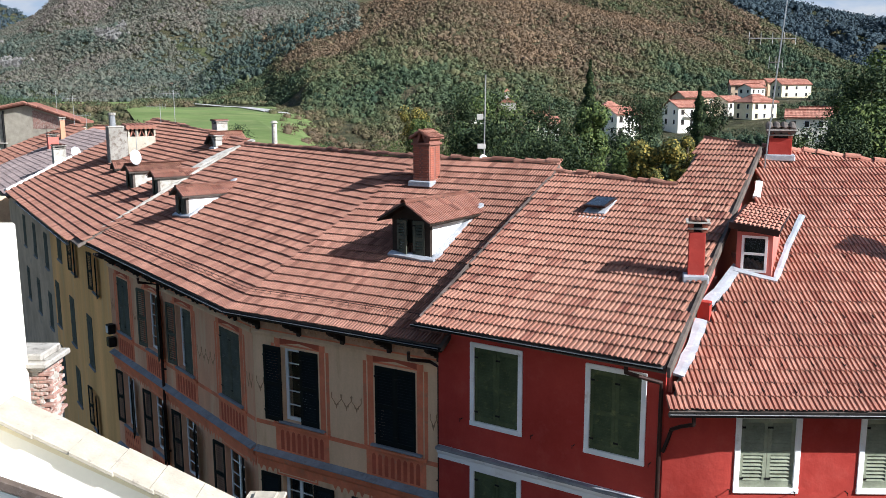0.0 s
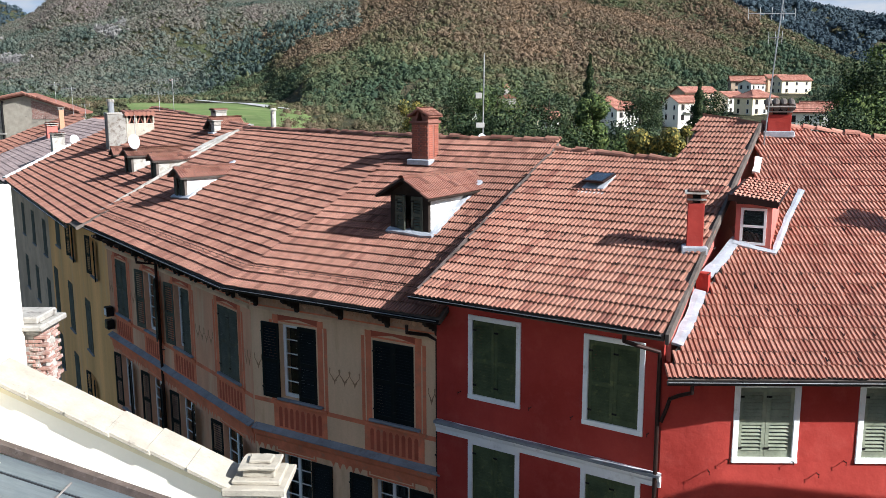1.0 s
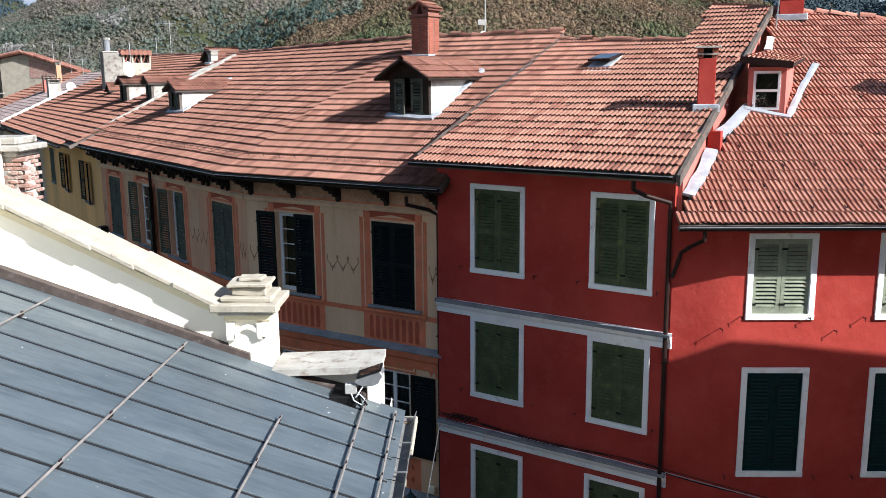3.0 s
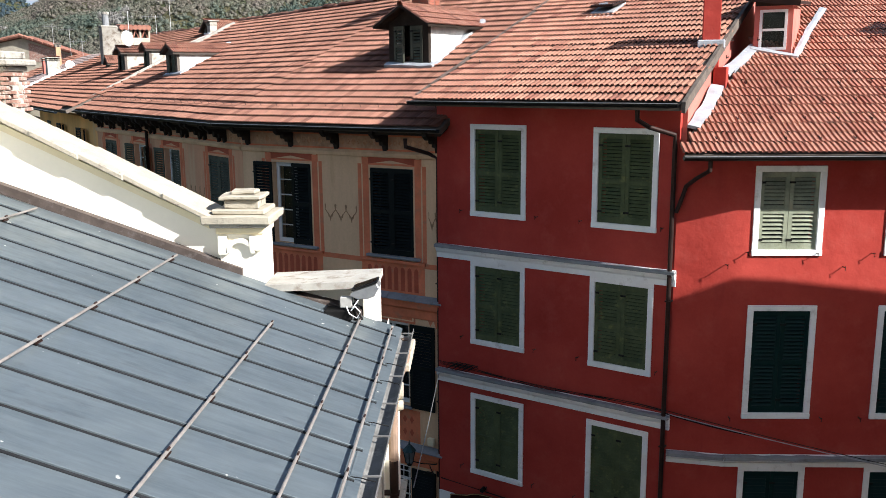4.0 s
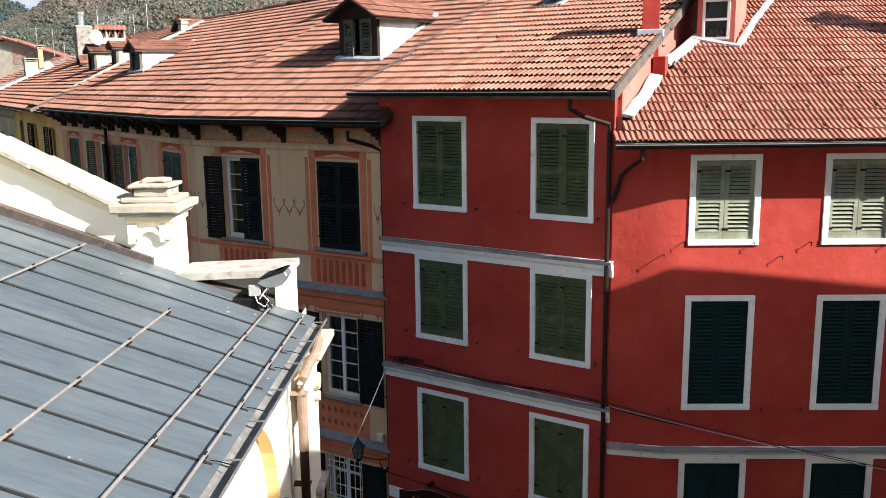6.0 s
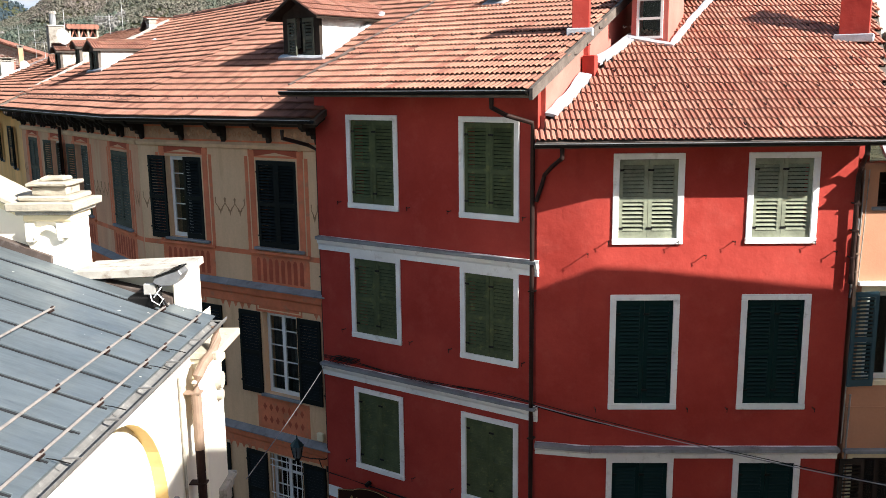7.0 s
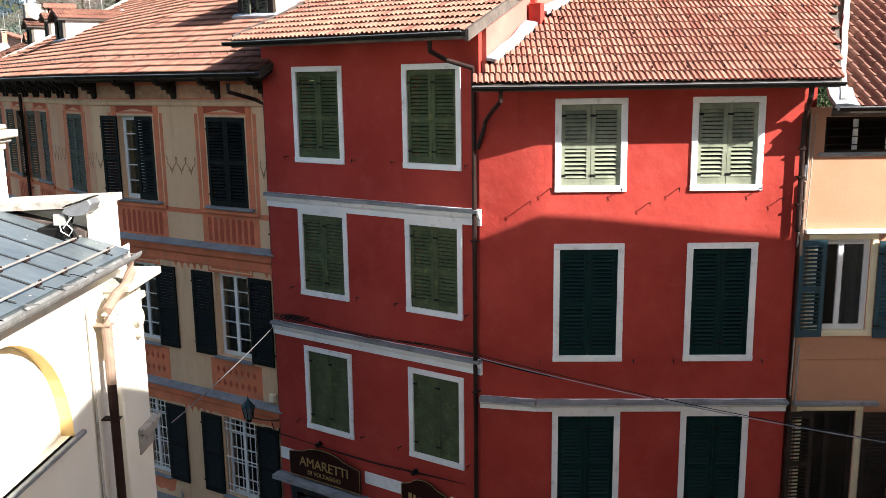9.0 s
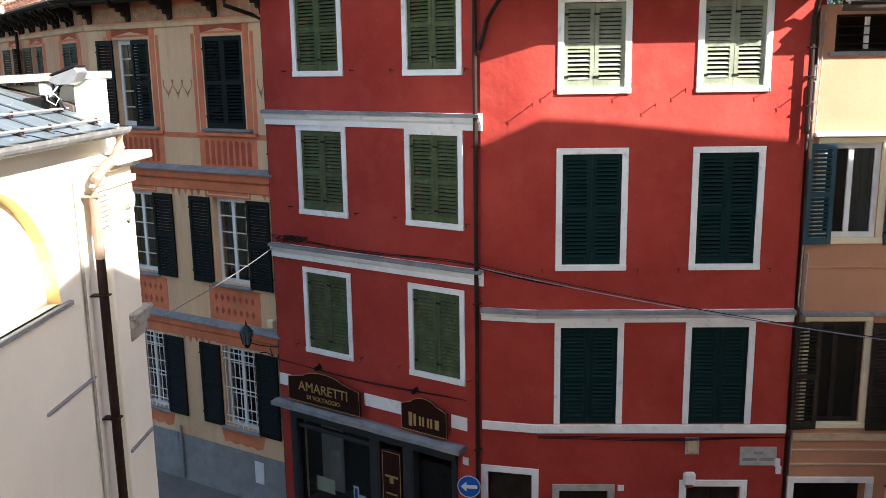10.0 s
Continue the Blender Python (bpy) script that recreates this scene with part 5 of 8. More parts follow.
for a, h0, h1 in ((0.06, 13.42, 13.5), (0.16, 13.5, 13.6), (0.05, 13.6, 13.72)):
    part("cap", pbox(-0.3 - a, 0.3 + a, -0.3 - a, 0.3 + a, h0, h1, 0.02), stone_cap, pier)
part("tall_wall", pbox(-9.5, -6.95, 12.9, 13.35, 6.0, 15.9, 0.03), white_wall, church, "tall white wall at the roof's upper end")
part("tall_wall", pbox(-9.5, -7.2, -3.0, 12.3, 6.0, 13.6), white_wall, church)
# street wall details
part("north_wall", pbox(-9.0, -0.95, 12.3, 12.62, 0.0, 9.6), white_wall, church)
part("corner_pilaster", pbox(-1.3, -0.79, 11.75, 12.68, 0.0, 9.2, 0.02), white_wall, church, "white corner pilaster")
for a, h0, h1, mat in ((0.05, 8.95, 9.05, cream_wall), (0.1, 9.18, 9.26, white_wall), (0.24, 9.26, 9.37, coping_lime)):
    part("pilaster_cap", pbox(-1.3, -0.79 + a, 11.75 - a * 0.3, 12.68 + a, h0, h1, 0.015), mat, church, "weathered pale cornice slab")
bm = pbox(-0.045, 0.03, -0.24, 0.24, -0.026, 0.026, 0.018)
quoin_me = mesh_of(bm, "quoin_brick", quoin_lime)
for k in range(9):
    ob = new("quoin_brick", quoin_me)
    ob.parent = church
    ob.matrix_basis = T(-0.78, 11.62 + (0.03 if k % 2 else -0.03), 8.5 + k * 0.068)
for k, (y, z, r) in enumerate(((12.42, 8.72, 0.15), (12.4, 8.5, 0.09))):
    bm = bmesh.new()
    bmesh.ops.create_cone(bm, cap_ends=True, segments=20, radius1=r, radius2=r * 0.82, depth=0.1, matrix=T(-0.76, y, z) @ pose(0, 0, 0, 0, 90, 0))
    part("volute", bm, coping_lime, church, "rounded plaster volute of a console")
for a, h0, h1 in ((0.05, 6.72, 6.9), (0.1, 6.9, 7.03), (0.16, 7.03, 7.12)):
    part("lower_cornice", pbox(-1.3, -0.79 + a * 0.6, 12.15, 12.68 + a, h0, h1, 0.02), stone_cap, church, "grey weathered stone cornice")
ob = part("lunette_sill", pbox(-0.99, -0.87, 6.9, 10.75, 7.66, 7.72, 0.01), grey_stone, church, "thin grey stone ledge")
part("ledge", pbox(-0.97, -0.895, 9.9, 11.2, 6.53, 6.57, 0.008), grey_stone, church, "thin grey stone ledge")
part("ledge", pbox(-0.83, -0.76, 11.8, 12.62, 5.2, 5.25, 0.008), grey_stone, church, "thin grey stone ledge")
dp = thing("downpipe", Matrix(), "beige-painted metal downpipe, dark in its lower length", "downpipe", kind="structure")
part("pipe", ptube([(-0.62, 11.95, 9.66), (-0.62, 11.95, 9.5), (-0.64, 11.78, 9.35), (-0.7, 11.55, 9.25), (-0.75, 11.42, 9.12), (-0.77, 11.37, 8.9), (-0.77, 11.37, 8.1)], 0.068, 12), beige_pipe, dp, "beige-painted upper pipe with a swan-neck")
part("lower_pipe", ptube([(-0.77, 11.37, 8.1), (-0.77, 11.37, 0.05)], 0.062, 12), brown_metal, dp, "dark brown lower pipe")
for z in (8.9, 7.6, 5.9, 4.2):
    part("clip", pbox(-0.95, -0.695, 11.3, 11.44, z, z + 0.02), beige_pipe if z > 8.1 else brown_metal, dp)
part("conduit", ptube([(-0.9, 11.12, 9.2), (-0.9, 11.12, 0.05)], 0.02, 6), old_white, dp, "thin pale conduit")
for y, z in ((9.1, 5.0), (9.95, 4.7)):
    solid("wall_vent", pbox(-0.99, -0.85, y - 0.07, y + 0.07, z - 0.28, z + 0.12, 0.01), iron, Matrix(), "dark iron bracket box on the white wall", "bracket", "wall brackets")
fl = thing("floodlight", T(-1.36, 11.8, 10.0), "grey floodlight with a glass front above the zinc roof", "floodlight")
bm = bmesh.new()
prism(bm, [(0.0, 0.36), (0.05, 0.42), (0.37, 0.53), (0.41, 0.47), (0.34, 0.35), (0.24, 0.31), (0.1, 0.31)], -0.15, 0.15)
h1 = part("housing", bevelled(bm, 0.01), pipe_metal, fl, "dull aluminium housing")
bm = bmesh.new()
prism(bm, [(0.035, 0.425), (0.385, 0.545), (0.38, 0.56), (0.03, 0.44)], -0.165, 0.165)
part("rim", bm, iron, h1, "black rim of the lamp front")
bm = bmesh.new()
prism(bm, [(0.06, 0.447), (0.36, 0.551), (0.357, 0.562), (0.057, 0.458)], -0.135, 0.135)
part("lens", bm, glass, h1)
part("stand", ptube([(0.06, 0.0, -0.02), (0.04, 0.0, 0.18), (0.08, 0, 0.3), (0.18, 0, 0.36)], 0.026, 8), iron, fl)
part("brace", ptube([(0.16, -0.06, 0.0), (0.04, -0.06, 0.22), (0.12, -0.06, 0.34)], 0.018, 8), iron, fl)
part("ballast_box", pbox(-0.36, 0.02, -0.14, 0.14, 0.0, 0.15, 0.015), iron, fl, "black ballast box")
part("junction_box", pbox(-0.14, 0.03, -0.12, -0.03, 0.18, 0.33, 0.01), marble, fl, "grey junction box")
part("cable", ptube([(-0.05, -0.12, 0.2), (0.0, -0.2, 0.12), (0.1, -0.2, 0.06), (0.15, -0.19, 0.14), (0.08, -0.2, 0.22), (0.02, -0.18, 0.16), (0.12, -0.12, 0.3)], 0.009, 6), white_plastic, fl, "loose pale cable")
part("cable", ptube([(-0.1, -0.1, 0.16), (0.02, -0.17, 0.08), (0.12, -0.15, 0.2), (0.06, -0.12, 0.32)], 0.011, 6), iron, fl, "loose black cable")

# ---- chimneys ----
def chimney(label, m, w, d, h, mat, cap, hood=0.0, bricks=False, tiles=None, tilt=0.0):
    """A shaft w x d, base at z = 0 buried a little, with a vented head and a small roof."""
    th = thing("chimney", m, label, "chimney")
    part("shaft", pbox(-w / 2, w / 2, -d / 2, d / 2, -0.8, h, 0.008), mat, th)
    if bricks:
        bm = pbox(-0.105, 0.105, -0.012, 0.012, -0.026, 0.026, 0.004)
        me = mesh_of(bm, "brick", brick_mat)
        nz = int((h - 0.12) / 0.066)
        for k in range(nz):
            for (ln, rot, off) in ((w, 0, d / 2), (d, 90, w / 2), (d, -90, w / 2)):
                nb = max(1, int(ln / 0.22))
                for i in range(nb):
                    ob = new("brick", me)
                    ob.parent = th
                    ob.matrix_basis = pose(0, 0, 0, 0, 0, rot) @ T(-ln / 2 + ln * (i + 0.5) / nb + (0.03 if k % 2 else -0.03), -off, 0.12 + k * 0.066) if rot == 0 else pose(0, 0, 0, 0, 0, rot) @ T(-ln / 2 + ln * (i + 0.5) / nb, -off, 0.12 + k * 0.066)
    part("flashing", pbox(-w / 2 - 0.1, w / 2 + 0.1, -d / 2 - 0.14, d / 2 + 0.1, -0.12, 0.05, 0.02), lead, th, "grey lead flashing skirt")
    if cap == "gable":
        part("corbel", pbox(-w / 2 - 0.05, w / 2 + 0.05, -d / 2 - 0.05, d / 2 + 0.05, h, h + 0.07, 0.008), mat, th)
        for s in (-1, 1):
            bm = bmesh.new()
            prism(bm, [(s * w * 0.5, h + 0.07), (s * w * 0.5, h + 0.22), (s * w * 0.25, h + 0.22), (s * 0.08, h + 0.42), (0, h + 0.46), (0, h + 0.38), (s * w * 0.2, h + 0.07)], -d / 2, d / 2)
            part("head", bm, mat, th)
        for s in (-1, 1):
            rm = rfrm((s * (w / 2 + 0.1), -s * (d / 2 + 0.1), h + 0.2), (0, s), 0.58)
            ln, sl = d + 0.2, (w / 2 + 0.1) * 1.157
            rf = part("cap_roof", slab([(0, 0), (ln, 0), (ln, sl), (0, sl)], 0.0, 0.03), tiles, th)
            rf.matrix_basis = rm
            tile_field(rf, [(0, 0), (ln, 0), (ln, sl), (0, sl)], 0.16, 0.24, tiles, seed=9, lift=0.03)
    elif cap == "slab":
        for sx in (-1, 1):
            part("vent_post", pbox(sx * w * 0.42 - 0.06, sx * w * 0.42 + 0.06, -d / 2, d / 2, h, h + 0.2), cap_mat(mat), th)
        # near-black block, the vent's shade as colour
        part("vent", pbox(-w / 2 + 0.04, w / 2 - 0.04, -d / 2 + 0.08, d / 2 - 0.08, h, h + 0.2), hollow_shade, th, "vent hollow, its shade coloured near-black")
        part("collar", pbox(-w / 2 - 0.03, w / 2 + 0.03, -d / 2 - 0.03, d / 2 + 0.03, h + 0.06, h + 0.1, 0.006), stone_cap, th)
        rf = part("cap_roof", pbox(-w / 2 - 0.08, w / 2 + 0.08, -d / 2 - 0.1, d / 2 + 0.1, h + 0.2, h + 0.24, 0.006), stone_cap, th)
        for i in range(3):
            bm = bmesh.new()
            k, r = 6, w * 0.2
            rows = [[bm.verts.new((-w / 3 + i * w / 3 + r * math.cos(math.pi * q / k), y, h + 0.24 + 0.6 * r * math.sin(math.pi * q / k))) for q in range(k + 1)] for y in (-d / 2 - 0.1, d / 2 + 0.1)]
            for q in range(k):
                bm.faces.new((rows[0][q], rows[0][q + 1], rows[1][q + 1], rows[1][q]))
            bmesh.ops.solidify(bm, geom=bm.faces[:], thickness=0.015)
            part("cap_tile", bm, tile_far, th)
    return th


def cap_mat(m):
    return brick_mat if m in (red_wall, mortar, pink_wall) else sooty_plaster


def on_roof(rm, x, y, d):
    """A frame standing upright on a roof at x, y, turned along d."""
    return frm((x, y), d, roof_z(rm, x, y))


OD, LD, AD = (0.8695, -0.494), (0.644, -0.765), (0.847, -0.532)
chimney("tall red brick chimney with a small tiled gable cap", on_roof(RO, -1.0, 26.45, OD), 0.58, 0.62, 1.12, mortar, "gable", bricks=True, tiles=tile_a)
chimney("slender red-plastered chimney with a vented tile cap", on_roof(RA, 5.2, 18.62, AD) @ pose(0, 0, 0, 0, 0, 20), 0.34, 0.34, 0.98, red_wall, "slab")
chimney("broad red-plastered chimney on the tiled roof", on_roof(RB, 11.15, 19.75, (0.9, -0.43)), 0.58, 0.56, 1.5, red_wall, "slab")
chimney("brick-red chimney with rounded tiles on its head", on_roof(RB, 8.95, 24.6, (1, -0.3)), 0.6, 0.55, 0.5, red_wall, "slab")
for k in range(4):
    solid("ridge_cap_tile", ptube([(-0.3 + 0.2 * k, -0.36, 0.7), (-0.3 + 0.2 * k, 0.34, 0.84)], 0.1, 10), grey_wood, on_roof(RB, 8.95, 24.6, (1, -0.3)), "weathered rounded clay tile on the chimney head", "tile", "chimney head tiles")
solid("chimney_stub", pbox(-0.1, 0.1, -0.13, 0.13, -0.3, 0.34, 0.01), red_wall, on_roof(RB, 5.35, 18.3, (0.45, 0.89)), "small red-plastered stub against the party wall", "stub")

# ---- dormers ----
def dormer(label, m, w, hw, hr, depth, front, sides, tiles, over=0.16, wood=dark_wood, window="shutter", shed=False):
    """A gabled dormer: origin at the middle of its front foot, y into the roof."""
    th = thing("dormer", m, label, "dormer", "dormers")
    b0 = -0.7
    if window == "shutter":
        holes = [(-w * 0.36, w * 0.36, 0.06, hw - 0.1)]
    else:
        holes = [(-w * 0.36, w * 0.36, 0.1, hw - 0.08)]
    bm = wall_mesh(-w / 2, w / 2, b0, hw, holes, 0.1)
    part("front_wall", bm, front, th)
    if not shed:
        bm = bmesh.new()
        prism(bm, [(-w / 2, hw), (w / 2, hw), (0, hr)], 0.0, 0.1)
        part("gable", bm, wood, th, "dark timber gable")
    for s in (-1, 1):
        part("cheek", pbox(s * w / 2 - (0.1 if s > 0 else 0), s * w / 2 + (0.1 if s < 0 else 0), 0.1, depth, b0, hw), sides, th, "plastered dormer cheek")
    part("dark_inside", pbox(-w / 2 + 0.12, w / 2 - 0.12, 0.5, 0.6, b0, hw - 0.05), hollow_shade, th, "loft board coloured near-black for shade")
    sl = (hr - hw) / (w / 2)
    if shed:
        rm = rfrm((-w / 2 - over, -over * 1.5, hw + 0.2), (1, 0), 0.06) @ pose(0, 0, 0, 0, 7, 0)
        ln, up = w + 2 * over, depth + 1.0
        rf = part("roof", slab([(0, 0), (ln, 0), (ln, up), (0, up)], 0.0, 0.07), wood, th, "dark-edged lean-to roof")
        rf.matrix_basis = rm
        tile_field(rf, [(0.08, 0.06), (ln - 0.05, 0.06), (ln - 0.05, up), (0.08, up)], 0.2, 0.33, tiles, seed=11, lift=0.032)
        part("fascia", pbox(0, ln, -0.02, 0.0, -0.1, 0.045), brown_metal, rf, "brown fascia board")
        bm = bmesh.new()
        prism(bm, [(-w / 2, hw), (w / 2, hw), (w / 2, hw + 0.03), (-w / 2, hw + 0.2)], 0.0, 0.1)
        part("head_board", bm, dark_wood, th, "dark timber above the window")
    for s in (-1, 1) if not shed else ():
        x = s * (w / 2 + over)
        rm = rfrm((x, -over * 1.3 if s > 0 else depth + 0.8, hw - over * sl + 0.03), (0, s), sl)
        ln, up = depth + 0.8 + over * 1.3, (w / 2 + over) * math.hypot(1, sl)
        rf = part("roof", slab([(0, 0), (ln, 0), (ln, up), (0, up)], 0.0, 0.05), wood, th)
        rf.matrix_basis = rm
        tile_field(rf, [(0.0, 0.0), (ln, 0), (ln, up - 0.02), (0, up - 0.02)], 0.19, 0.3, tiles, prof=FLAT_TILE, seed=11, lift=0.032)
    n = int((depth + 0.8) / 0.32)
    for i in range(0 if shed else n):
        bm = bmesh.new()
        k, r = 6, 0.085
        rows = [[bm.verts.new((r * s2 * math.cos(math.pi * q / k), y, hr + 0.02 + r * s2 * math.sin(math.pi * q / k))) for q in range(k + 1)] for y, s2 in ((-over * 1.3 + i * 0.32, 1.1), (-over * 1.3 + i * 0.32 + 0.35, 0.95))]
        for q in range(k):
            bm.faces.new((rows[0][q], rows[0][q + 1], rows[1][q + 1], rows[1][q]))
        bmesh.ops.solidify(bm, geom=bm.faces[:], thickness=0.014)
        part("ridge_tile", bm, tiles, th)
    a, c = holes[0][0], holes[0][1]
    if window == "shutter":
        for s in (-1, 1):
            lw = (c - a) * 0.42
            m2 = m @ T(a if s < 0 else c - lw, 0.02, 0.07) @ (pose(0, 0, 0, 0, 0, -12) if s < 0 else Matrix())
            put_shutter(m2, round(lw, 3), round(hw - 0.18, 3), grey_green, "weathered grey-green dormer shutter, half open", "dormer shutters")
    else:
        bm = bmesh.new()
        t, z0, z1 = 0.055, 0.1, hw - 0.08
        for q in ((a, a + t, z0, z1), (c - t, c, z0, z1), (a + t, c - t, z0, z0 + t), (a + t, c - t, z1 - t, z1), (a + t, c - t, (z0 + z1) / 2 - 0.025, (z0 + z1) / 2 + 0.025)):
            box(bm, q[0], q[1], -0.02, 0.05, q[2], q[3])
        part("window_frame", bm, white_trim, th, "peeling white window frame")
        g = part("pane", pbox(a + t, c - t, 0.01, 0.015, z0 + t, z1 - t), glass, th)
        g.visible_shadow = False
    return th


def dorm_frame(rm, p, q):
    p, q = Vector(p), Vector(q)
    mid2 = (p + q) / 2
    return frm(mid2, (q - p), roof_z(rm, mid2.x, mid2.y) - 0.02), (q - p).length


m1, w1 = dorm_frame(RO, (-1.78, 23.01), (-0.74, 22.3))
dormer("gabled dormer with open shutters, white cheek and tiled roof", m1, w1, 1.14, 1.5, 2.3, dark_wood, white_flash, tile_far, 0.26)
m2, w2 = dorm_frame(RL, (-10.62, 31.8), (-9.82, 30.85))
dormer("small gabled dormer with closed wooden shutters", m2, w2 * 0.8, 0.85, 1.1, 2.6, grey_wood, white_flash, tile_far, 0.14, grey_wood)
m4, w4 = dorm_frame(RB, (6.42, 19.78), (7.13, 19.45))
dormer("dormer with a white-framed window and pink cheeks", m4, w4, 1.02, 1.02, 1.5, pink_wall, pink_wall, tile_b, 0.16, brown_metal, "glazed", True)

# ---- flashings along roof joins ----
def flash_line(label, pts, w, mat, n=None, seed=3, h=0.04):
    return solid("flashing", ribbon(pts, w, h, w * 0.07, seed, n), mat, Matrix(), label, "flashing", "roof flashings", "structure")


def rp(rm, x, y, up=0.1):
    return (x, y, roof_z(rm, x, y) + up)


flash_line("whitened mortar fillet along the party wall", [rp(RB, 4.42, 16.56, 0.075), rp(RB, 4.85, 17.3, 0.06), rp(RB, 5.25, 18.1, 0.075)], 0.25, lead, RB.col[2].to_3d(), 4, 0.016)
flash_line("whitened mortar fillet along the party wall", [rp(RB, 5.48, 18.6, 0.075), rp(RB, 6.0, 19.2, 0.06), rp(RB, 6.5, 19.85, 0.075)], 0.25, lead, RB.col[2].to_3d(), 5, 0.016)
flash_line("whitened mortar fillet along the party wall", [rp(RB, 7.72, 22.55, 0.05), rp(RB, 7.85, 22.85, 0.04), rp(RB, 8.0, 23.25, 0.05)], 0.18, white_flash, RB.col[2].to_3d(), 6, 0.035)
flash_line("white lead skirt below the dormer", [rp(RB, 6.36, 19.72, 0.075), rp(RB, 7.2, 19.36, 0.075), rp(RB, 7.9, 20.6, 0.065), rp(RB, 8.62, 21.75, 0.075)], 0.15, lead, RB.col[2].to_3d(), 7, 0.025)
flash_line("grey lead skirt below the dormer", [rp(RO, -1.86, 22.98), rp(RO, -0.68, 22.2), rp(RO, 0.62, 24.3)], 0.2, lead, RO.col[2].to_3d(), 8, 0.04)
flash_line("grey lead skirt below the dormer", [rp(RL, -10.6, 31.72), rp(RL, -9.75, 30.8), rp(RL, -8.65, 33.1)], 0.24, lead, RL.col[2].to_3d(), 9, 0.04)
flash_line("pale mortar verge between two tiled roofs", [rp(RL, -14.45, 32.75), rp(RL, -12.9, 34.4), rp(RL, -11.1, 36.2), rp(RL, -9.55, 37.5)], 0.15, stone_cap, RL.col[2].to_3d(), 10, 0.06)
flash_line("lead-lined verge along the tiled roof", [rp(RA, -0.85, 18.85, 0.06), rp(RA, 2.8, 25.45, 0.06)], 0.05, weathered_metal, RA.col[2].to_3d(), 11, 0.03)

# ---- roof light, snow guards ----
mroof = RA @ T(*to_uv(RA, ((3.72, 22.65),))[0], 0)
rl = thing("roof_light", mroof @ pose(0, 0, 0, 0, 0, 0), "small opened roof light with a grey frame", "roof light")
part("kerb", pbox(-0.3, 0.3, -0.42, 0.42, -0.02, 0.09, 0.01), lead, rl)
sash = part("sash", pbox(-0.3, 0.3, -0.8, 0.02, -0.02, 0.035, 0.008), brown_metal, rl)
sash.matrix_basis = T(0, 0.42, 0.1) @ pose(0, 0, 0, -9)
part("pane", pbox(-0.25, 0.25, -0.75, -0.03, 0.036, 0.042), glass, sash)
part("skirt", pbox(-0.36, 0.36, -0.62, -0.42, 0.0, 0.035, 0.01), white_flash, rl, "white mortar skirt")
for rm, u1, v in ((RO, 7.0, 0.85), (RL, 13.2, 0.85)):
    th = thing("snow_rail", rm, "thin rusty snow guard rail on clay tiles", "snow rail", "snow rails")
    part("rod", ptube([(0.2, v, 0.12), (u1 / 2, v + 0.02, 0.12), (u1, v, 0.12)], 0.009, 5), brown_metal, th)
    u = 0.4
    while u < u1:
        part("post", ptube([(u, v + 0.1, 0.02), (u, v - 0.02, 0.03), (u, v - 0.03, 0.16)], 0.009, 5), brown_metal, th)
        u += 0.52
hook_me = mesh_of(ptube([(0, 0.12, 0.03), (0, 0.0, 0.045), (0, -0.02, 0.075), (0.0, 0.0, 0.1)], 0.012, 5), "snow_hook", brown_metal)
for par, rm, u0, u1, vs, st in ((roof_b, RB, 0.5, 6.2, (0.45, 1.2, 1.95, 2.7, 3.2, 4.9), 0.62), (roof_a, RA, 0.4, 5.5, (2.15, 3.2), 0.5)):
    for k, v in enumerate(vs):
        u = u0 + 0.3 * (k % 2) + v * 0.35 * (rm is RB)
        while u < u1 + v * 0.35:
            ob = new("snow_hook", hook_me)
            ob.parent = par
            ob.matrix_basis = T(u, v, 0.02)
            u += st

# ---- peach house ----
RC = rfrm((10.3, 15.95, 11.4), (1, 0), 0.46)
polyc = to_uv(RC, ((10.3, 15.95), (16.5, 15.95), (16.5, 22.3), (12.9, 22.3), (12.25, 20.6)))
roof_c = roof_part(house_c, RC, polyc, grey_wood, "rounded brown-red clay tiles")
tile_field(roof_c, polyc, 0.22, 0.3, tile_o, prof=ROUND_TILE, near=lambda u, v: 0.381 * v + 0.3 < u < 2.6 and v < 4.5, seed=8, lift=0.025, cuts=[(Vector((0, 0, 0)), Vector((-1, 0.381, 0)))])
gutter(RC @ T(0, -0.09, 0.085) @ pose(0, 0, 0, -24.7), 0.05, 6.1, "dark metal eaves gutter", iron)
flash_line("whitened mortar fillet between two roofs", [rp(RC, 10.5, 16.0, 0.13), rp(RC, 10.93, 17.2, 0.13), rp(RC, 11.75, 19.2, 0.13), rp(RC, 12.4, 20.8, 0.13)], 0.11, white_flash, RC.col[2].to_3d(), 12, 0.05)
flash_line("creased lead sheet at the eaves corner", [rp(RC, 10.5, 15.86, 0.1), rp(RC, 10.62, 16.5, 0.1)], 0.4, lead, RC.col[2].to_3d(), 14, 0.05)
solid("wall_upper", pbox(12.2, 17.0, 21.6, 21.9, 12.0, 15.4), white_wall, Matrix(), "plain white wall rising behind the peach house", "wall", kind="structure")
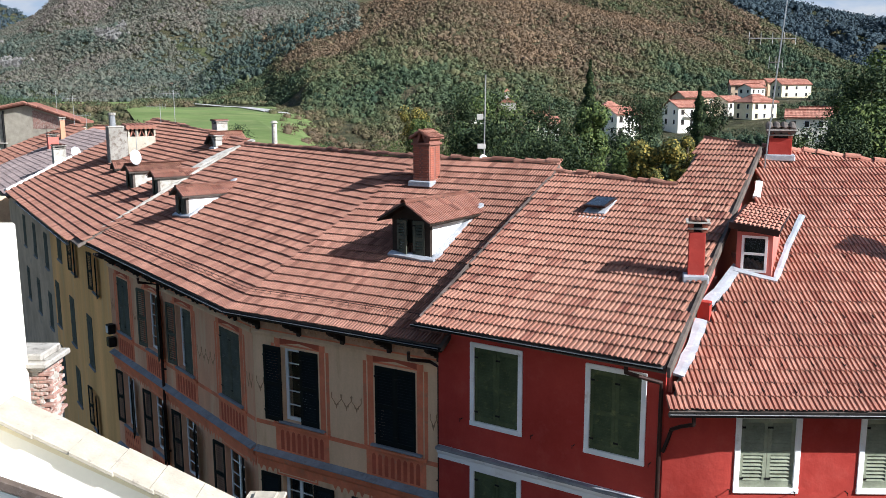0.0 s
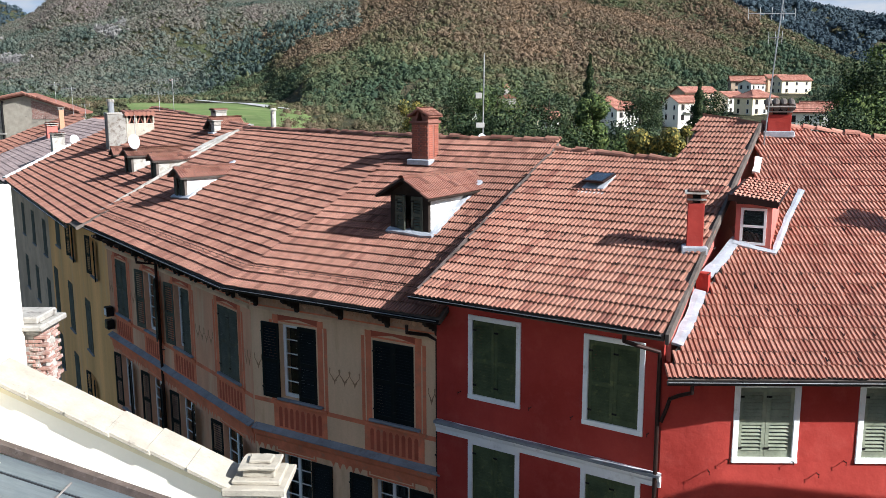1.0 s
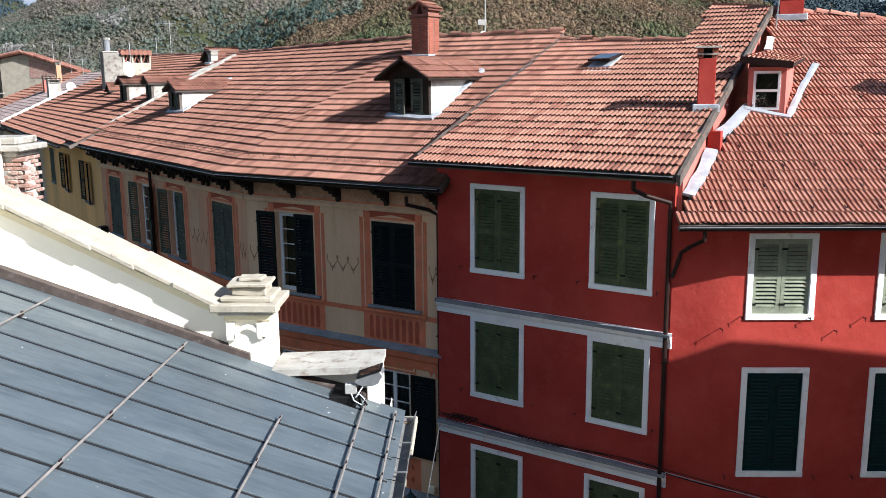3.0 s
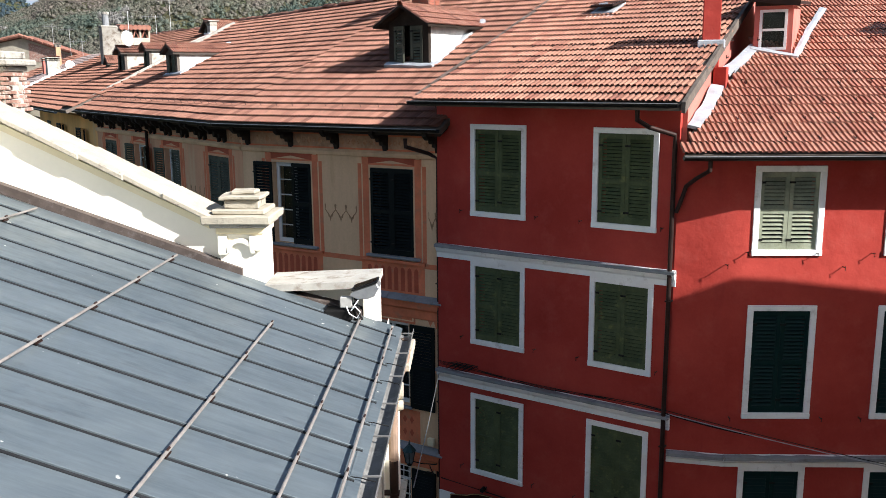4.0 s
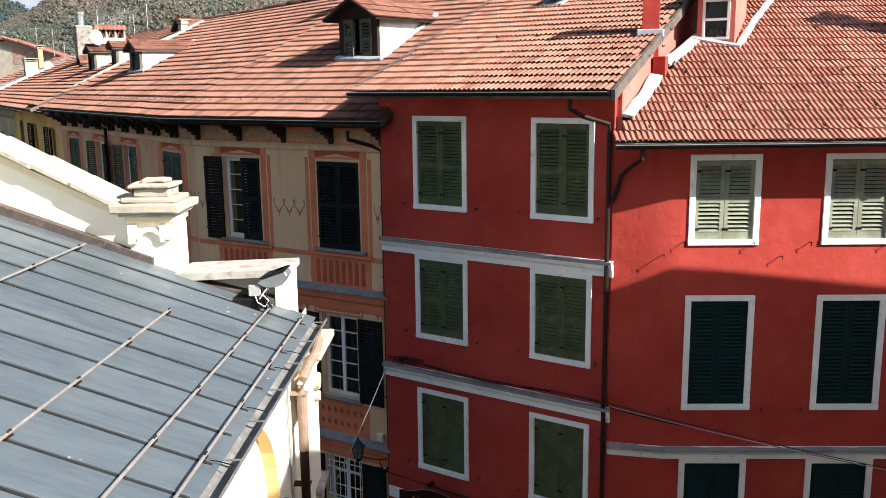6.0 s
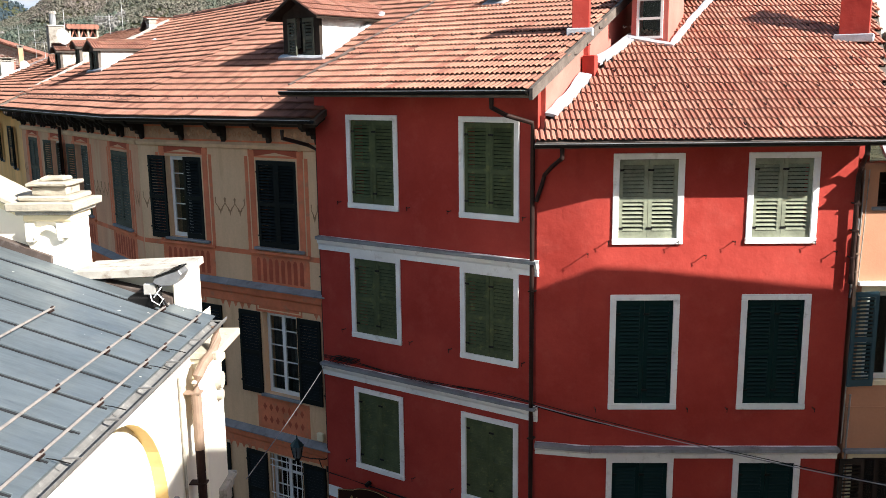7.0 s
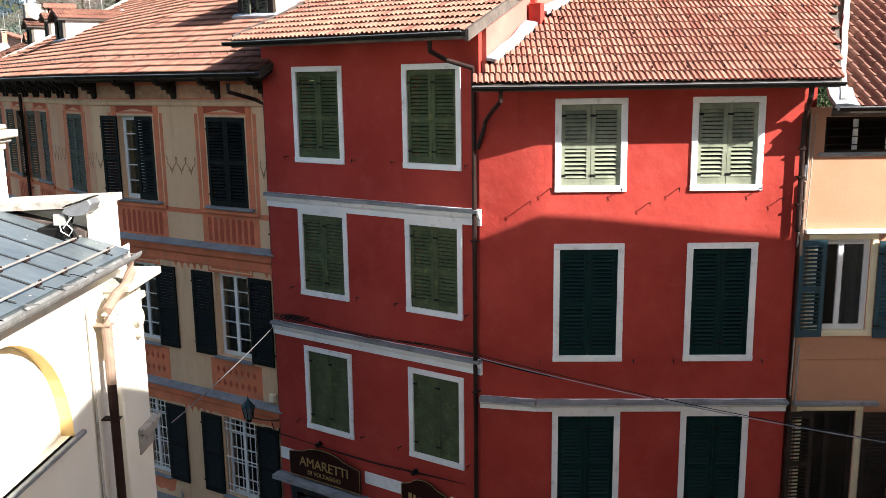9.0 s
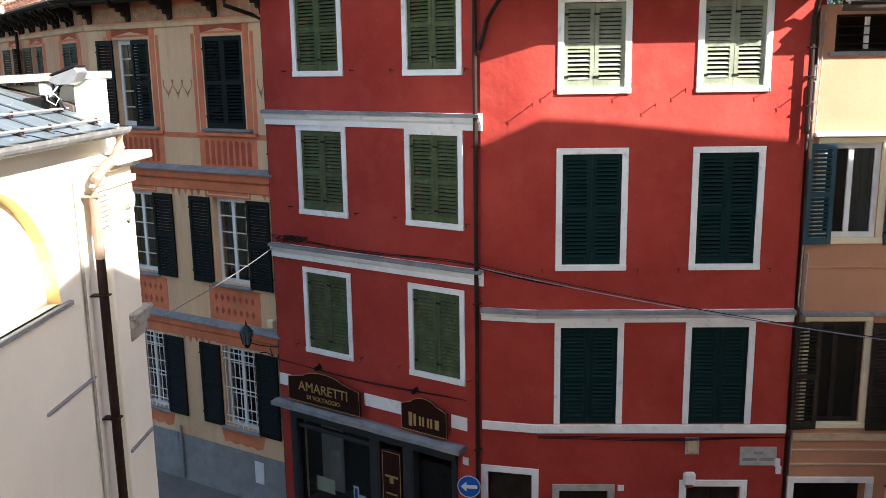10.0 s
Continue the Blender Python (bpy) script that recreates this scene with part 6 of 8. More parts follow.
for x0, x1, z0, z1 in C_HOLES:
    w = next_window(FC, "window in a peach-plastered facade")
    if z0 == 0.0:
        surround(w, x0, x1, z0, z1, 0.12, 0.03, False)
        continue
    if z1 < 11:
        surround(w, x0, x1, z0, z1, 0.1, 0.02, mat=cream_wall)
        casement(w, x0, x1, z0, z1, 0, 0.1, 2, half=True, curtains=z0 > 6, mat=white_frame if z0 > 6 else dark_wood)
        part("hood", pbox(x0 - 0.2, x1 + 0.35, -0.12, 0.0, z1 + 0.12, z1 + 0.2, 0.012), white_trim if z0 > 6 else grey_stone, w)
        mat = blue_green if z0 > 6 else dark_wood
        put_shutter(FC @ T(x0 + 0.22, -0.06, z0 - 0.1) @ pose(0, 0, 0, 0, 0, 186), 0.5, round(z1 - z0 + 0.1, 3), mat, "%s louvred shutter, standing open" % ("blue-grey" if z0 > 6 else "dark brown"), "open shutters")
        put_shutter(FC @ T(x1 + 0.1, -0.05, z0 - 0.12), 0.5, round(z1 - z0 + 0.1, 3), mat, "%s louvred shutter, standing open" % ("blue-grey" if z0 > 6 else "dark brown"), "open shutters")
    else:
        part("frame", frame_bm(x0, x1, z0, z1, 0.04, 0.06), dark_wood, w)
        for i in range(2):
            x = x0 + 0.55 + i * 0.6
            part("mullion", pbox(x, x + 0.08, 0.12, 0.16, z0, z1), white_frame, w)
        for z in (10.75, 10.9, 11.05):
            part("bar", ptube([(x0, 0.02, z), (x1, 0.02, z)], 0.012, 6), iron, w)
        part("sill", pbox(x0 - 0.1, x1 + 0.1, -0.05, 0.1, z0 - 0.07, z0 - 0.003, 0.01), grey_stone, w)
for z, h, out in ((6.72, 0.03, 0.02), (3.34, 0.14, 0.06), (3.12, 0.03, 0.03), (2.82, 0.04, 0.03)):
    ob = part("string_course", pbox(0.0, 6.0, -out, 0.002, z, z + h, 0.005), peach_wall if z > 6 else old_wall, house_c)
    ob.matrix_world = FC
for x, z0, z1, r in ((-0.05, 6.0, 11.3, 0.012), (0.03, 9.2, 11.3, 0.01), (0.0, 3.0, 7.0, 0.018), (-0.1, 8.9, 10.4, 0.02)):
    solid("wall_cable", ptube([(x, -0.02, z0), (x + 0.03, -0.03, (z0 + z1) / 2), (x + 0.06, -0.02, z1)], r, 6), pipe_metal if r > 0.015 else old_white, FC, "loose cable running down the wall edge", "cable", "wall cables")
tan_d = house("tan-plastered house with a dark downpipe at its edge")
wall_part(tan_d, frm((11.98, 16.2), (1, 0)), wall_mesh(0.0, 5.0, 0.0, 5.2, [], 0.24), tan_wall)
downpipe("dark downpipe at a house edge", [(11.92, 16.1, 5.0), (11.92, 16.08, 4.9), (11.92, 16.08, 0.1)], 0.06, brown_metal)
# gap between the houses
solid("wall_recess", pbox(9.85, 10.37, 17.1, 17.25, 0.0, 11.85), red_wall, Matrix(), "red wall closing the recess between two houses", "wall", kind="structure")
solid("wall_gap", pbox(9.85, 10.32, 16.72, 16.9, 0.0, 12.15), red_wall, Matrix(), "dark recess between red and peach house", "wall", kind="structure")


# ---- shop front ----
def text_mesh(body, size, extrude=0.006):
    cu = bpy.data.curves.new("lettering", "FONT")
    cu.body, cu.size, cu.extrude, cu.align_x = body, size, extrude, "CENTER"
    ob = bpy.data.objects.new("lettering", cu)
    scene.collection.objects.link(ob)
    bpy.context.view_layer.update()
    me = bpy.data.meshes.new_from_object(ob.evaluated_get(bpy.context.evaluated_depsgraph_get()))
    bpy.data.objects.remove(ob)
    bpy.data.curves.remove(cu)
    return me


shop = thing("shopfront", FA, "dark grey painted shop front with glazed display window", "shop front", kind="structure")
for x0, x1 in ((-0.62, -0.42), (1.7, 1.98), (2.6, 2.88), (3.84, 3.96)):
    p = part("post", pbox(x0, x1, -0.06, 0.2, 0.0, 2.9, 0.012), shop_grey, shop)
    part("post_panel", pbox(x0 + 0.04, x1 - 0.04, -0.075, -0.055, 0.35, 2.5, 0.008), shop_grey, p)
part("fascia", pbox(-0.62, 3.96, -0.08, 0.2, 2.66, 2.92, 0.012), shop_grey, shop)
part("cornice", ribbon([(-0.95, -0.14, 2.99), (4.18, -0.14, 2.99)], 0.34, 0.07, 0.012, 6), grey_stone, shop, "worn slate cornice over the shop front")
part("stall_riser", pbox(-0.42, 1.7, 0.0, 0.14, 0.0, 0.55, 0.01), shop_grey, shop)
part("transom", pbox(-0.42, 1.7, 0.0, 0.1, 2.42, 2.52, 0.008), shop_grey, shop)
g = part("pane", pbox(-0.42, 1.7, 0.05, 0.058, 0.55, 2.66), glass, shop)
g.visible_shadow = False
part("door_leaf", pbox(2.88, 3.84, 0.12, 0.17, 0.02, 2.4, 0.01), iron, shop, "dark glazed shop door")
part("back_board", pbox(-0.42, 1.7, 0.9, 0.95, 0.55, 2.66), hollow_shade, shop)
part("sill_board", pbox(-0.42, 1.7, 0.1, 0.9, 0.5, 0.56), grey_wood, shop)
part("side_board", pbox(-0.42, 0.25, 0.75, 0.78, 0.6, 2.5), marble, shop)
bn = thing("banner_sign", FA, "dark brown shop banner panel with gold edging", "sign")
part("board", pbox(2.02, 2.56, -0.05, 0.02, 0.5, 2.5, 0.008), sign_brown, bn)
part("edging", frame_bm(2.05, 2.53, 0.55, 2.46, 0.012, -0.056), gold, bn)
for z, w, h in ((1.9, 0.34, 0.05), (1.82, 0.1, 0.16), (1.5, 0.3, 0.035), (1.36, 0.26, 0.035)):
    part("writing_bar", pbox(2.29 - w / 2, 2.29 + w / 2, -0.057, -0.049, z - h / 2, z + h / 2), gold, bn)
rnd = random.Random(3)
for i, (x, z, w, h, mat) in enumerate(((0.05, 0.95, 0.55, 0.36, paper), (0.95, 0.9, 0.16, 0.5, white_plastic), (1.12, 0.8, 0.2, 0.3, white_plastic), (0.35, 1.75, 0.3, 0.32, grey_stone))):
    c = thing("display_card", FA @ T(x, 0.32 + 0.02 * i, z), "printed card standing in the shop window", "card", "window display")
    part("card", pbox(-w / 2, w / 2, 0, 0.012, -h / 2, h / 2, 0.003), mat, c)
    part("print", pbox(-w / 2 + 0.04, w / 2 - 0.04, -0.004, 0.002, -h / 2 + 0.05, h / 2 - 0.05), mat if i != 1 else blue_sign, c)
for i in range(9):
    bm = bmesh.new()
    bmesh.ops.create_icosphere(bm, subdivisions=2, radius=0.07 + 0.03 * rnd.random())
    for q in bm.verts:
        q.co += Vector((1, 1, 1)) * 0.02 * noise.noise(q.co * 20 + Vector((i, 0, 0)))
    bmesh.ops.scale(bm, verts=bm.verts[:], vec=(1.2, 1, 0.8))
    solid("sweet_packet", bm, (white_plastic, paper, sign_brown)[i % 3], FA @ T(0.3 + i * 0.12, 0.25 + 0.12 * (i % 3), 0.63), "wrapped packet lying in the shop window", "packet", "window display")


def sign_board(label, x0, x1, z0, z1, zt):
    th = thing("shop_sign", FA @ T((x0 + x1) / 2, -0.14, 0), label, "sign")
    w = (x1 - x0) / 2
    pts2 = [(-w, z0), (w, z0), (w, z1)] + [(w * 0.62 * math.cos(q) if 0.3 < q < 2.84 else w * 0.8 * math.cos(q), z1 + (zt - z1) * math.sin(q)) for q in [math.pi * i / 14 for i in range(1, 14)]] + [(-w, z1)]
    bm = bmesh.new()
    prism(bm, pts2, -0.02, 0.02)
    part("board", bm, sign_brown, th)
    part("edging", ptube([(p[0] * 0.985, -0.024, p[1]) for p in pts2 + pts2[:1]], 0.007, 5), gold, th, "thin gold edging")
    for x in (-w * 0.7, w * 0.7):
        part("bracket", ptube([(x, 0.02, z1 - 0.1), (x, 0.14, z1 - 0.1)], 0.012, 6), iron, th)
    return th


s1 = sign_board("dark brown shop sign with gold lettering", -0.52, 1.57, 3.14, 3.68, 3.9)
for body, size, z in (("AMARETTI", 0.31, 3.42), ("DI VOLTAGGIO", 0.14, 3.24)):
    me = text_mesh(body, size)
    me.materials.clear()
    me.materials.append(gold)
    ob = new("lettering", me)
    ob.parent = s1
    ob.matrix_basis = T(0, -0.026, z) @ pose(0, 0, 0, 90)
s2 = sign_board("dark brown arched shop sign with gold emblem", 2.68, 3.81, 3.16, 3.7, 3.9)
for x, w, h in ((-0.33, 0.09, 0.3), (-0.22, 0.06, 0.26), (-0.09, 0.05, 0.2), (-0.01, 0.05, 0.2), (0.11, 0.05, 0.2), (0.19, 0.05, 0.2), (0.33, 0.1, 0.2)):
    part("writing_bar", pbox(x - w / 2, x + w / 2, -0.028, -0.02, 3.4 - h / 2, 3.4 + h / 2, 0.003), gold, s2)
for x in (0.35, 3.0):
    sp = thing("sign_lamp", FA @ T(x, 0, 4.0), "small black spot lamp on a thin arm", "lamp", "sign lamps")
    part("arm", ptube([(0, 0, 0.02), (0.2, -0.28, 0.2), (0.22, -0.3, 0.05)], 0.01, 6), iron, sp)
    part("head", ptube([(-0.02, -0.02, 0.0), (-0.02, -0.14, -0.02)], 0.055, 10), iron, sp)

# ---- signs and fittings on the red fronts ----
rs = thing("road_sign", T(3.92, 16.09, 2.53) @ pose(0, 0, 0, 0, 0, -8), "round blue road sign with a white arrow", "road sign")
bm = bmesh.new()
bmesh.ops.create_cone(bm, cap_ends=True, segments=36, radius1=0.225, radius2=0.225, depth=0.02, matrix=Matrix.Rotation(radians(90), 4, "X"))
part("disc", bm, blue_sign, rs)
bm = bmesh.new()
prism(bm, [(-0.16, 0.0), (-0.05, 0.1), (-0.05, 0.035), (0.16, 0.035), (0.16, -0.035), (-0.05, -0.035), (-0.05, -0.1)], -0.016, -0.01)
part("arrow", bm, white_plastic, rs, "white arrow")
bm = bmesh.new()
for i in range(36):
    q0, q1 = 2 * math.pi * i / 36, 2 * math.pi * (i + 1) / 36
    prism(bm, [(0.212 * math.cos(q0), 0.212 * math.sin(q0)), (0.212 * math.cos(q1), 0.212 * math.sin(q1)), (0.225 * math.cos(q1), 0.225 * math.sin(q1)), (0.225 * math.cos(q0), 0.225 * math.sin(q0))], -0.015, -0.009)
part("rim", bm, white_plastic, rs)
part("post", ptube([(0, 0.05, 0.2), (0, 0.05, -2.5)], 0.03, 8), pipe_metal, rs)
pl = thing("street_plaque", FB @ T(3.93, -0.012, 3.03), "grey marble street plaque with worn lettering", "plaque")
part("slab", pbox(-0.35, 0.35, -0.012, 0.012, -0.19, 0.19, 0.004), marble, pl)
for x0, x1, z in ((-0.09, 0.09, 0.07), (-0.3, -0.02, -0.06), (0.02, 0.3, -0.06)):
    part("writing_bar", pbox(x0, x1, -0.015, -0.011, z - 0.03, z + 0.03), grey_stone, pl)
solid("house_number_plate", pbox(-0.07, 0.07, -0.012, 0.01, -0.08, 0.08, 0.004), white_plastic, FA @ T(4.16, -0.01, 2.72), "small white enamel plate by the shop", "plate", "wall plates")
solid("house_number_plate", pbox(-0.06, 0.06, -0.012, 0.01, -0.06, 0.06, 0.004), white_plastic, FB @ T(1.32, -0.01, 2.36), "small white enamel plate by a door", "plate", "wall plates")
wp = thing("relief_plaque", FB @ T(2.66, -0.01, 3.25), "square tan stone relief plaque", "plaque")
part("frame", frame_bm(-0.13, 0.13, -0.17, 0.17, 0.03, -0.03), marble, wp)
part("relief", pbox(-0.1, 0.1, -0.02, 0.005, -0.14, 0.14, 0.02), old_wall, wp)
al = thing("alarm_box", FB @ T(2.62, -0.06, 2.58), "white rounded alarm siren box with a red base", "alarm box")
part("cover", pbox(-0.115, 0.115, -0.07, 0.05, -0.12, 0.14, 0.035), white_plastic, al)
part("lamp_base", pbox(-0.07, 0.07, -0.05, 0.03, -0.17, -0.115, 0.01), red_wall, al)
for x, z in ((4.3, 2.9), (4.33, 2.75)):
    solid("meter_box", pbox(-0.05, 0.05, -0.05, 0.01, -0.08, 0.08, 0.01), white_plastic, FB @ T(x, 0, z), "small white bell box", "box", "bell boxes")
hook = mesh_of(ptube([(0, 0.02, 0), (0, -0.1, 0.0), (0.0, -0.13, 0.03), (0.0, -0.12, -0.05)], 0.009, 6), "shutter_hook", iron)
spots = [(FB, x, z) for x, z in ((-0.08, 10.02), (-0.45, 9.78), (1.2, 10.0), (1.72, 9.74), (2.24, 10.0), (3.7, 9.99), (4.1, 9.8), (-0.25, 6.75), (1.5, 6.75), (2.25, 6.75), (3.9, 6.75))]
spots += [(FA, x, z) for x in (-0.25, 1.6, 2.6, 4.3) for z in (10.42, 7.55, 4.45)]
for f, x, z in spots:
    ob = new("shutter_hook", hook)
    ob.matrix_world = f @ T(x, 0, z)
    tagged(ob, "small dark iron shutter stay on the wall", "hook", "shutter hooks")

# ---- street lamp, boxes and cables ----
lp = thing("wall_lantern", FO @ T(5.62, 0, 4.15), "old wall lantern with a verdigris hood on a scrolled bracket", "street lamp")
part("bracket", ptube([(0.25, 0, 0.05), (0.25, -0.1, 0.05), (0.0, -0.35, 0.12), (-0.15, -0.5, 0.2), (-0.2, -0.55, 0.32)], 0.014, 6), iron, lp)
part("scroll", ptube([(0.25 - 0.17 * math.cos(q * 0.5) * (1 - q / 14), -0.1 - 0.25 * (1 - math.cos(q * 0.3)), 0.0 - 0.17 * math.sin(q * 0.5) * (1 - q / 14)) for q in range(14)], 0.012, 6), iron, lp)
part("wall_plate", pbox(0.22, 0.28, -0.03, 0.01, -0.3, 0.3, 0.008), iron, lp)
bm = bmesh.new()
bmesh.ops.create_cone(bm, cap_ends=True, segments=6, radius1=0.17, radius2=0.05, depth=0.14, matrix=T(-0.2, -0.55, 0.55))
part("hood", bm, copper_green, lp, "verdigris copper hood")
bm = bmesh.new()
bmesh.ops.create_cone(bm, cap_ends=True, segments=6, radius1=0.09, radius2=0.15, depth=0.3, matrix=T(-0.2, -0.55, 0.33))
part("globe", bm, lantern_glass, lp, "dull glass body")
for k in range(6):
    q = k * math.pi / 3
    part("bar", ptube([(-0.2 + 0.092 * math.cos(q), -0.55 + 0.092 * math.sin(q), 0.18), (-0.2 + 0.153 * math.cos(q), -0.55 + 0.153 * math.sin(q), 0.48)], 0.011, 5), iron, lp)
part("base", ptube([(-0.2, -0.55, 0.1), (-0.2, -0.55, 0.19)], 0.05, 8, 1.8), iron, lp)
part("finial", ptube([(-0.2, -0.55, 0.62), (-0.2, -0.55, 0.74)], 0.03, 8, 0.3), copper_green, lp)
solid("wall_light", pbox(-0.09, 0.09, -0.1, 0.0, -0.1, 0.1, 0.02), cream_wall, FO @ T(5.72, 0, 4.72), "small cream box lamp on the painted wall", "lamp")
sp = thing("wall_floodlight", FL @ T(1.55, -0.1, 9.0), "pair of black floodlights with a bright lens", "floodlight")
for k, z in enumerate((0.15, -0.35)):
    h = part("housing", pbox(-0.16, 0.16, -0.22, 0.05, z - 0.18, z + 0.18, 0.02), iron, sp)
    part("lens", pbox(-0.12, 0.12, -0.232, -0.222, z - 0.13, z + 0.13), white_plastic if k == 0 else glass, h)


def cable(label, a, c, sag, r, mat=iron, n=14, twist=0.0):
    a, c = Vector(a), Vector(c)
    pts2 = []
    for i in range(n + 1):
        t = i / n
        p = a.lerp(c, t) - Vector((0, 0, sag * 4 * t * (1 - t)))
        p += Vector((0, twist * math.sin(9 * t), twist * math.cos(7 * t)))
        pts2.append(p)
    return solid("cable", ptube(pts2, r, 6), mat, Matrix(), label, "cable", "overhead cables")


e = FA @ Vector((4.55, -0.16, 6.78))
cable("pale overhead cable crossing the street", e, (12.6, 13.6, 5.95), 0.14, 0.011, pipe_metal)
cable("pale overhead cable crossing the street", e + Vector((0, 0, 0.06)), (12.6, 13.6, 5.96), 0.14, 0.008, iron)
cable("thick cable wound round the span", e, e + Vector((1.6, -0.45, -0.27)), 0.03, 0.018, iron)
cable("thin overhead wire from red house to church", FA @ Vector((-0.85, -0.1, 6.58)), (-0.62, 13.05, 6.86), 0.05, 0.009, pipe_metal)
for k in range(4):
    cable("dark wire bundle lying on a string course", FA @ Vector((-0.8, -0.1 - 0.02 * k, 6.8 + 0.02 * k)), FA @ Vector((4.5, -0.12, 6.78)), -0.02 + 0.03 * (k % 2), 0.007, iron, 24, 0.012 + 0.012 * k)
for k in range(3):
    cable("dark wire bundle under the white band", FB @ Vector((-0.3, -0.06, 3.45 - 0.02 * k)), FB @ Vector((4.5, -0.06, 3.42)), 0.015 * k, 0.008, iron, 18, 0.012)
    cable("dark wire bundle above the shop signs", FA @ Vector((-0.85, -0.06, 3.95 + 0.01 * k)), FA @ Vector((4.2, -0.06, 4.02)), 0.03 + 0.02 * k, 0.006, iron, 18, 0.012)
bm = bmesh.new()
rnd = random.Random(8)
for k in range(5):
    c0 = FA @ Vector((-0.5 + 0.12 * k, -0.12, 6.84))
    tube(bm, [c0 + Vector((0.16 * math.cos(q) + 0.05 * rnd.random(), 0.05 * math.sin(q), 0.07 * math.sin(q * 1.3))) for q in range(9)], 0.01, 5)
solid("cable_coil", bm, iron, Matrix(), "tangle of dark wires on the string course", "cable")
downpipe("white service pipe on the painted house", [(2.35, -0.06, 1.55), (2.4, -0.06, 1.5), (2.4, -0.06, 0.1)], 0.03, pipe_metal, FO)
solid("meter_cabinet", pbox(1.95, 2.25, -0.04, 0.02, 0.75, 1.3, 0.01), grey_stone, FO, "grey wall cabinet on the plinth", "cabinet", "wall cabinets")
solid("meter_cabinet", pbox(4.9, 5.2, -0.04, 0.02, 0.55, 1.12, 0.01), white_plastic, FO, "pale wall cabinet on the plinth", "cabinet", "wall cabinets")

# ---- aerials ----
def aerial(label, x, y, z0, z1, bars=(), dish=None, r=0.022, lean=0.0):
    th = thing("aerial", T(x, y, z0), label, "aerial", "roof aerials")
    h = z1 - z0
    part("mast", ptube([(0, 0, -0.4), (lean * 0.5, 0, h / 2), (lean, 0, h)], r, 6), pipe_metal, th)
    for zf, ln, ang, els in bars:
        z = h * zf
        c, s = math.cos(radians(ang)), math.sin(radians(ang))
        b2 = part("boom", ptube([(lean * zf - ln * 0.7 * c, -ln * 0.7 * s, z), (lean * zf + ln * 0.3 * c, ln * 0.3 * s, z)], 0.012, 5), pipe_metal, th)
        for i in range(els):
            q = -0.7 + i / max(1, els - 1)
            part("element", ptube([(lean * zf + ln * q * c, ln * q * s, z - 0.16), (lean * zf + ln * q * c, ln * q * s, z + 0.16)], 0.006, 4), pipe_metal, b2)
    if dish:
        bm = bmesh.new()
        bmesh.ops.create_uvsphere(bm, u_segments=16, v_segments=10, radius=0.5)
        bmesh.ops.bisect_plane(bm, geom=bm.verts[:] + bm.edges[:] + bm.faces[:], plane_co=(0, 0, 0.36), plane_no=(0, 0, -1), clear_outer=True)
        bmesh.ops.translate(bm, verts=bm.verts[:], vec=(0, 0, -0.5))
        ob = part("dish", bm, white_plastic, th, "white satellite dish")
        ob.matrix_basis = T(dish[0], dish[1], dish[2]) @ pose(0, 0, 0, 0, 0, 52) @ pose(0, 0, 0, dish[3], dish[4], 0)
    return th


aerial("tall aerial mast with yagi aerials beside a chimney", 8.32, 23.9, 16.0, 20.4, ((0.74, 1.3, 8, 5), (0.6, 0.45, -60, 3)), None, 0.018, 0.35)
pa = aerial("slim aerial mast with a small dish and panels", 0.75, 27.4, 14.9, 18.4, (), (0.15, -0.15, 0.75, 75, 30), 0.02, 0.05)
part("panel", pbox(-0.2, 0.06, -0.08, -0.05, 1.22, 1.38, 0.01), marble, pa)
part("panel", pbox(-0.22, -0.02, -0.08, -0.05, 2.12, 2.3, 0.01), marble, pa)

# ---- houses along the street to the left ----
FY = frm((-27.2, 52.6), (14.0, -20.9))
LY = 25.15
house_y = house("ochre-plastered house with green shutters")
holes = [(u - 0.55, u + 0.55, z0, z1) for us, z0, z1 in (((13.8, 17.6, 22.3), 9.85, 11.45), ((12.2, 16.2, 20.3), 6.2, 8.5), ((12.2, 16.4, 20.3), 3.3, 5.1), ((1.2, 5.3, 9.4), 8.7, 10.6), ((1.2, 5.3, 9.4), 5.4, 7.4)) for u in us]
wall_part(house_y, FY, wall_mesh(11.0, LY, 0.0, 11.9, holes, 0.4), yellow_wall)
wall_part(house_y, FY, wall_mesh(-6.0, 11.0, 0.0, 11.4, [h for h in holes if h[1] < 11], 0.4), old_wall)
for x0, x1, z0, z1 in holes:
    w = next_window(FY, "window with green louvred shutters")
    part("inside", pbox(x0, x1, 0.3, 0.36, z0, z1), hollow_shade, w)
    part("sill", pbox(x0 - 0.08, x1 + 0.08, -0.07, 0.1, z0 - 0.07, z0 - 0.003), grey_stone, w)
    hh = round(z1 - z0 - 0.02, 3)
    if z0 < 9 and (x0 + z0) % 0.7 < 0.5 or x0 < 13.5 and z0 > 9:
        for i in range(2):
            put_shutter(FY @ T(x0 + i * 0.551, 0.02, z0), 0.545, hh, grey_green, "grey-green louvred shutter, closed", "street shutters")
    else:
        put_shutter(FY @ T(x0 - 0.03, -0.02, z0) @ pose(0, 0, 0, 0, 0, 189), 0.545, hh, black_green, "blackish louvred shutter, folded back on the wall", "street shutters")
        put_shutter(FY @ T(x1 - 0.02, -0.05, z0) @ pose(0, 0, 0, 0, 0, -12), 0.545, hh, black_green, "blackish louvred shutter, folded back on the wall", "street shutters")
RY = rfrm((-28.0, 52.0, 12.15), (14.0, -20.9), 0.42)
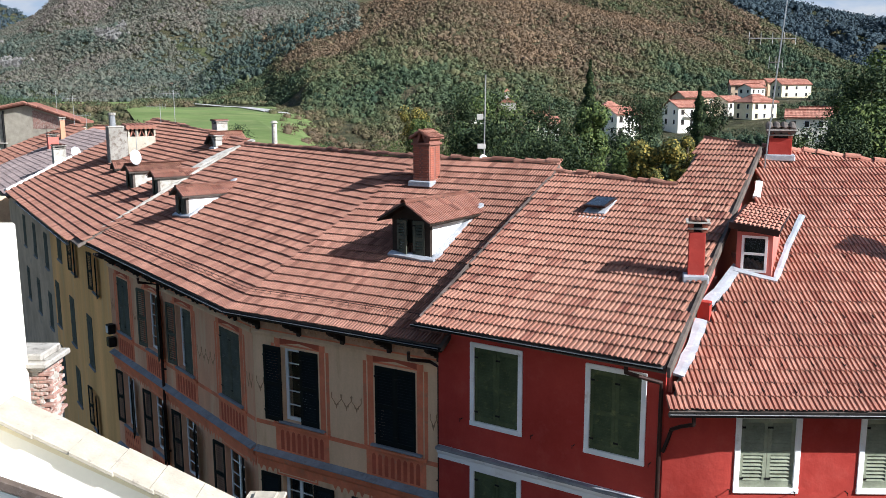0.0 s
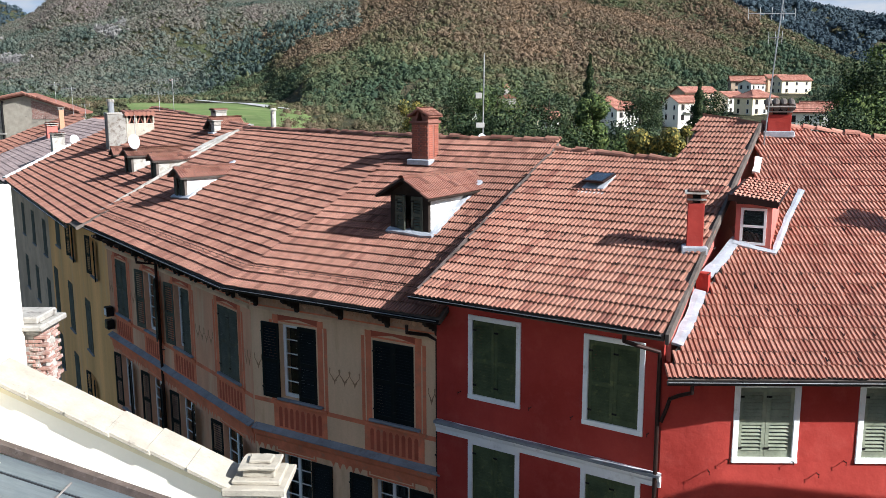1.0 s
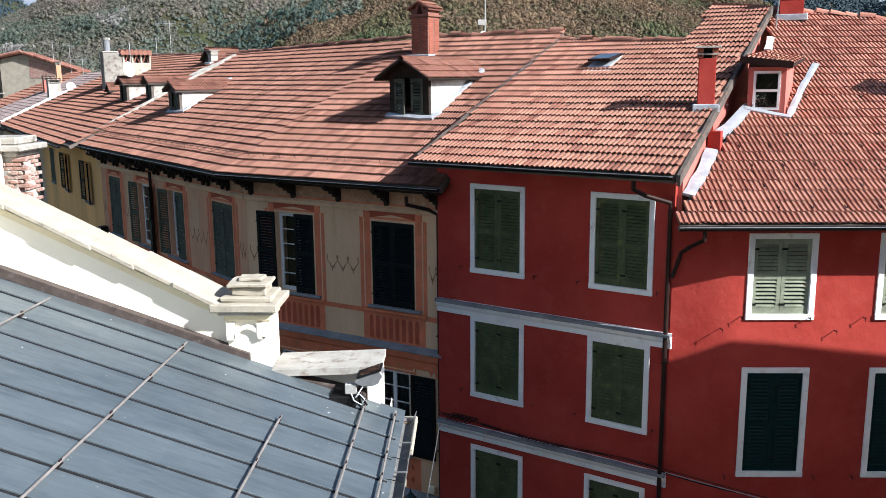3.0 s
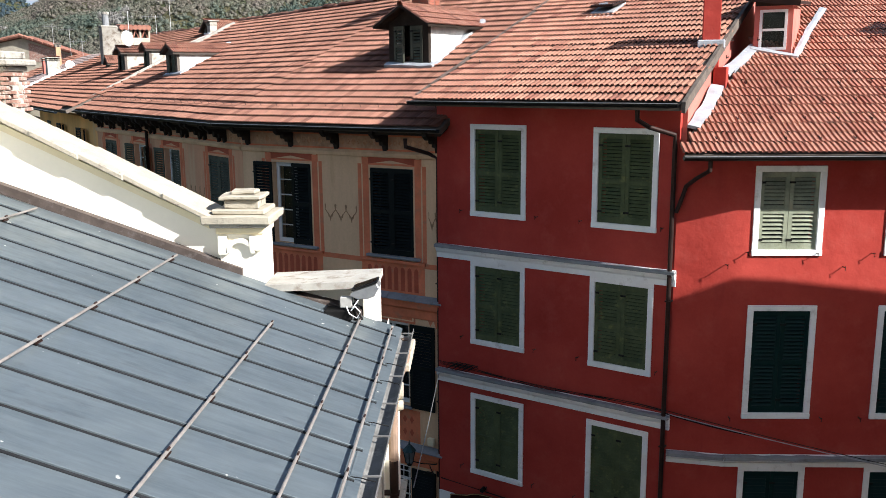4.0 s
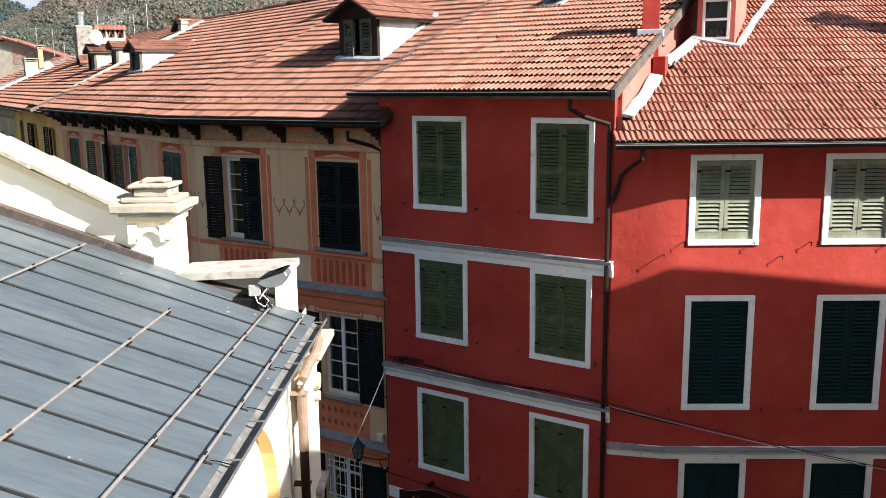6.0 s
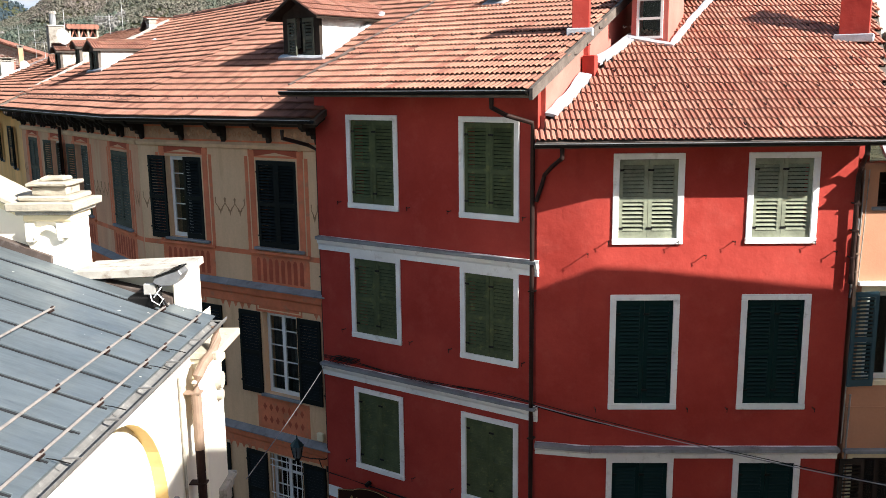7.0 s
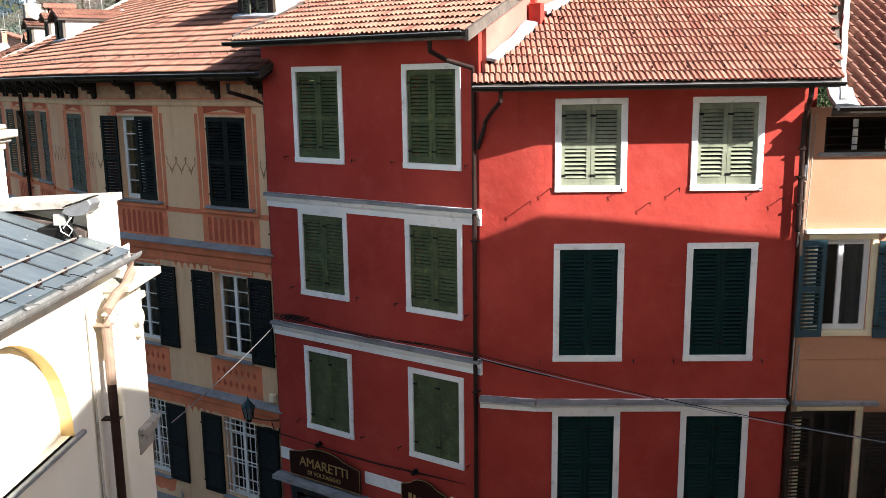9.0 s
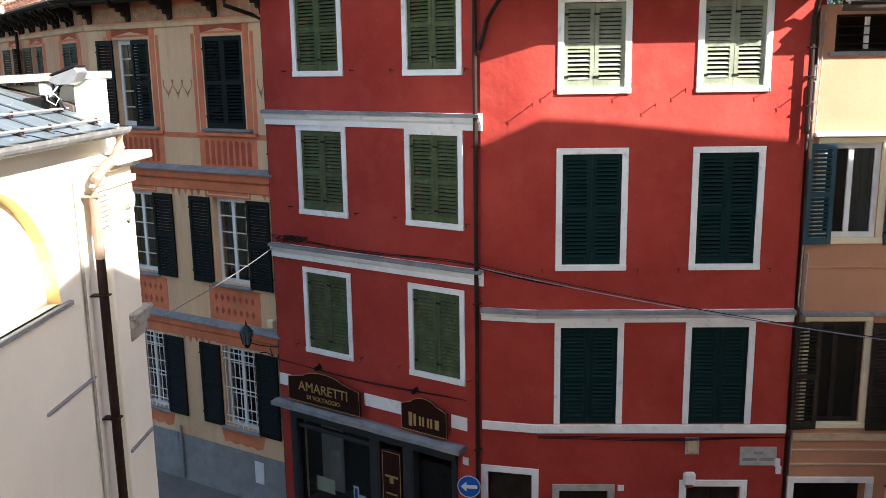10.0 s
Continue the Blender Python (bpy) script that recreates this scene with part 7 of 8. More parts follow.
polyy = to_uv(RY, ((-26.6, 49.9), (-14.55, 31.94 + 0.2), (-9.3, 37.64), (-9.9, 39.9), (-12.63, 44.53), (-20.31, 57.4), (-24.3, 53.7)))
roof_y = roof_part(house_y, RY, polyy, grey_wood, "faded brown-red clay tiles")
tile_field(roof_y, polyy, 0.21, 0.37, tile_o, seed=21, lift=0.062)
polyg = to_uv(RY, ((-36.0, 64.0), (-26.7, 50.0), (-24.3, 53.7), (-20.3, 57.6), (-25.0, 61.3), (-29.2, 67.1)))
roof_g = roof_part(house_y, RY @ T(0, 0, -0.3), polyg, grey_wood, "grey slate-like tiles")
tile_field(roof_g, polyg, 0.3, 0.38, tile_grey, seed=22, lift=0.045)
polyr = to_uv(RY, ((-41.5, 72.5), (-36.1, 64.1), (-29.3, 67.2), (-33.5, 75.0)))
roof_r = roof_part(house_y, RY @ T(0, 0, -0.25), polyr, grey_wood, "faded red clay tiles beside a pale wall")
tile_field(roof_r, polyr, 0.3, 0.45, tile_o, seed=23, lift=0.06)
ridge_tiles("ridge_tile", (-20.31, 57.4, roof_z(RY, -20.31, 57.4)), (-12.63, 44.53, roof_z(RY, -12.63, 44.53)), roof_y, tile_o)
ridge_tiles("ridge_tile", (-12.63, 44.53, roof_z(RY, -12.63, 44.53)), (-9.9, 39.9, roof_z(RY, -9.9, 39.9)), roof_y, tile_o)
# step between the two street roofs
bm = bmesh.new()
rows = []
for k in range(9):
    u = k / 8
    x, y = -12.5 + 3.0 * u, 35.5 + 4.2 * u
    z0, hh = roof_z(RY, x, y), 0.1 + 0.26 * math.sin(math.pi * min(1.0, u * 1.15)) ** 0.7
    rows.append([bm.verts.new(p) for p in ((x + 0.12, y - 0.1, z0 - 0.8), (x + 0.12, y - 0.1, z0 + hh - 0.1), (x - 0.12, y + 0.1, z0 + hh - 0.06), (x - 0.12, y + 0.1, z0 - 0.8))])
for p, q in zip(rows, rows[1:]):
    for j in range(4):
        bm.faces.new((p[j], p[(j + 1) % 4], q[(j + 1) % 4], q[j]))
bm.faces.new(rows[0])
bm.faces.new(rows[-1][::-1])
bmesh.ops.recalc_face_normals(bm, faces=bm.faces[:])
part("step_wall", bm, old_white, house_y, "pale plastered step between two roofs")
gutter(RY @ T(0, -0.07, 0.0) @ pose(0, 0, 0, -22), 7.0, 23.0, "dark metal eaves gutter", iron)
flash_line("pale mortar verge between two roofs", [rp(RY, -26.65, 50.0), rp(RY, -24.3, 53.7)], 0.4, white_flash, RY.col[2].to_3d(), 13, 0.08)


def plain_house(label, x, y, z, w, d, h, turn, rise, wall, tiles, fine=True, cols=3, rows=2, hip=False, far=False, bal=False):
    """A small house: walls, gabled roof with overhang, windows with frames on its fronts."""
    m = T(x, y, z) @ pose(0, 0, 0, 0, 0, turn)
    th = thing("village_house" if far else "roof_house", m, label, "house", "village houses" if far else "old town houses")
    bm = pbox(-w / 2, w / 2, -d / 2, d / 2, -3.0, h)
    part("wall", bm, wall, th)
    if not hip:
        for sx in (-1, 1):
            bm = bmesh.new()
            v = [bm.verts.new(p) for p in ((sx * w / 2, -d / 2, h), (sx * w / 2, d / 2, h), (sx * w / 2, 0, h + rise), (sx * (w / 2 - 0.25), -d / 2, h), (sx * (w / 2 - 0.25), d / 2, h), (sx * (w / 2 - 0.25), 0, h + rise))]
            for k in ((0, 1, 2), (3, 4, 5), (0, 1, 4, 3), (1, 2, 5, 4), (2, 0, 3, 5)):
                bm.faces.new([v[i] for i in k])
            bmesh.ops.recalc_face_normals(bm, faces=bm.faces[:])
            part("gable", bm, wall, th)
    o = 0.5
    bm = bmesh.new()
    ins = d * 0.45 if hip else 0.0
    e = rise * o / (d / 2)
    ring = [(-w / 2 - o, -d / 2 - o, h - e), (w / 2 + o, -d / 2 - o, h - e), (w / 2 + o, d / 2 + o, h - e), (-w / 2 - o, d / 2 + o, h - e)]
    rg = [(-w / 2 - o + ins, 0, h + rise), (w / 2 + o - ins, 0, h + rise)]
    for dz, flip in ((0.08, False), (-0.1, True)):
        v = [bm.verts.new((p[0], p[1], p[2] + dz)) for p in ring + rg]
        fs = [(0, 1, 5, 4), (2, 3, 4, 5), (1, 2, 5), (3, 0, 4)] if hip else [(0, 1, 5, 4), (2, 3, 4, 5)]
        for k in fs:
            bm.faces.new([v[i] for i in (k[::-1] if flip else k)])
        last = v
    bmesh.ops.recalc_face_normals(bm, faces=bm.faces[:])
    rf = part("roof", bm, tiles, th)
    if not far or fine:
        sl = rise / (d / 2)
        for s in (-1, 1):
            rm = rfrm((-s * (-w / 2 - o), s * (d / 2 + o), h - e + 0.09), (-s, 0), sl)
            ln, up = w + 2 * o, (d / 2 + o) * math.hypot(1, sl)
            poly2 = [(0, 0), (ln, 0), (ln - ins, up), (ins, up)]
            r2 = part("tile_bed", slab(poly2, 0.0, 0.03), tiles, rf)
            r2.matrix_basis = rm
            big = 2.2 if far else 1.0
            tile_field(r2, poly2, 0.25 * big, 0.42 * big, tiles, seed=int(abs(x) * 7) + 3, lift=0.04 * big, prof=FLAT_TILE[::2])
    for side in range(4):
        ln = w if side % 2 == 0 else d
        off = d / 2 if side % 2 == 0 else w / 2
        nc = cols if side % 2 == 0 else max(1, cols - 1)
        fm = pose(0, 0, 0, 0, 0, 90 * side)
        for r in range(rows):
            for c in range(nc):
                xx = -ln / 2 + ln * (c + 0.5) / nc
                zz = h - 2.3 - r * 2.9
                if zz < -0.5:
                    continue
                wd = part("window", frame_bm(xx - 0.55, xx + 0.55, zz, zz + 1.5, 0.1, -0.06), white_frame if (side + c) % 3 else grey_wood, th)
                wd.matrix_basis = fm @ T(0, -off, 0)
                # pane coloured near-black in place of the shaded room behind
                part("pane", pbox(xx - 0.45, xx + 0.45, -0.02, 0.01, zz + 0.1, zz + 1.4), hollow_shade, wd)
                part("sill", pbox(xx - 0.65, xx + 0.65, -0.14, 0.0, zz - 0.1, zz - 0.004), marble, wd)
    if bal:
        b3 = part("balcony", pbox(-w * 0.3, w * 0.2, -d / 2 - 1.1, -d / 2, h - 3.0, h - 2.85), white_trim, th)
        for i in range(9):
            xx = -w * 0.3 + w * 0.5 * i / 8
            part("baluster", ptube([(xx, -d / 2 - 1.05, h - 2.85), (xx, -d / 2 - 1.05, h - 1.95)], 0.04, 4), iron, b3)
        part("handrail", pbox(-w * 0.3, w * 0.2, -d / 2 - 1.1, -d / 2 - 1.02, h - 1.97, h - 1.9), iron, b3)
    return th


# old town roofs behind the street
lean = thing("roof_house", frm((-37.1, 74.0), (1, -0.12)), "old house with a patched white and brick gable wall", "house", "old town houses")
bm = bmesh.new()
prism(bm, [(-9, 9.0), (4.7, 9.0), (4.7, 15.35), (0.1, 16.75), (-9, 15.2)], 0.0, 1.2)
part("wall", bm, coping_lime, lean, "patched white plaster with bare brick")
bm = bmesh.new()
prism(bm, [(0.6, 14.8), (4.4, 14.8), (4.4, 15.3), (0.6, 16.4)], -0.02, 0.0)
part("bare_brick", bm, pale_brick, lean, "brick showing through the plaster")
for x0, x1, z0, z1 in ((0.05, 5.2, 16.82, 15.25), (0.05, -9.5, 16.82, 15.05)):
    bm = bmesh.new()
    prism(bm, [(x0, z0), (x1, z1), (x1, z1 + 0.16), (x0, z0 + 0.16)], -0.35, 1.6)
    rf = part("roof", bm, tile_far, lean)
    n = int(abs(x1 - x0) / 0.42)
    for i in range(n):
        u = i / n
        part("verge_tile", ptube([(x0 + (x1 - x0) * u, -0.3, z0 + (z1 - z0) * u + 0.2), (x0 + (x1 - x0) * (u + 0.9 / n), -0.32, z0 + (z1 - z0) * (u + 0.9 / n) + 0.16)], 0.13, 6), tile_far, rf)
part("drainpipe", ptube([(-2.1, -0.1, 11), (-2.1, -0.1, 15.9), (-2.0, -0.1, 16.3)], 0.1, 6), iron, lean)
part("ledge", pbox(-6, -1.9, -0.2, 0.0, 13.5, 13.62), stone_cap, lean)
plain_house("old house with a brown tile roof", -30.5, 80, 0, 9, 9, 13.0, -30, 1.6, old_wall, tile_far)
plain_house("old house with a faded tile roof", -48, 92, 0, 18, 12, 12.0, -40, 2.2, old_wall, tile_far)
cw = thing("chimney", frm((-18.9, 46.5), (0.83, 0.556)), "massive white plastered chimney with a clay pot and tiled head", "chimney")
part("shaft", pbox(0, 0.95, 0, 0.75, 13.2, 16.0, 0.03), sooty_plaster, cw)
part("crown", pbox(-0.03, 0.8, -0.03, 0.78, 16.0, 16.08, 0.02), stone_cap, cw)
part("pot", ptube([(0.3, 0.35, 16.05), (0.3, 0.35, 16.72)], 0.165, 12), grey_stone, cw, "sooty clay chimney pot")
part("pot_collar", ptube([(0.3, 0.35, 16.66), (0.3, 0.35, 16.78)], 0.2, 12), stone_cap, cw)
part("lower_shaft", pbox(0.95, 2.45, 0.02, 0.75, 13.6, 15.48, 0.03), coping_lime, cw, "yellowed plaster shaft")
# near-black block between the piers, painted shade of the flue
part("flue_shade", pbox(1.05, 2.35, 0.3, 0.5, 15.48, 15.88), hollow_shade, cw, "flue hollow, its shade coloured near-black")
for i in range(4):
    x = 1.0 + 0.46 * i
    part("arch_pier", pbox(x, x + 0.1, 0.05, 0.72, 15.48, 15.9, 0.01), coping_lime, cw)
    if i < 3:
        for sx in (0, 1):
            bm = bmesh.new()
            prism(bm, [(x + 0.1 + sx * 0.36, 15.48), (x + 0.17 + sx * 0.22, 15.48), (x + 0.31, 15.86), (x + 0.25, 15.88)], 0.08, 0.16)
            part("vent_strut", bm, tile_far, cw)
part("hood", pbox(0.92, 2.5, -0.08, 0.85, 15.9, 15.97), stone_cap, cw)
for i in range(7):
    part("cap_tile", ptube([(1.0 + 0.23 * i, -0.14, 16.0), (1.0 + 0.23 * i, 0.9, 16.08)], 0.135, 8), tile_far, cw)
chimney("small pale chimney with an arched brick head", on_roof(RY, -24.9, 53.4, (0.83, 0.556)) @ T(0, 0, -0.5), 0.72, 0.7, 1.35, old_white, "slab")
chimney("low brick chimney on a grey roof", on_roof(RY, -30.2, 63.9, (0.83, 0.556)) @ T(0, 0, -0.5), 0.72, 0.7, 0.95, pink_wall, "slab")
chimney("narrow brick chimney on a red roof", on_roof(RY, -30.6, 66.5, (0.83, 0.556)) @ T(0, 0, -0.5), 0.34, 0.34, 1.6, peach_wall, "slab")
plain_house("old house with a tiled roof behind the ridge", -18.2, 63.5, 0, 11, 8, 12.2, -30, 1.9, old_wall, tile_far)
chimney("plastered chimney with an arched tile cap behind the ridge", frm((-17.25, 62.0), LD, 13.6), 0.86, 0.8, 2.0, old_white, "slab")
chimney("stubby vent chimney near the ridge", on_roof(RY, -11.44, 40.74, LD), 0.34, 0.32, 0.36, old_white, "slab")
vp = thing("vent_pipe", frm((-10.75, 50.0), LD), "pale round vent pipe with a small cap behind the ridge", "vent pipe")
part("pipe", ptube([(0, 0, 9.0), (0, 0, 16.05)], 0.15, 12), old_white, vp)
part("cap", ptube([(0, 0, 16.1), (0, 0, 16.23)], 0.23, 12, 0.5), stone_cap, vp)
part("cap_stem", ptube([(0, 0, 16.0), (0, 0, 16.15)], 0.08, 8), grey_stone, vp)
m3, w3 = dorm_frame(RY, (-15.3, 39.2), (-14.45, 38.0))
dormer("small dormer with a shallow tiled roof and white cheek", m3, w3 * 0.8, 0.85, 1.08, 2.6, grey_wood, old_white, tile_o, 0.14, grey_wood)
m3, w3 = dorm_frame(RY, (-12.95, 35.95), (-12.3, 35.05))
dormer("narrow dormer with peeling boards", m3, w3 * 0.7, 0.82, 1.0, 2.4, grey_wood, old_white, tile_far, 0.12, grey_wood)
m3, w3 = dorm_frame(RY, (-17.9, 44.2), (-17.3, 43.35))
dormer("tiny gabled roof hatch of grey boards", m3, w3 * 0.8, 0.25, 0.55, 1.2, grey_wood, grey_wood, tile_o, 0.1, grey_wood)
m3, w3 = dorm_frame(RY, (-12.35, 42.1), (-11.3, 40.9))
dormer("low gabled roof hatch under the ridge", m3, w3 * 0.6, 0.22, 0.6, 0.7, grey_wood, grey_wood, tile_o, 0.16, grey_wood)
for x, y, z, h, d in ((-24.4, 54.6, 13.45, 1.0, (0.2, -0.2, 0.75, 75, 25)), (-14.45, 38.6, 14.2, 2.0, (0.1, -0.2, 0.85, 75, 62)), (-34.4, 74.0, 15.2, 2.7, None), (-32.1, 72.0, 15.4, 2.1, None), (-28.5, 66.0, 15.2, 1.0, None), (-17.1, 52.0, 15.8, 2.15, None), (-18.65, 54.0, 15.8, 1.3, None)):
    aerial("thin metal aerial on an old roof", x, y, z, z + h, ((0.92, 1.1, 20, 7),) if not d else (), d, 0.016)
# ---- unseen house added across the street, to shade the lower fronts ----
plain = thing("house", Matrix(), "unseen plain house added to shade the street", "house")
part("wall", pbox(13.3, 27, -0.5, 9.2, 0.0, 14.0), old_wall, plain)
bm = bmesh.new()
prism(bm, [(-1.0, 13.6), (12.0, 13.6), (12.65, 14.56), (12.17, 15.27), (11.6, 15.78), (6.0, 17.5), (3.6, 18.55), (1.4, 18.25), (-1.0, 17.2)], 13.0, 27.3)
for q in bm.verts:
    q.co = Vector((q.co.y, q.co.x, q.co.z))
    if q.co.x > 20:
        q.co.y -= 1.0
bmesh.ops.recalc_face_normals(bm, faces=bm.faces[:])
part("roof", bm, tile_far, plain)
part("wall", pbox(13.3, 16.5, 9.2, 12.0, 0.0, 13.7), old_wall, plain)

# More unseen blocks, added to keep sky and bounced light off the fronts.
part("wall", pbox(13.3, 27, -16.0, -0.5, 0.0, 13.6), old_wall, plain)
part("wall", pbox(-2, 3.0, -22, -8, 0.0, 15.0), old_wall, plain)
part("wall", pbox(3.0, 13.3, -22, -8, 0.0, 21.0), old_wall, plain)
part("shade_block", pbox(0.6, 13.3, -8, 4.8, 0.0, 6.9), old_wall, plain)
part("shade_block", pbox(1.4, 13.3, 4.8, 7.6, 0.0, 5.4), old_wall, plain)
part("wall", pbox(-12, -1.0, -9, -3.2, 0.0, 9.0), white_wall, plain)

# ---- countryside ----
def leaf_cloud(rng, n, size, shape):
    """n small leaf-clump quads on the shell of lumps; shape gives a point and its outward way."""
    vs, fs = [], []
    for i in range(n):
        p, o = shape(rng)
        t = np.cross(o, rng.normal(size=3))
        t /= max(1e-6, np.linalg.norm(t))
        o2 = o + rng.normal(size=3) * 0.45
        s = np.cross(o2 / np.linalg.norm(o2), t)
        k = size * rng.uniform(0.6, 1.3)
        b0 = len(vs)
        vs += [p - t * k - s * k * 0.6, p + t * k * 0.2 - s * k, p + t * k + s * k * 0.4, p - t * k * 0.1 + s * k]
        fs.append((b0, b0 + 1, b0 + 2, b0 + 3))
    return vs, fs


def tree(label, x, y, h, w, mat, seed, kind="round", n=1500, z=None, trunk=0.25, size=0.0105):
    rng = np.random.default_rng(seed)
    z = land(x, y) if z is None else z
    th = thing("tree", T(x, y, z), label, "tree", "trees behind the roofs")
    bm = bmesh.new()
    tube(bm, [(0, 0, -0.5), (0.1, 0.05, h * 0.3), (0.0, 0.1, h * 0.6), (0.05, 0, h * 0.9)], 0.035 * h * trunk * 3, 7, 0.2)
    for k in range(6):
        a = rng.uniform(0, 6.28)
        zz = h * rng.uniform(0.3, 0.6)
        tube(bm, [(0, 0.05, zz), (math.cos(a) * w * 0.2, math.sin(a) * w * 0.2, zz + h * 0.1), (math.cos(a) * w * 0.38, math.sin(a) * w * 0.38, zz + h * 0.18)], 0.015 * h * trunk * 2, 5, 0.3)
    part("trunk", bm, bark, th)
    lumps = []
    for k in range(int(12 + 8 * h / w) if kind == "round" else 1):
        a, r, zz = rng.uniform(0, 6.28), w * 0.36 * math.sqrt(rng.uniform(0, 1)), h * rng.uniform(0.36, 0.93)
        lumps.append((np.array((r * math.cos(a), r * math.sin(a), zz)), w * rng.uniform(0.13, 0.24)))

    def shape(g):
        if kind == "round":
            c, r = lumps[g.integers(len(lumps))]
            o = g.normal(size=3)
            o /= np.linalg.norm(o)
            return c + o * r * np.array((1, 1, 1.05)) * g.uniform(0.75, 1.1), o
        t = g.uniform(0.04, 1) ** 0.8
        a = g.uniform(0, 6.28)
        r = w * 0.5 * (1.02 - t) * (0.75 + 0.25 * math.sin(t * 40)) * g.uniform(0.6, 1.05)
        o = np.array((math.cos(a), math.sin(a), -0.2))
        return np.array((r * math.cos(a), r * math.sin(a), h * (0.08 + 0.92 * t))), o

    vs, fs = leaf_cloud(rng, n, size * h, shape)
    me = bpy.data.meshes.new("crown")
    me.from_pydata([tuple(p) for p in vs], [], fs)
    me.materials.append(mat)
    ob = new("crown", me)
    ob.parent = th
    return th


def screen(px, d):
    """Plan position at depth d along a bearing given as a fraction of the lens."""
    return EYE0.x + math.tan(math.atan((px - 784) / 1552) - YAW) * d, EYE0.y + d


TREES = ((1046, 92, 16.8, 4.4, leaf_green, 0), (1030, 96, 13.0, 5, leaf_green, 0), (930, 75, 8.0, 6, leaf_green, 0), (1160, 58, 15.3, 3.7, leaf_yellow, 0), (1214, 64, 15.3, 3.2, leaf_yellow, 0), (1105, 70, 13.5, 6, leaf_green, 0), (1180, 75, 14, 6, leaf_dark, 0), (1000, 88, 13.0, 9, leaf_dark, 0), (940, 92, 12.6, 9, leaf_dark, 0), (905, 100, 14.5, 10, leaf_dark, 0),
         (850, 108, 14.0, 10, leaf_dark, 0), (735, 150, 12.6, 6, leaf_yellow, 0), (745, 145, 11.0, 5, leaf_green, 0), (790, 118, 12.5, 9, leaf_green, 0), (680, 125, 9.0, 8, leaf_green, 0), (612, 130, 7.0, 7, leaf_green, 0), (575, 140, 6.5, 6, leaf_dark, 0),
         (1110, 105, 12.5, 9, leaf_dark, 0), (1232, 150, 15.5, 8, leaf_dark, 1), (1252, 160, 13.5, 6, leaf_dark, 0), (1040, 190, 20, 8, leaf_dark, 1), (1280, 85, 11.0, 8, leaf_green, 0), (1436, 90, 11.0, 8, leaf_dark, 0), (1490, 95, 14, 11, leaf_dark, 0),
         (1545, 100, 15.5, 12, leaf_green, 0), (1530, 140, 18.5, 10, leaf_dark, 0), (1575, 150, 21, 12, leaf_green, 0), (1500, 170, 18, 8, leaf_dark, 1), (1505, 150, 17, 9, leaf_green, 0), (1392, 120, 11.0, 8, leaf_green, 0), (420, 130, 8.0, 7, leaf_dark, 0),
         (970, 150, 14, 10, leaf_dark, 0), (1130, 160, 14, 10, leaf_dark, 0), (1610, 110, 17, 12, leaf_dark, 0), (880, 150, 15, 10, leaf_green, 0), (820, 160, 15, 10, leaf_dark, 0))
for k, (px, d, h, w, mat, con) in enumerate(TREES):
    x, y = screen(px, d)
    name = {leaf_green: "green", leaf_dark: "dark green", leaf_yellow: "yellowing"}[mat]
    tree("%s %s tree beyond the roofs" % (name, "conifer" if con else "broadleaf"), x, y, h, w, mat, 40 + k, "cone" if con else "round", 20000 if d < 70 else (12000 if d < 100 else 6000), size=0.006 if d < 70 else (0.008 if d < 100 else 0.0105))

# village houses in the valley
VILLAGE = ((1094, 250, 8, 9, 6.8, 25, 1.8, white_wall, 0, 0), (1205, 266, 9, 8.5, 7.2, 20, 1.8, white_wall, 0, 1), (1222, 300, 12, 8, 6.6, 20, 1.8, old_wall, 0, 0), (1282, 305, 8, 8, 5.6, 30, 1.8, white_wall, 0, 0), (1330, 288, 9.5, 9, 5.2, 22, 2.2, cream_wall, 1, 0),
           (1312, 420, 15, 8, 5.0, -6, 2.0, old_wall, 0, 0), (1322, 370, 8, 7, 5.0, 30, 1.4, white_wall, 0, 0), (1390, 395, 14, 9, 5.6, 12, 2.2, cream_wall, 0, 0), (1362, 425, 10, 8, 6.4, 5, 1.6, old_wall, 0, 0), (1422, 200, 8.5, 7, 7.4, -20, 1.5, white_wall, 0, 0), (1442, 215, 8, 7, 7.6, -25, 1.4, old_white, 0, 0),
           (952, 265, 4.5, 5, 5.0, 30, 1.2, cream_wall, 0, 0), (970, 240, 5, 6, 5.2, -10, 1.6, white_wall, 0, 0), (1075, 266, 5, 5, 7.4, 15, 1.4, old_white, 1, 0), (342, 720, 12, 7, 4, 10, 2.0, cream_wall, 0, 0), (322, 725, 10, 7, 3, 6, 1.6, old_wall, 0, 0), (845, 280, 4, 4, 3, 0, 1.2, white_wall, 0, 0))
for px, d, w, dd, h, turn, rise, wall, hip, bal in VILLAGE:
    x, y = screen(px, d)
    plain_house("%s village house with a red tiled roof" % ("white" if wall is white_wall else "cream" if wall is cream_wall else "beige"), x, y, land(x, y) + 0.1, w, dd, h, turn, rise, wall, tile_b if (px + h) % 2 else tile_far, True, 3, 3, bool(hip), True, bool(bal))
x, y = screen(896, 312)
ch = thing("chapel", T(x, y, land(x, y) - 1.5) @ Matrix.Diagonal((0.62, 0.62, 0.72, 1)), "small pale chapel with a tiled bell tower", "chapel")
part("nave", pbox(-4, 5, -4, 4, -3, 6), old_white, ch)
bm = bmesh.new()
prism(bm, [(-4.5, 5.9), (5.5, 5.9), (5.5, 6.1), (0.5, 8.2), (-4.5, 6.1)], -4.4, 4.4)
part("roof", bm, tile_far, ch)
part("tower", pbox(-1.3, 1.3, -1.3, 1.3, 4, 11.0), old_white, ch)
bm = bmesh.new()
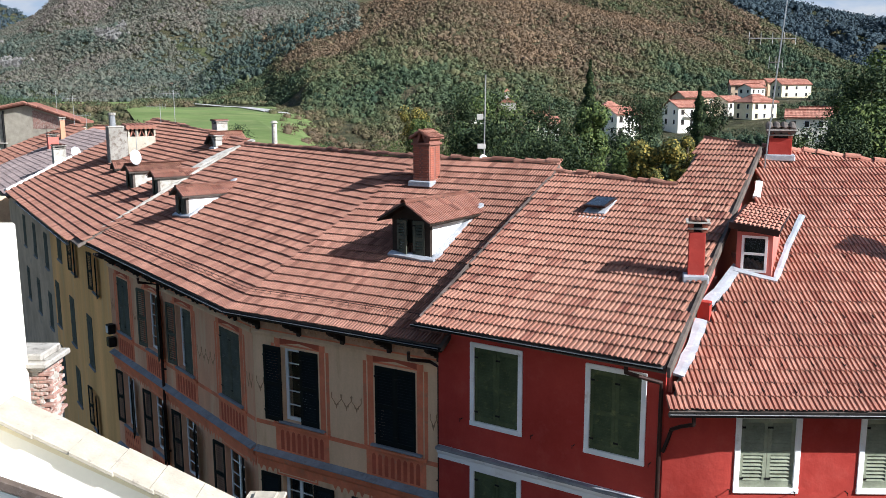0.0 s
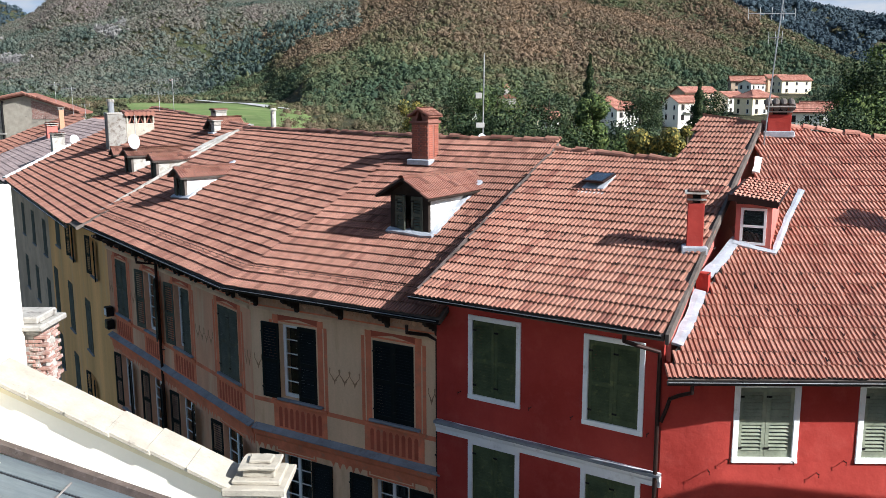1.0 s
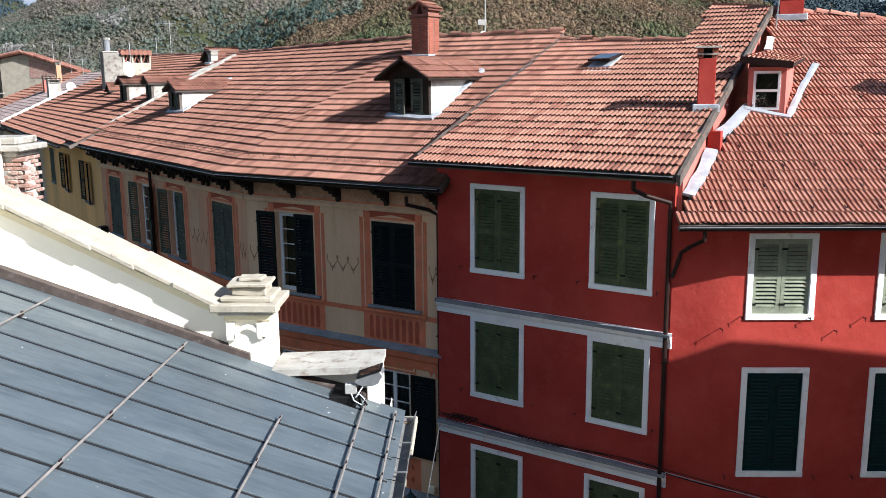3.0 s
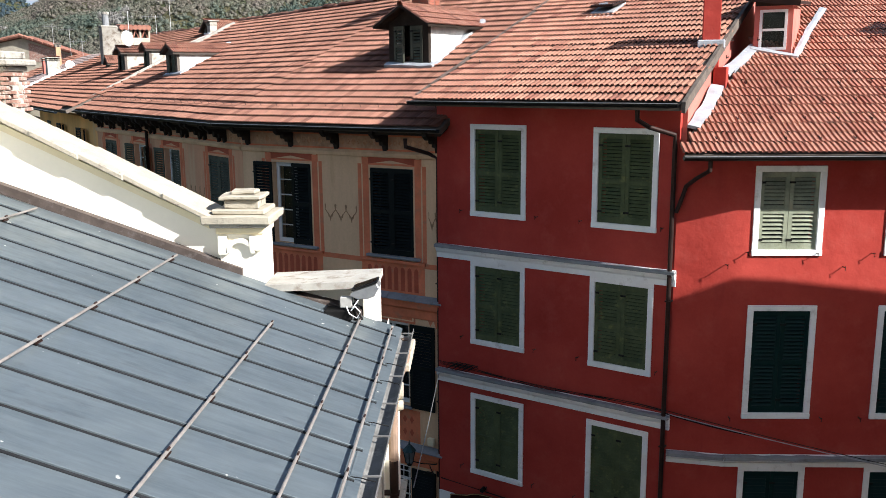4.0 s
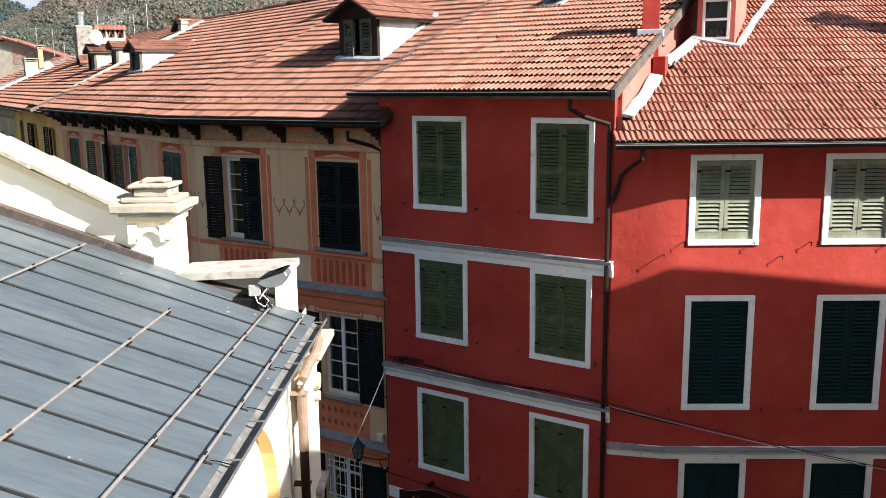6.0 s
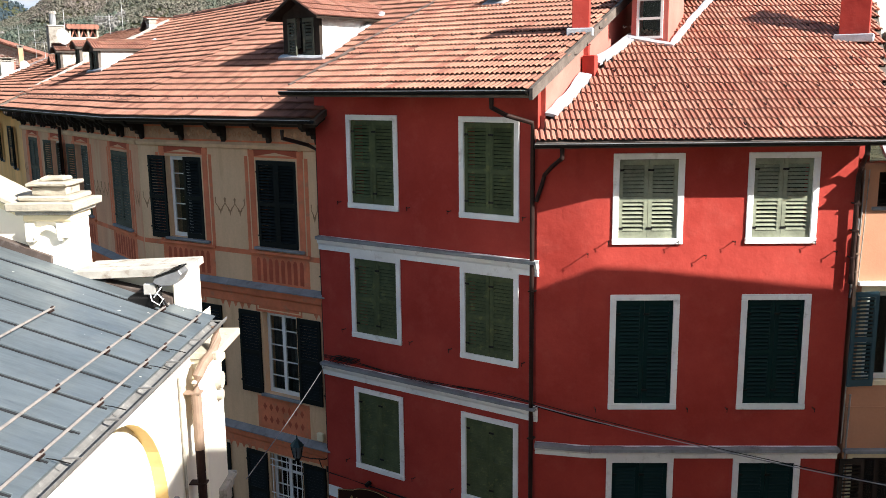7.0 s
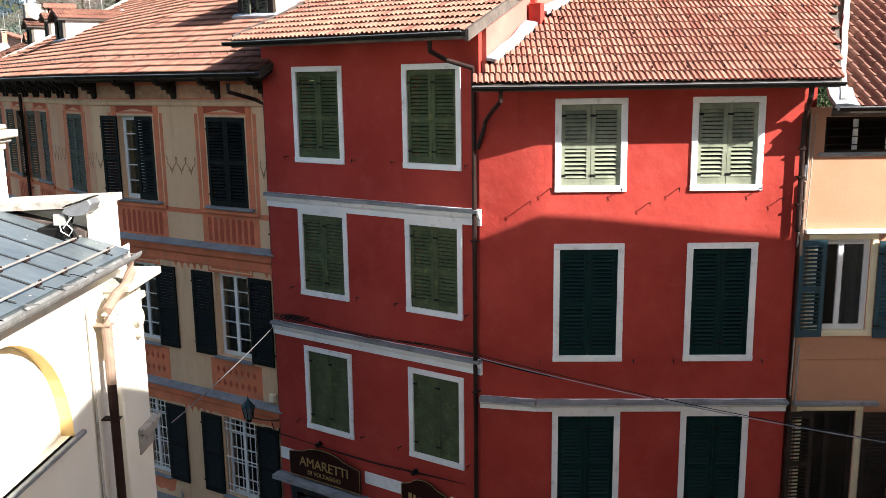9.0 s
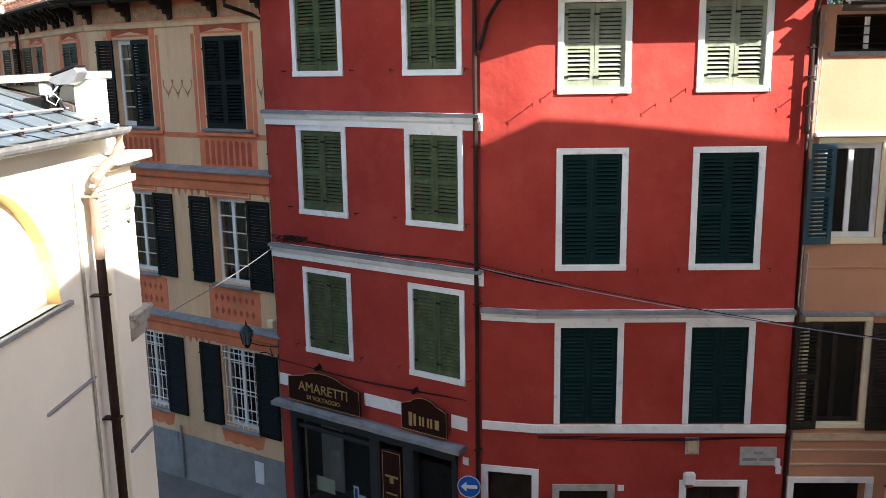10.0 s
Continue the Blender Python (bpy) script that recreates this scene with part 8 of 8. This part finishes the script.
bmesh.ops.create_cone(bm, cap_ends=True, segments=4, radius1=2.3, radius2=0.1, depth=2.0, matrix=T(0, 0, 12.0) @ pose(0, 0, 0, 0, 0, 45))
part("spire", bm, tile_far, ch)

# meadow and lane on the valley floor
def drape(pts_w, up, mat, name, label, cat, step=6.0):
    """A strip that follows the ground: rows of (px, depth, half width)."""
    bm = bmesh.new()
    rows = []
    fine = []
    for a, c in zip(pts_w, pts_w[1:]):
        k = 8
        fine += [tuple(a[j] + (c[j] - a[j]) * i / k for j in range(3)) for i in range(k)]
    fine.append(pts_w[-1])
    for px, d, hw in fine:
        x, y = screen(px, d)
        row = []
        for s in range(7):
            xx = x + (s / 3 - 1) * hw
            row.append(bm.verts.new((xx, y, land(xx, y) + up)))
        rows.append(row)
    for a, c in zip(rows, rows[1:]):
        for j in range(6):
            bm.faces.new((a[j], a[j + 1], c[j + 1], c[j]))
    bmesh.ops.recalc_face_normals(bm, faces=bm.faces[:])
    return solid(name, bm, mat, Matrix(), label, cat, kind="structure")


drape(((450, 120, 13), (430, 170, 19), (395, 240, 26), (372, 320, 30), (362, 420, 34)), 0.5, meadow, "meadow", "bright green mown meadow", "meadow")
drape(((185, 420, 30), (190, 520, 42), (180, 600, 40)), 0.5, meadow, "meadow", "pale green pasture on the valley side", "meadow")
drape(((334, 490, 2.2), (375, 460, 2.2), (407, 430, 2.4), (440, 385, 2.8), (465, 340, 3.2), (485, 300, 3.4), (500, 262, 3.0)), 0.8, marble, "lane", "pale gravel lane beside the meadow", "road")

# woods on the hills: one mass of crowns
rng = np.random.default_rng(12)
core = np.array([(0, 0, 1.0), (0.9, 0, 0.35), (0.28, 0.85, 0.35), (-0.73, 0.53, 0.35), (-0.73, -0.53, 0.35), (0.28, -0.85, 0.35), (0.8, 0, -0.6), (0.25, 0.76, -0.6), (-0.65, 0.47, -0.6), (-0.65, -0.47, -0.6), (0.25, -0.76, -0.6)])
core_f = [(0, 1, 2), (0, 2, 3), (0, 3, 4), (0, 4, 5), (0, 5, 1)] + [q for i in range(5) for q in ((1 + i, 6 + i, 6 + (i + 1) % 5), (1 + i, 6 + (i + 1) % 5, 1 + (i + 1) % 5))]
core_f = np.array(core_f)
V, FACES, TINT = [], [], []
base_i = 0
unit = rng.normal(size=(4000, 3))
unit /= np.linalg.norm(unit, axis=1)[:, None]


def grow(count, d0, d1, p0, p1, r0, r1, nl, ts, tint, keep=None):
    """Crowns strewn over a stretch of the hills."""
    global base_i
    for i in range(count):
        d = math.sqrt(rng.uniform(d0 * d0, d1 * d1))
        px = rng.uniform(p0, p1)
        if keep and not keep(px, d):
            continue
        x, y = screen(px, d)
        z = land(x, y)
        row = 158 - (z - 18) / d * 1552
        if row < -45 or (d > 720 and px > 330 and row > knots(px, CREST_MID) + 6):
            continue
        if 600 < d < 1500 and any(((px - a) / w) ** 2 + ((row - e) / f) ** 2 < 0.6 for a, e, w, f in CRAGS):
            continue
        r = r0 + (r1 - r0) * rng.uniform() ** 1.4
        patch = noise.noise((x * 0.011, y * 0.007, 9.0))
        t = tint(px, d, row) + 0.42 * patch + 0.3 * noise.noise((x * 0.05, y * 0.03, 3.0)) + rng.normal() * 0.08
        tall = rng.uniform(1.3, 1.9) if patch < -0.32 and rng.uniform() < 0.5 else rng.uniform(0.6, 1.0)
        sc = np.array((r * rng.uniform(0.8, 1.25), r, r * tall))
        c = np.array((x, y, z + r * 0.4))
        V.append(c + core * sc * rng.uniform(0.5, 0.9, (11, 1)))
        FACES.append(core_f + base_i)
        o = unit[rng.integers(0, 4000, nl)].copy()
        o[:, 2] = np.abs(o[:, 2]) * 1.1 - 0.35
        p = c + o * sc * rng.uniform(0.75, 1.5, (nl, 1))
        t1 = unit[rng.integers(0, 4000, nl)] * r * ts
        t2 = unit[rng.integers(0, 4000, nl)] * r * ts
        V.append(np.stack([p - t1, p + t1 * 0.6 + t2, p - t2 * 0.8 + t1 * 0.5], axis=1).reshape(-1, 3))
        FACES.append(np.arange(nl * 3).reshape(-1, 3) + base_i + 11)
        TINT.append(np.full(11 + nl * 3, min(1.0, max(0.0, t))))
        base_i += 11 + nl * 3


# bare crags on the left hillside: bearing, drop, spread
CRAGS = ((215, 66, 26, 9), (232, 52, 11, 8), (194, 62, 12, 6), (40, 114, 30, 8), (14, 76, 8, 7))


def crags():
    vs, fs = [], []
    for a, e, w, f in CRAGS:
        for i in range(int(w * 4)):
            px, row = a + w * rng.normal() * 0.42, e + f * rng.normal() * 0.42
            for d in range(640, 1500, 12):
                x, y = screen(px, d)
                z = land(x, y)
                if 158 - (z - 18) / d * 1552 <= row:
                    break
            r = rng.uniform(1.6, 3.9)
            fs.append(core_f + 11 * len(vs))
            vs.append(np.array((x, y, z + 0.3 * r)) + core * np.array((1.1, 0.8, rng.uniform(0.7, 1.5))) * r * rng.uniform(0.6, 1.15, (11, 1)))
    me = bpy.data.meshes.new("rock_outcrop")
    me.from_pydata(np.concatenate(vs).tolist(), [], np.concatenate(fs).tolist())
    me.materials.append(rock)
    tagged(new("rock_outcrop", me), "pale grey rock crags among the trees", "rocks", kind="stuff")


def woodland(mat, label):
    """Gathers the crowns grown so far into one mass of woods."""
    global V, FACES, TINT, base_i
    vs, fs = np.concatenate(V).astype(np.float32), np.concatenate(FACES).astype(np.int32)
    me = bpy.data.meshes.new("woodland")
    me.vertices.add(len(vs))
    me.vertices.foreach_set("co", vs.ravel())
    me.loops.add(fs.size)
    me.loops.foreach_set("vertex_index", fs.ravel())
    me.polygons.add(len(fs))
    me.polygons.foreach_set("loop_start", np.arange(0, fs.size, 3, dtype=np.int32))
    me.update(calc_edges=True)
    at = me.attributes.new("tint", "FLOAT", "POINT")
    at.data.foreach_set("value", np.concatenate(TINT).astype(np.float32))
    me.materials.append(mat)
    V, FACES, TINT, base_i = [], [], [], 0
    return tagged(new("woodland", me), label, "woods", kind="stuff")


def clear(px, d):
    """Leaves the houses, the meadow and the lane open."""
    if d < 430 and 300 - 70 * (d > 300) < px < 545:
        return False
    if 400 < d < 620 and 110 < px < 245:
        return False
    if 868 < px < 915 and 190 < d < 312:
        return False
    return not any(abs(px - h[0]) < h[2] / 2 / h[1] * 1552 + 8 and h[1] - 50 < d < h[1] + 10 for h in VILLAGE)


def brown(px, d, row):
    """Autumn browns on the upper slope of the middle hill, green woods at its foot."""
    low = min(1.0, max(0.0, (row - 75) / 75))
    return 0.78 - 0.5 * low + (0.12 if 380 < px < 640 and row < 130 else 0.0)


def far_left(px, d, row):
    return 0.4 + (0.22 if row < 60 else 0.0) - 0.2 * (px > 380)


grow(22000, 285, 720, 260, 1500, 1.0, 2.7, 22, 0.27, brown, lambda px, d: d > knots(px, FOOT_MID) - 15 and clear(px, d))
grow(10500, 760, 1260, 880, 1620, 2.2, 3.8, 13, 0.34, lambda px, d, row: 0.6 if row < 100 and px < 1330 else 0.3)
grow(330, 190, 310, 1440, 1660, 1.8, 3.4, 130, 0.13, lambda px, d, row: 0.1)
grow(1300, 330, 640, -40, 340, 1.4, 2.8, 50, 0.2, lambda px, d, row: 0.3, clear)
grow(520, 150, 300, 660, 1040, 1.4, 2.8, 120, 0.13, lambda px, d, row: 0.42, clear)
grow(560, 190, 410, 1030, 1480, 1.2, 2.3, 110, 0.14, lambda px, d, row: 0.2, clear)
grow(190, 120, 320, 530, 720, 0.8, 2.2, 110, 0.14, lambda px, d, row: 0.45, clear)
grow(70, 150, 420, 470, 570, 0.9, 1.8, 100, 0.15, lambda px, d, row: 0.5, lambda px, d: px > 470 + (d - 150) * 0.1)
grow(300, 100, 330, 40, 250, 0.9, 2.0, 80, 0.15, lambda px, d, row: 0.4)
woodland(wood_leaf, "autumn woods of brown and green crowns on the hills")
# farther woods, their foliage tinted pale and blue as painted haze
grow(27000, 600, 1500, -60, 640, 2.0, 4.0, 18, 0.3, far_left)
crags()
woodland(haze_pale_leaf, "sparse olive woods on the farther hillside, paled to stand for haze")
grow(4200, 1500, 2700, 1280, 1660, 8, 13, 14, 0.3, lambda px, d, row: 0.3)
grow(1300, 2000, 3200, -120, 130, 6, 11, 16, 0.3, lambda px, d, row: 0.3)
woodland(haze_blue_leaf, "dark woods on the farthest ridges, haze put in as blue")

# bright hazy sky low behind the hills
bm = bmesh.new()
rows = []
for i in range(37):
    a = radians(-36 + 2 * i)
    rows.append([bm.verts.new((4700 * math.sin(a), 4700 * math.cos(a), z)) for z in (0, 1400)])
for p, q in zip(rows, rows[1:]):
    bm.faces.new((p[0], q[0], q[1], p[1]))
solid("backdrop", bm, sky_haze, Matrix(), "bright hazy sky with thin white cloud", "sky", kind="structure")
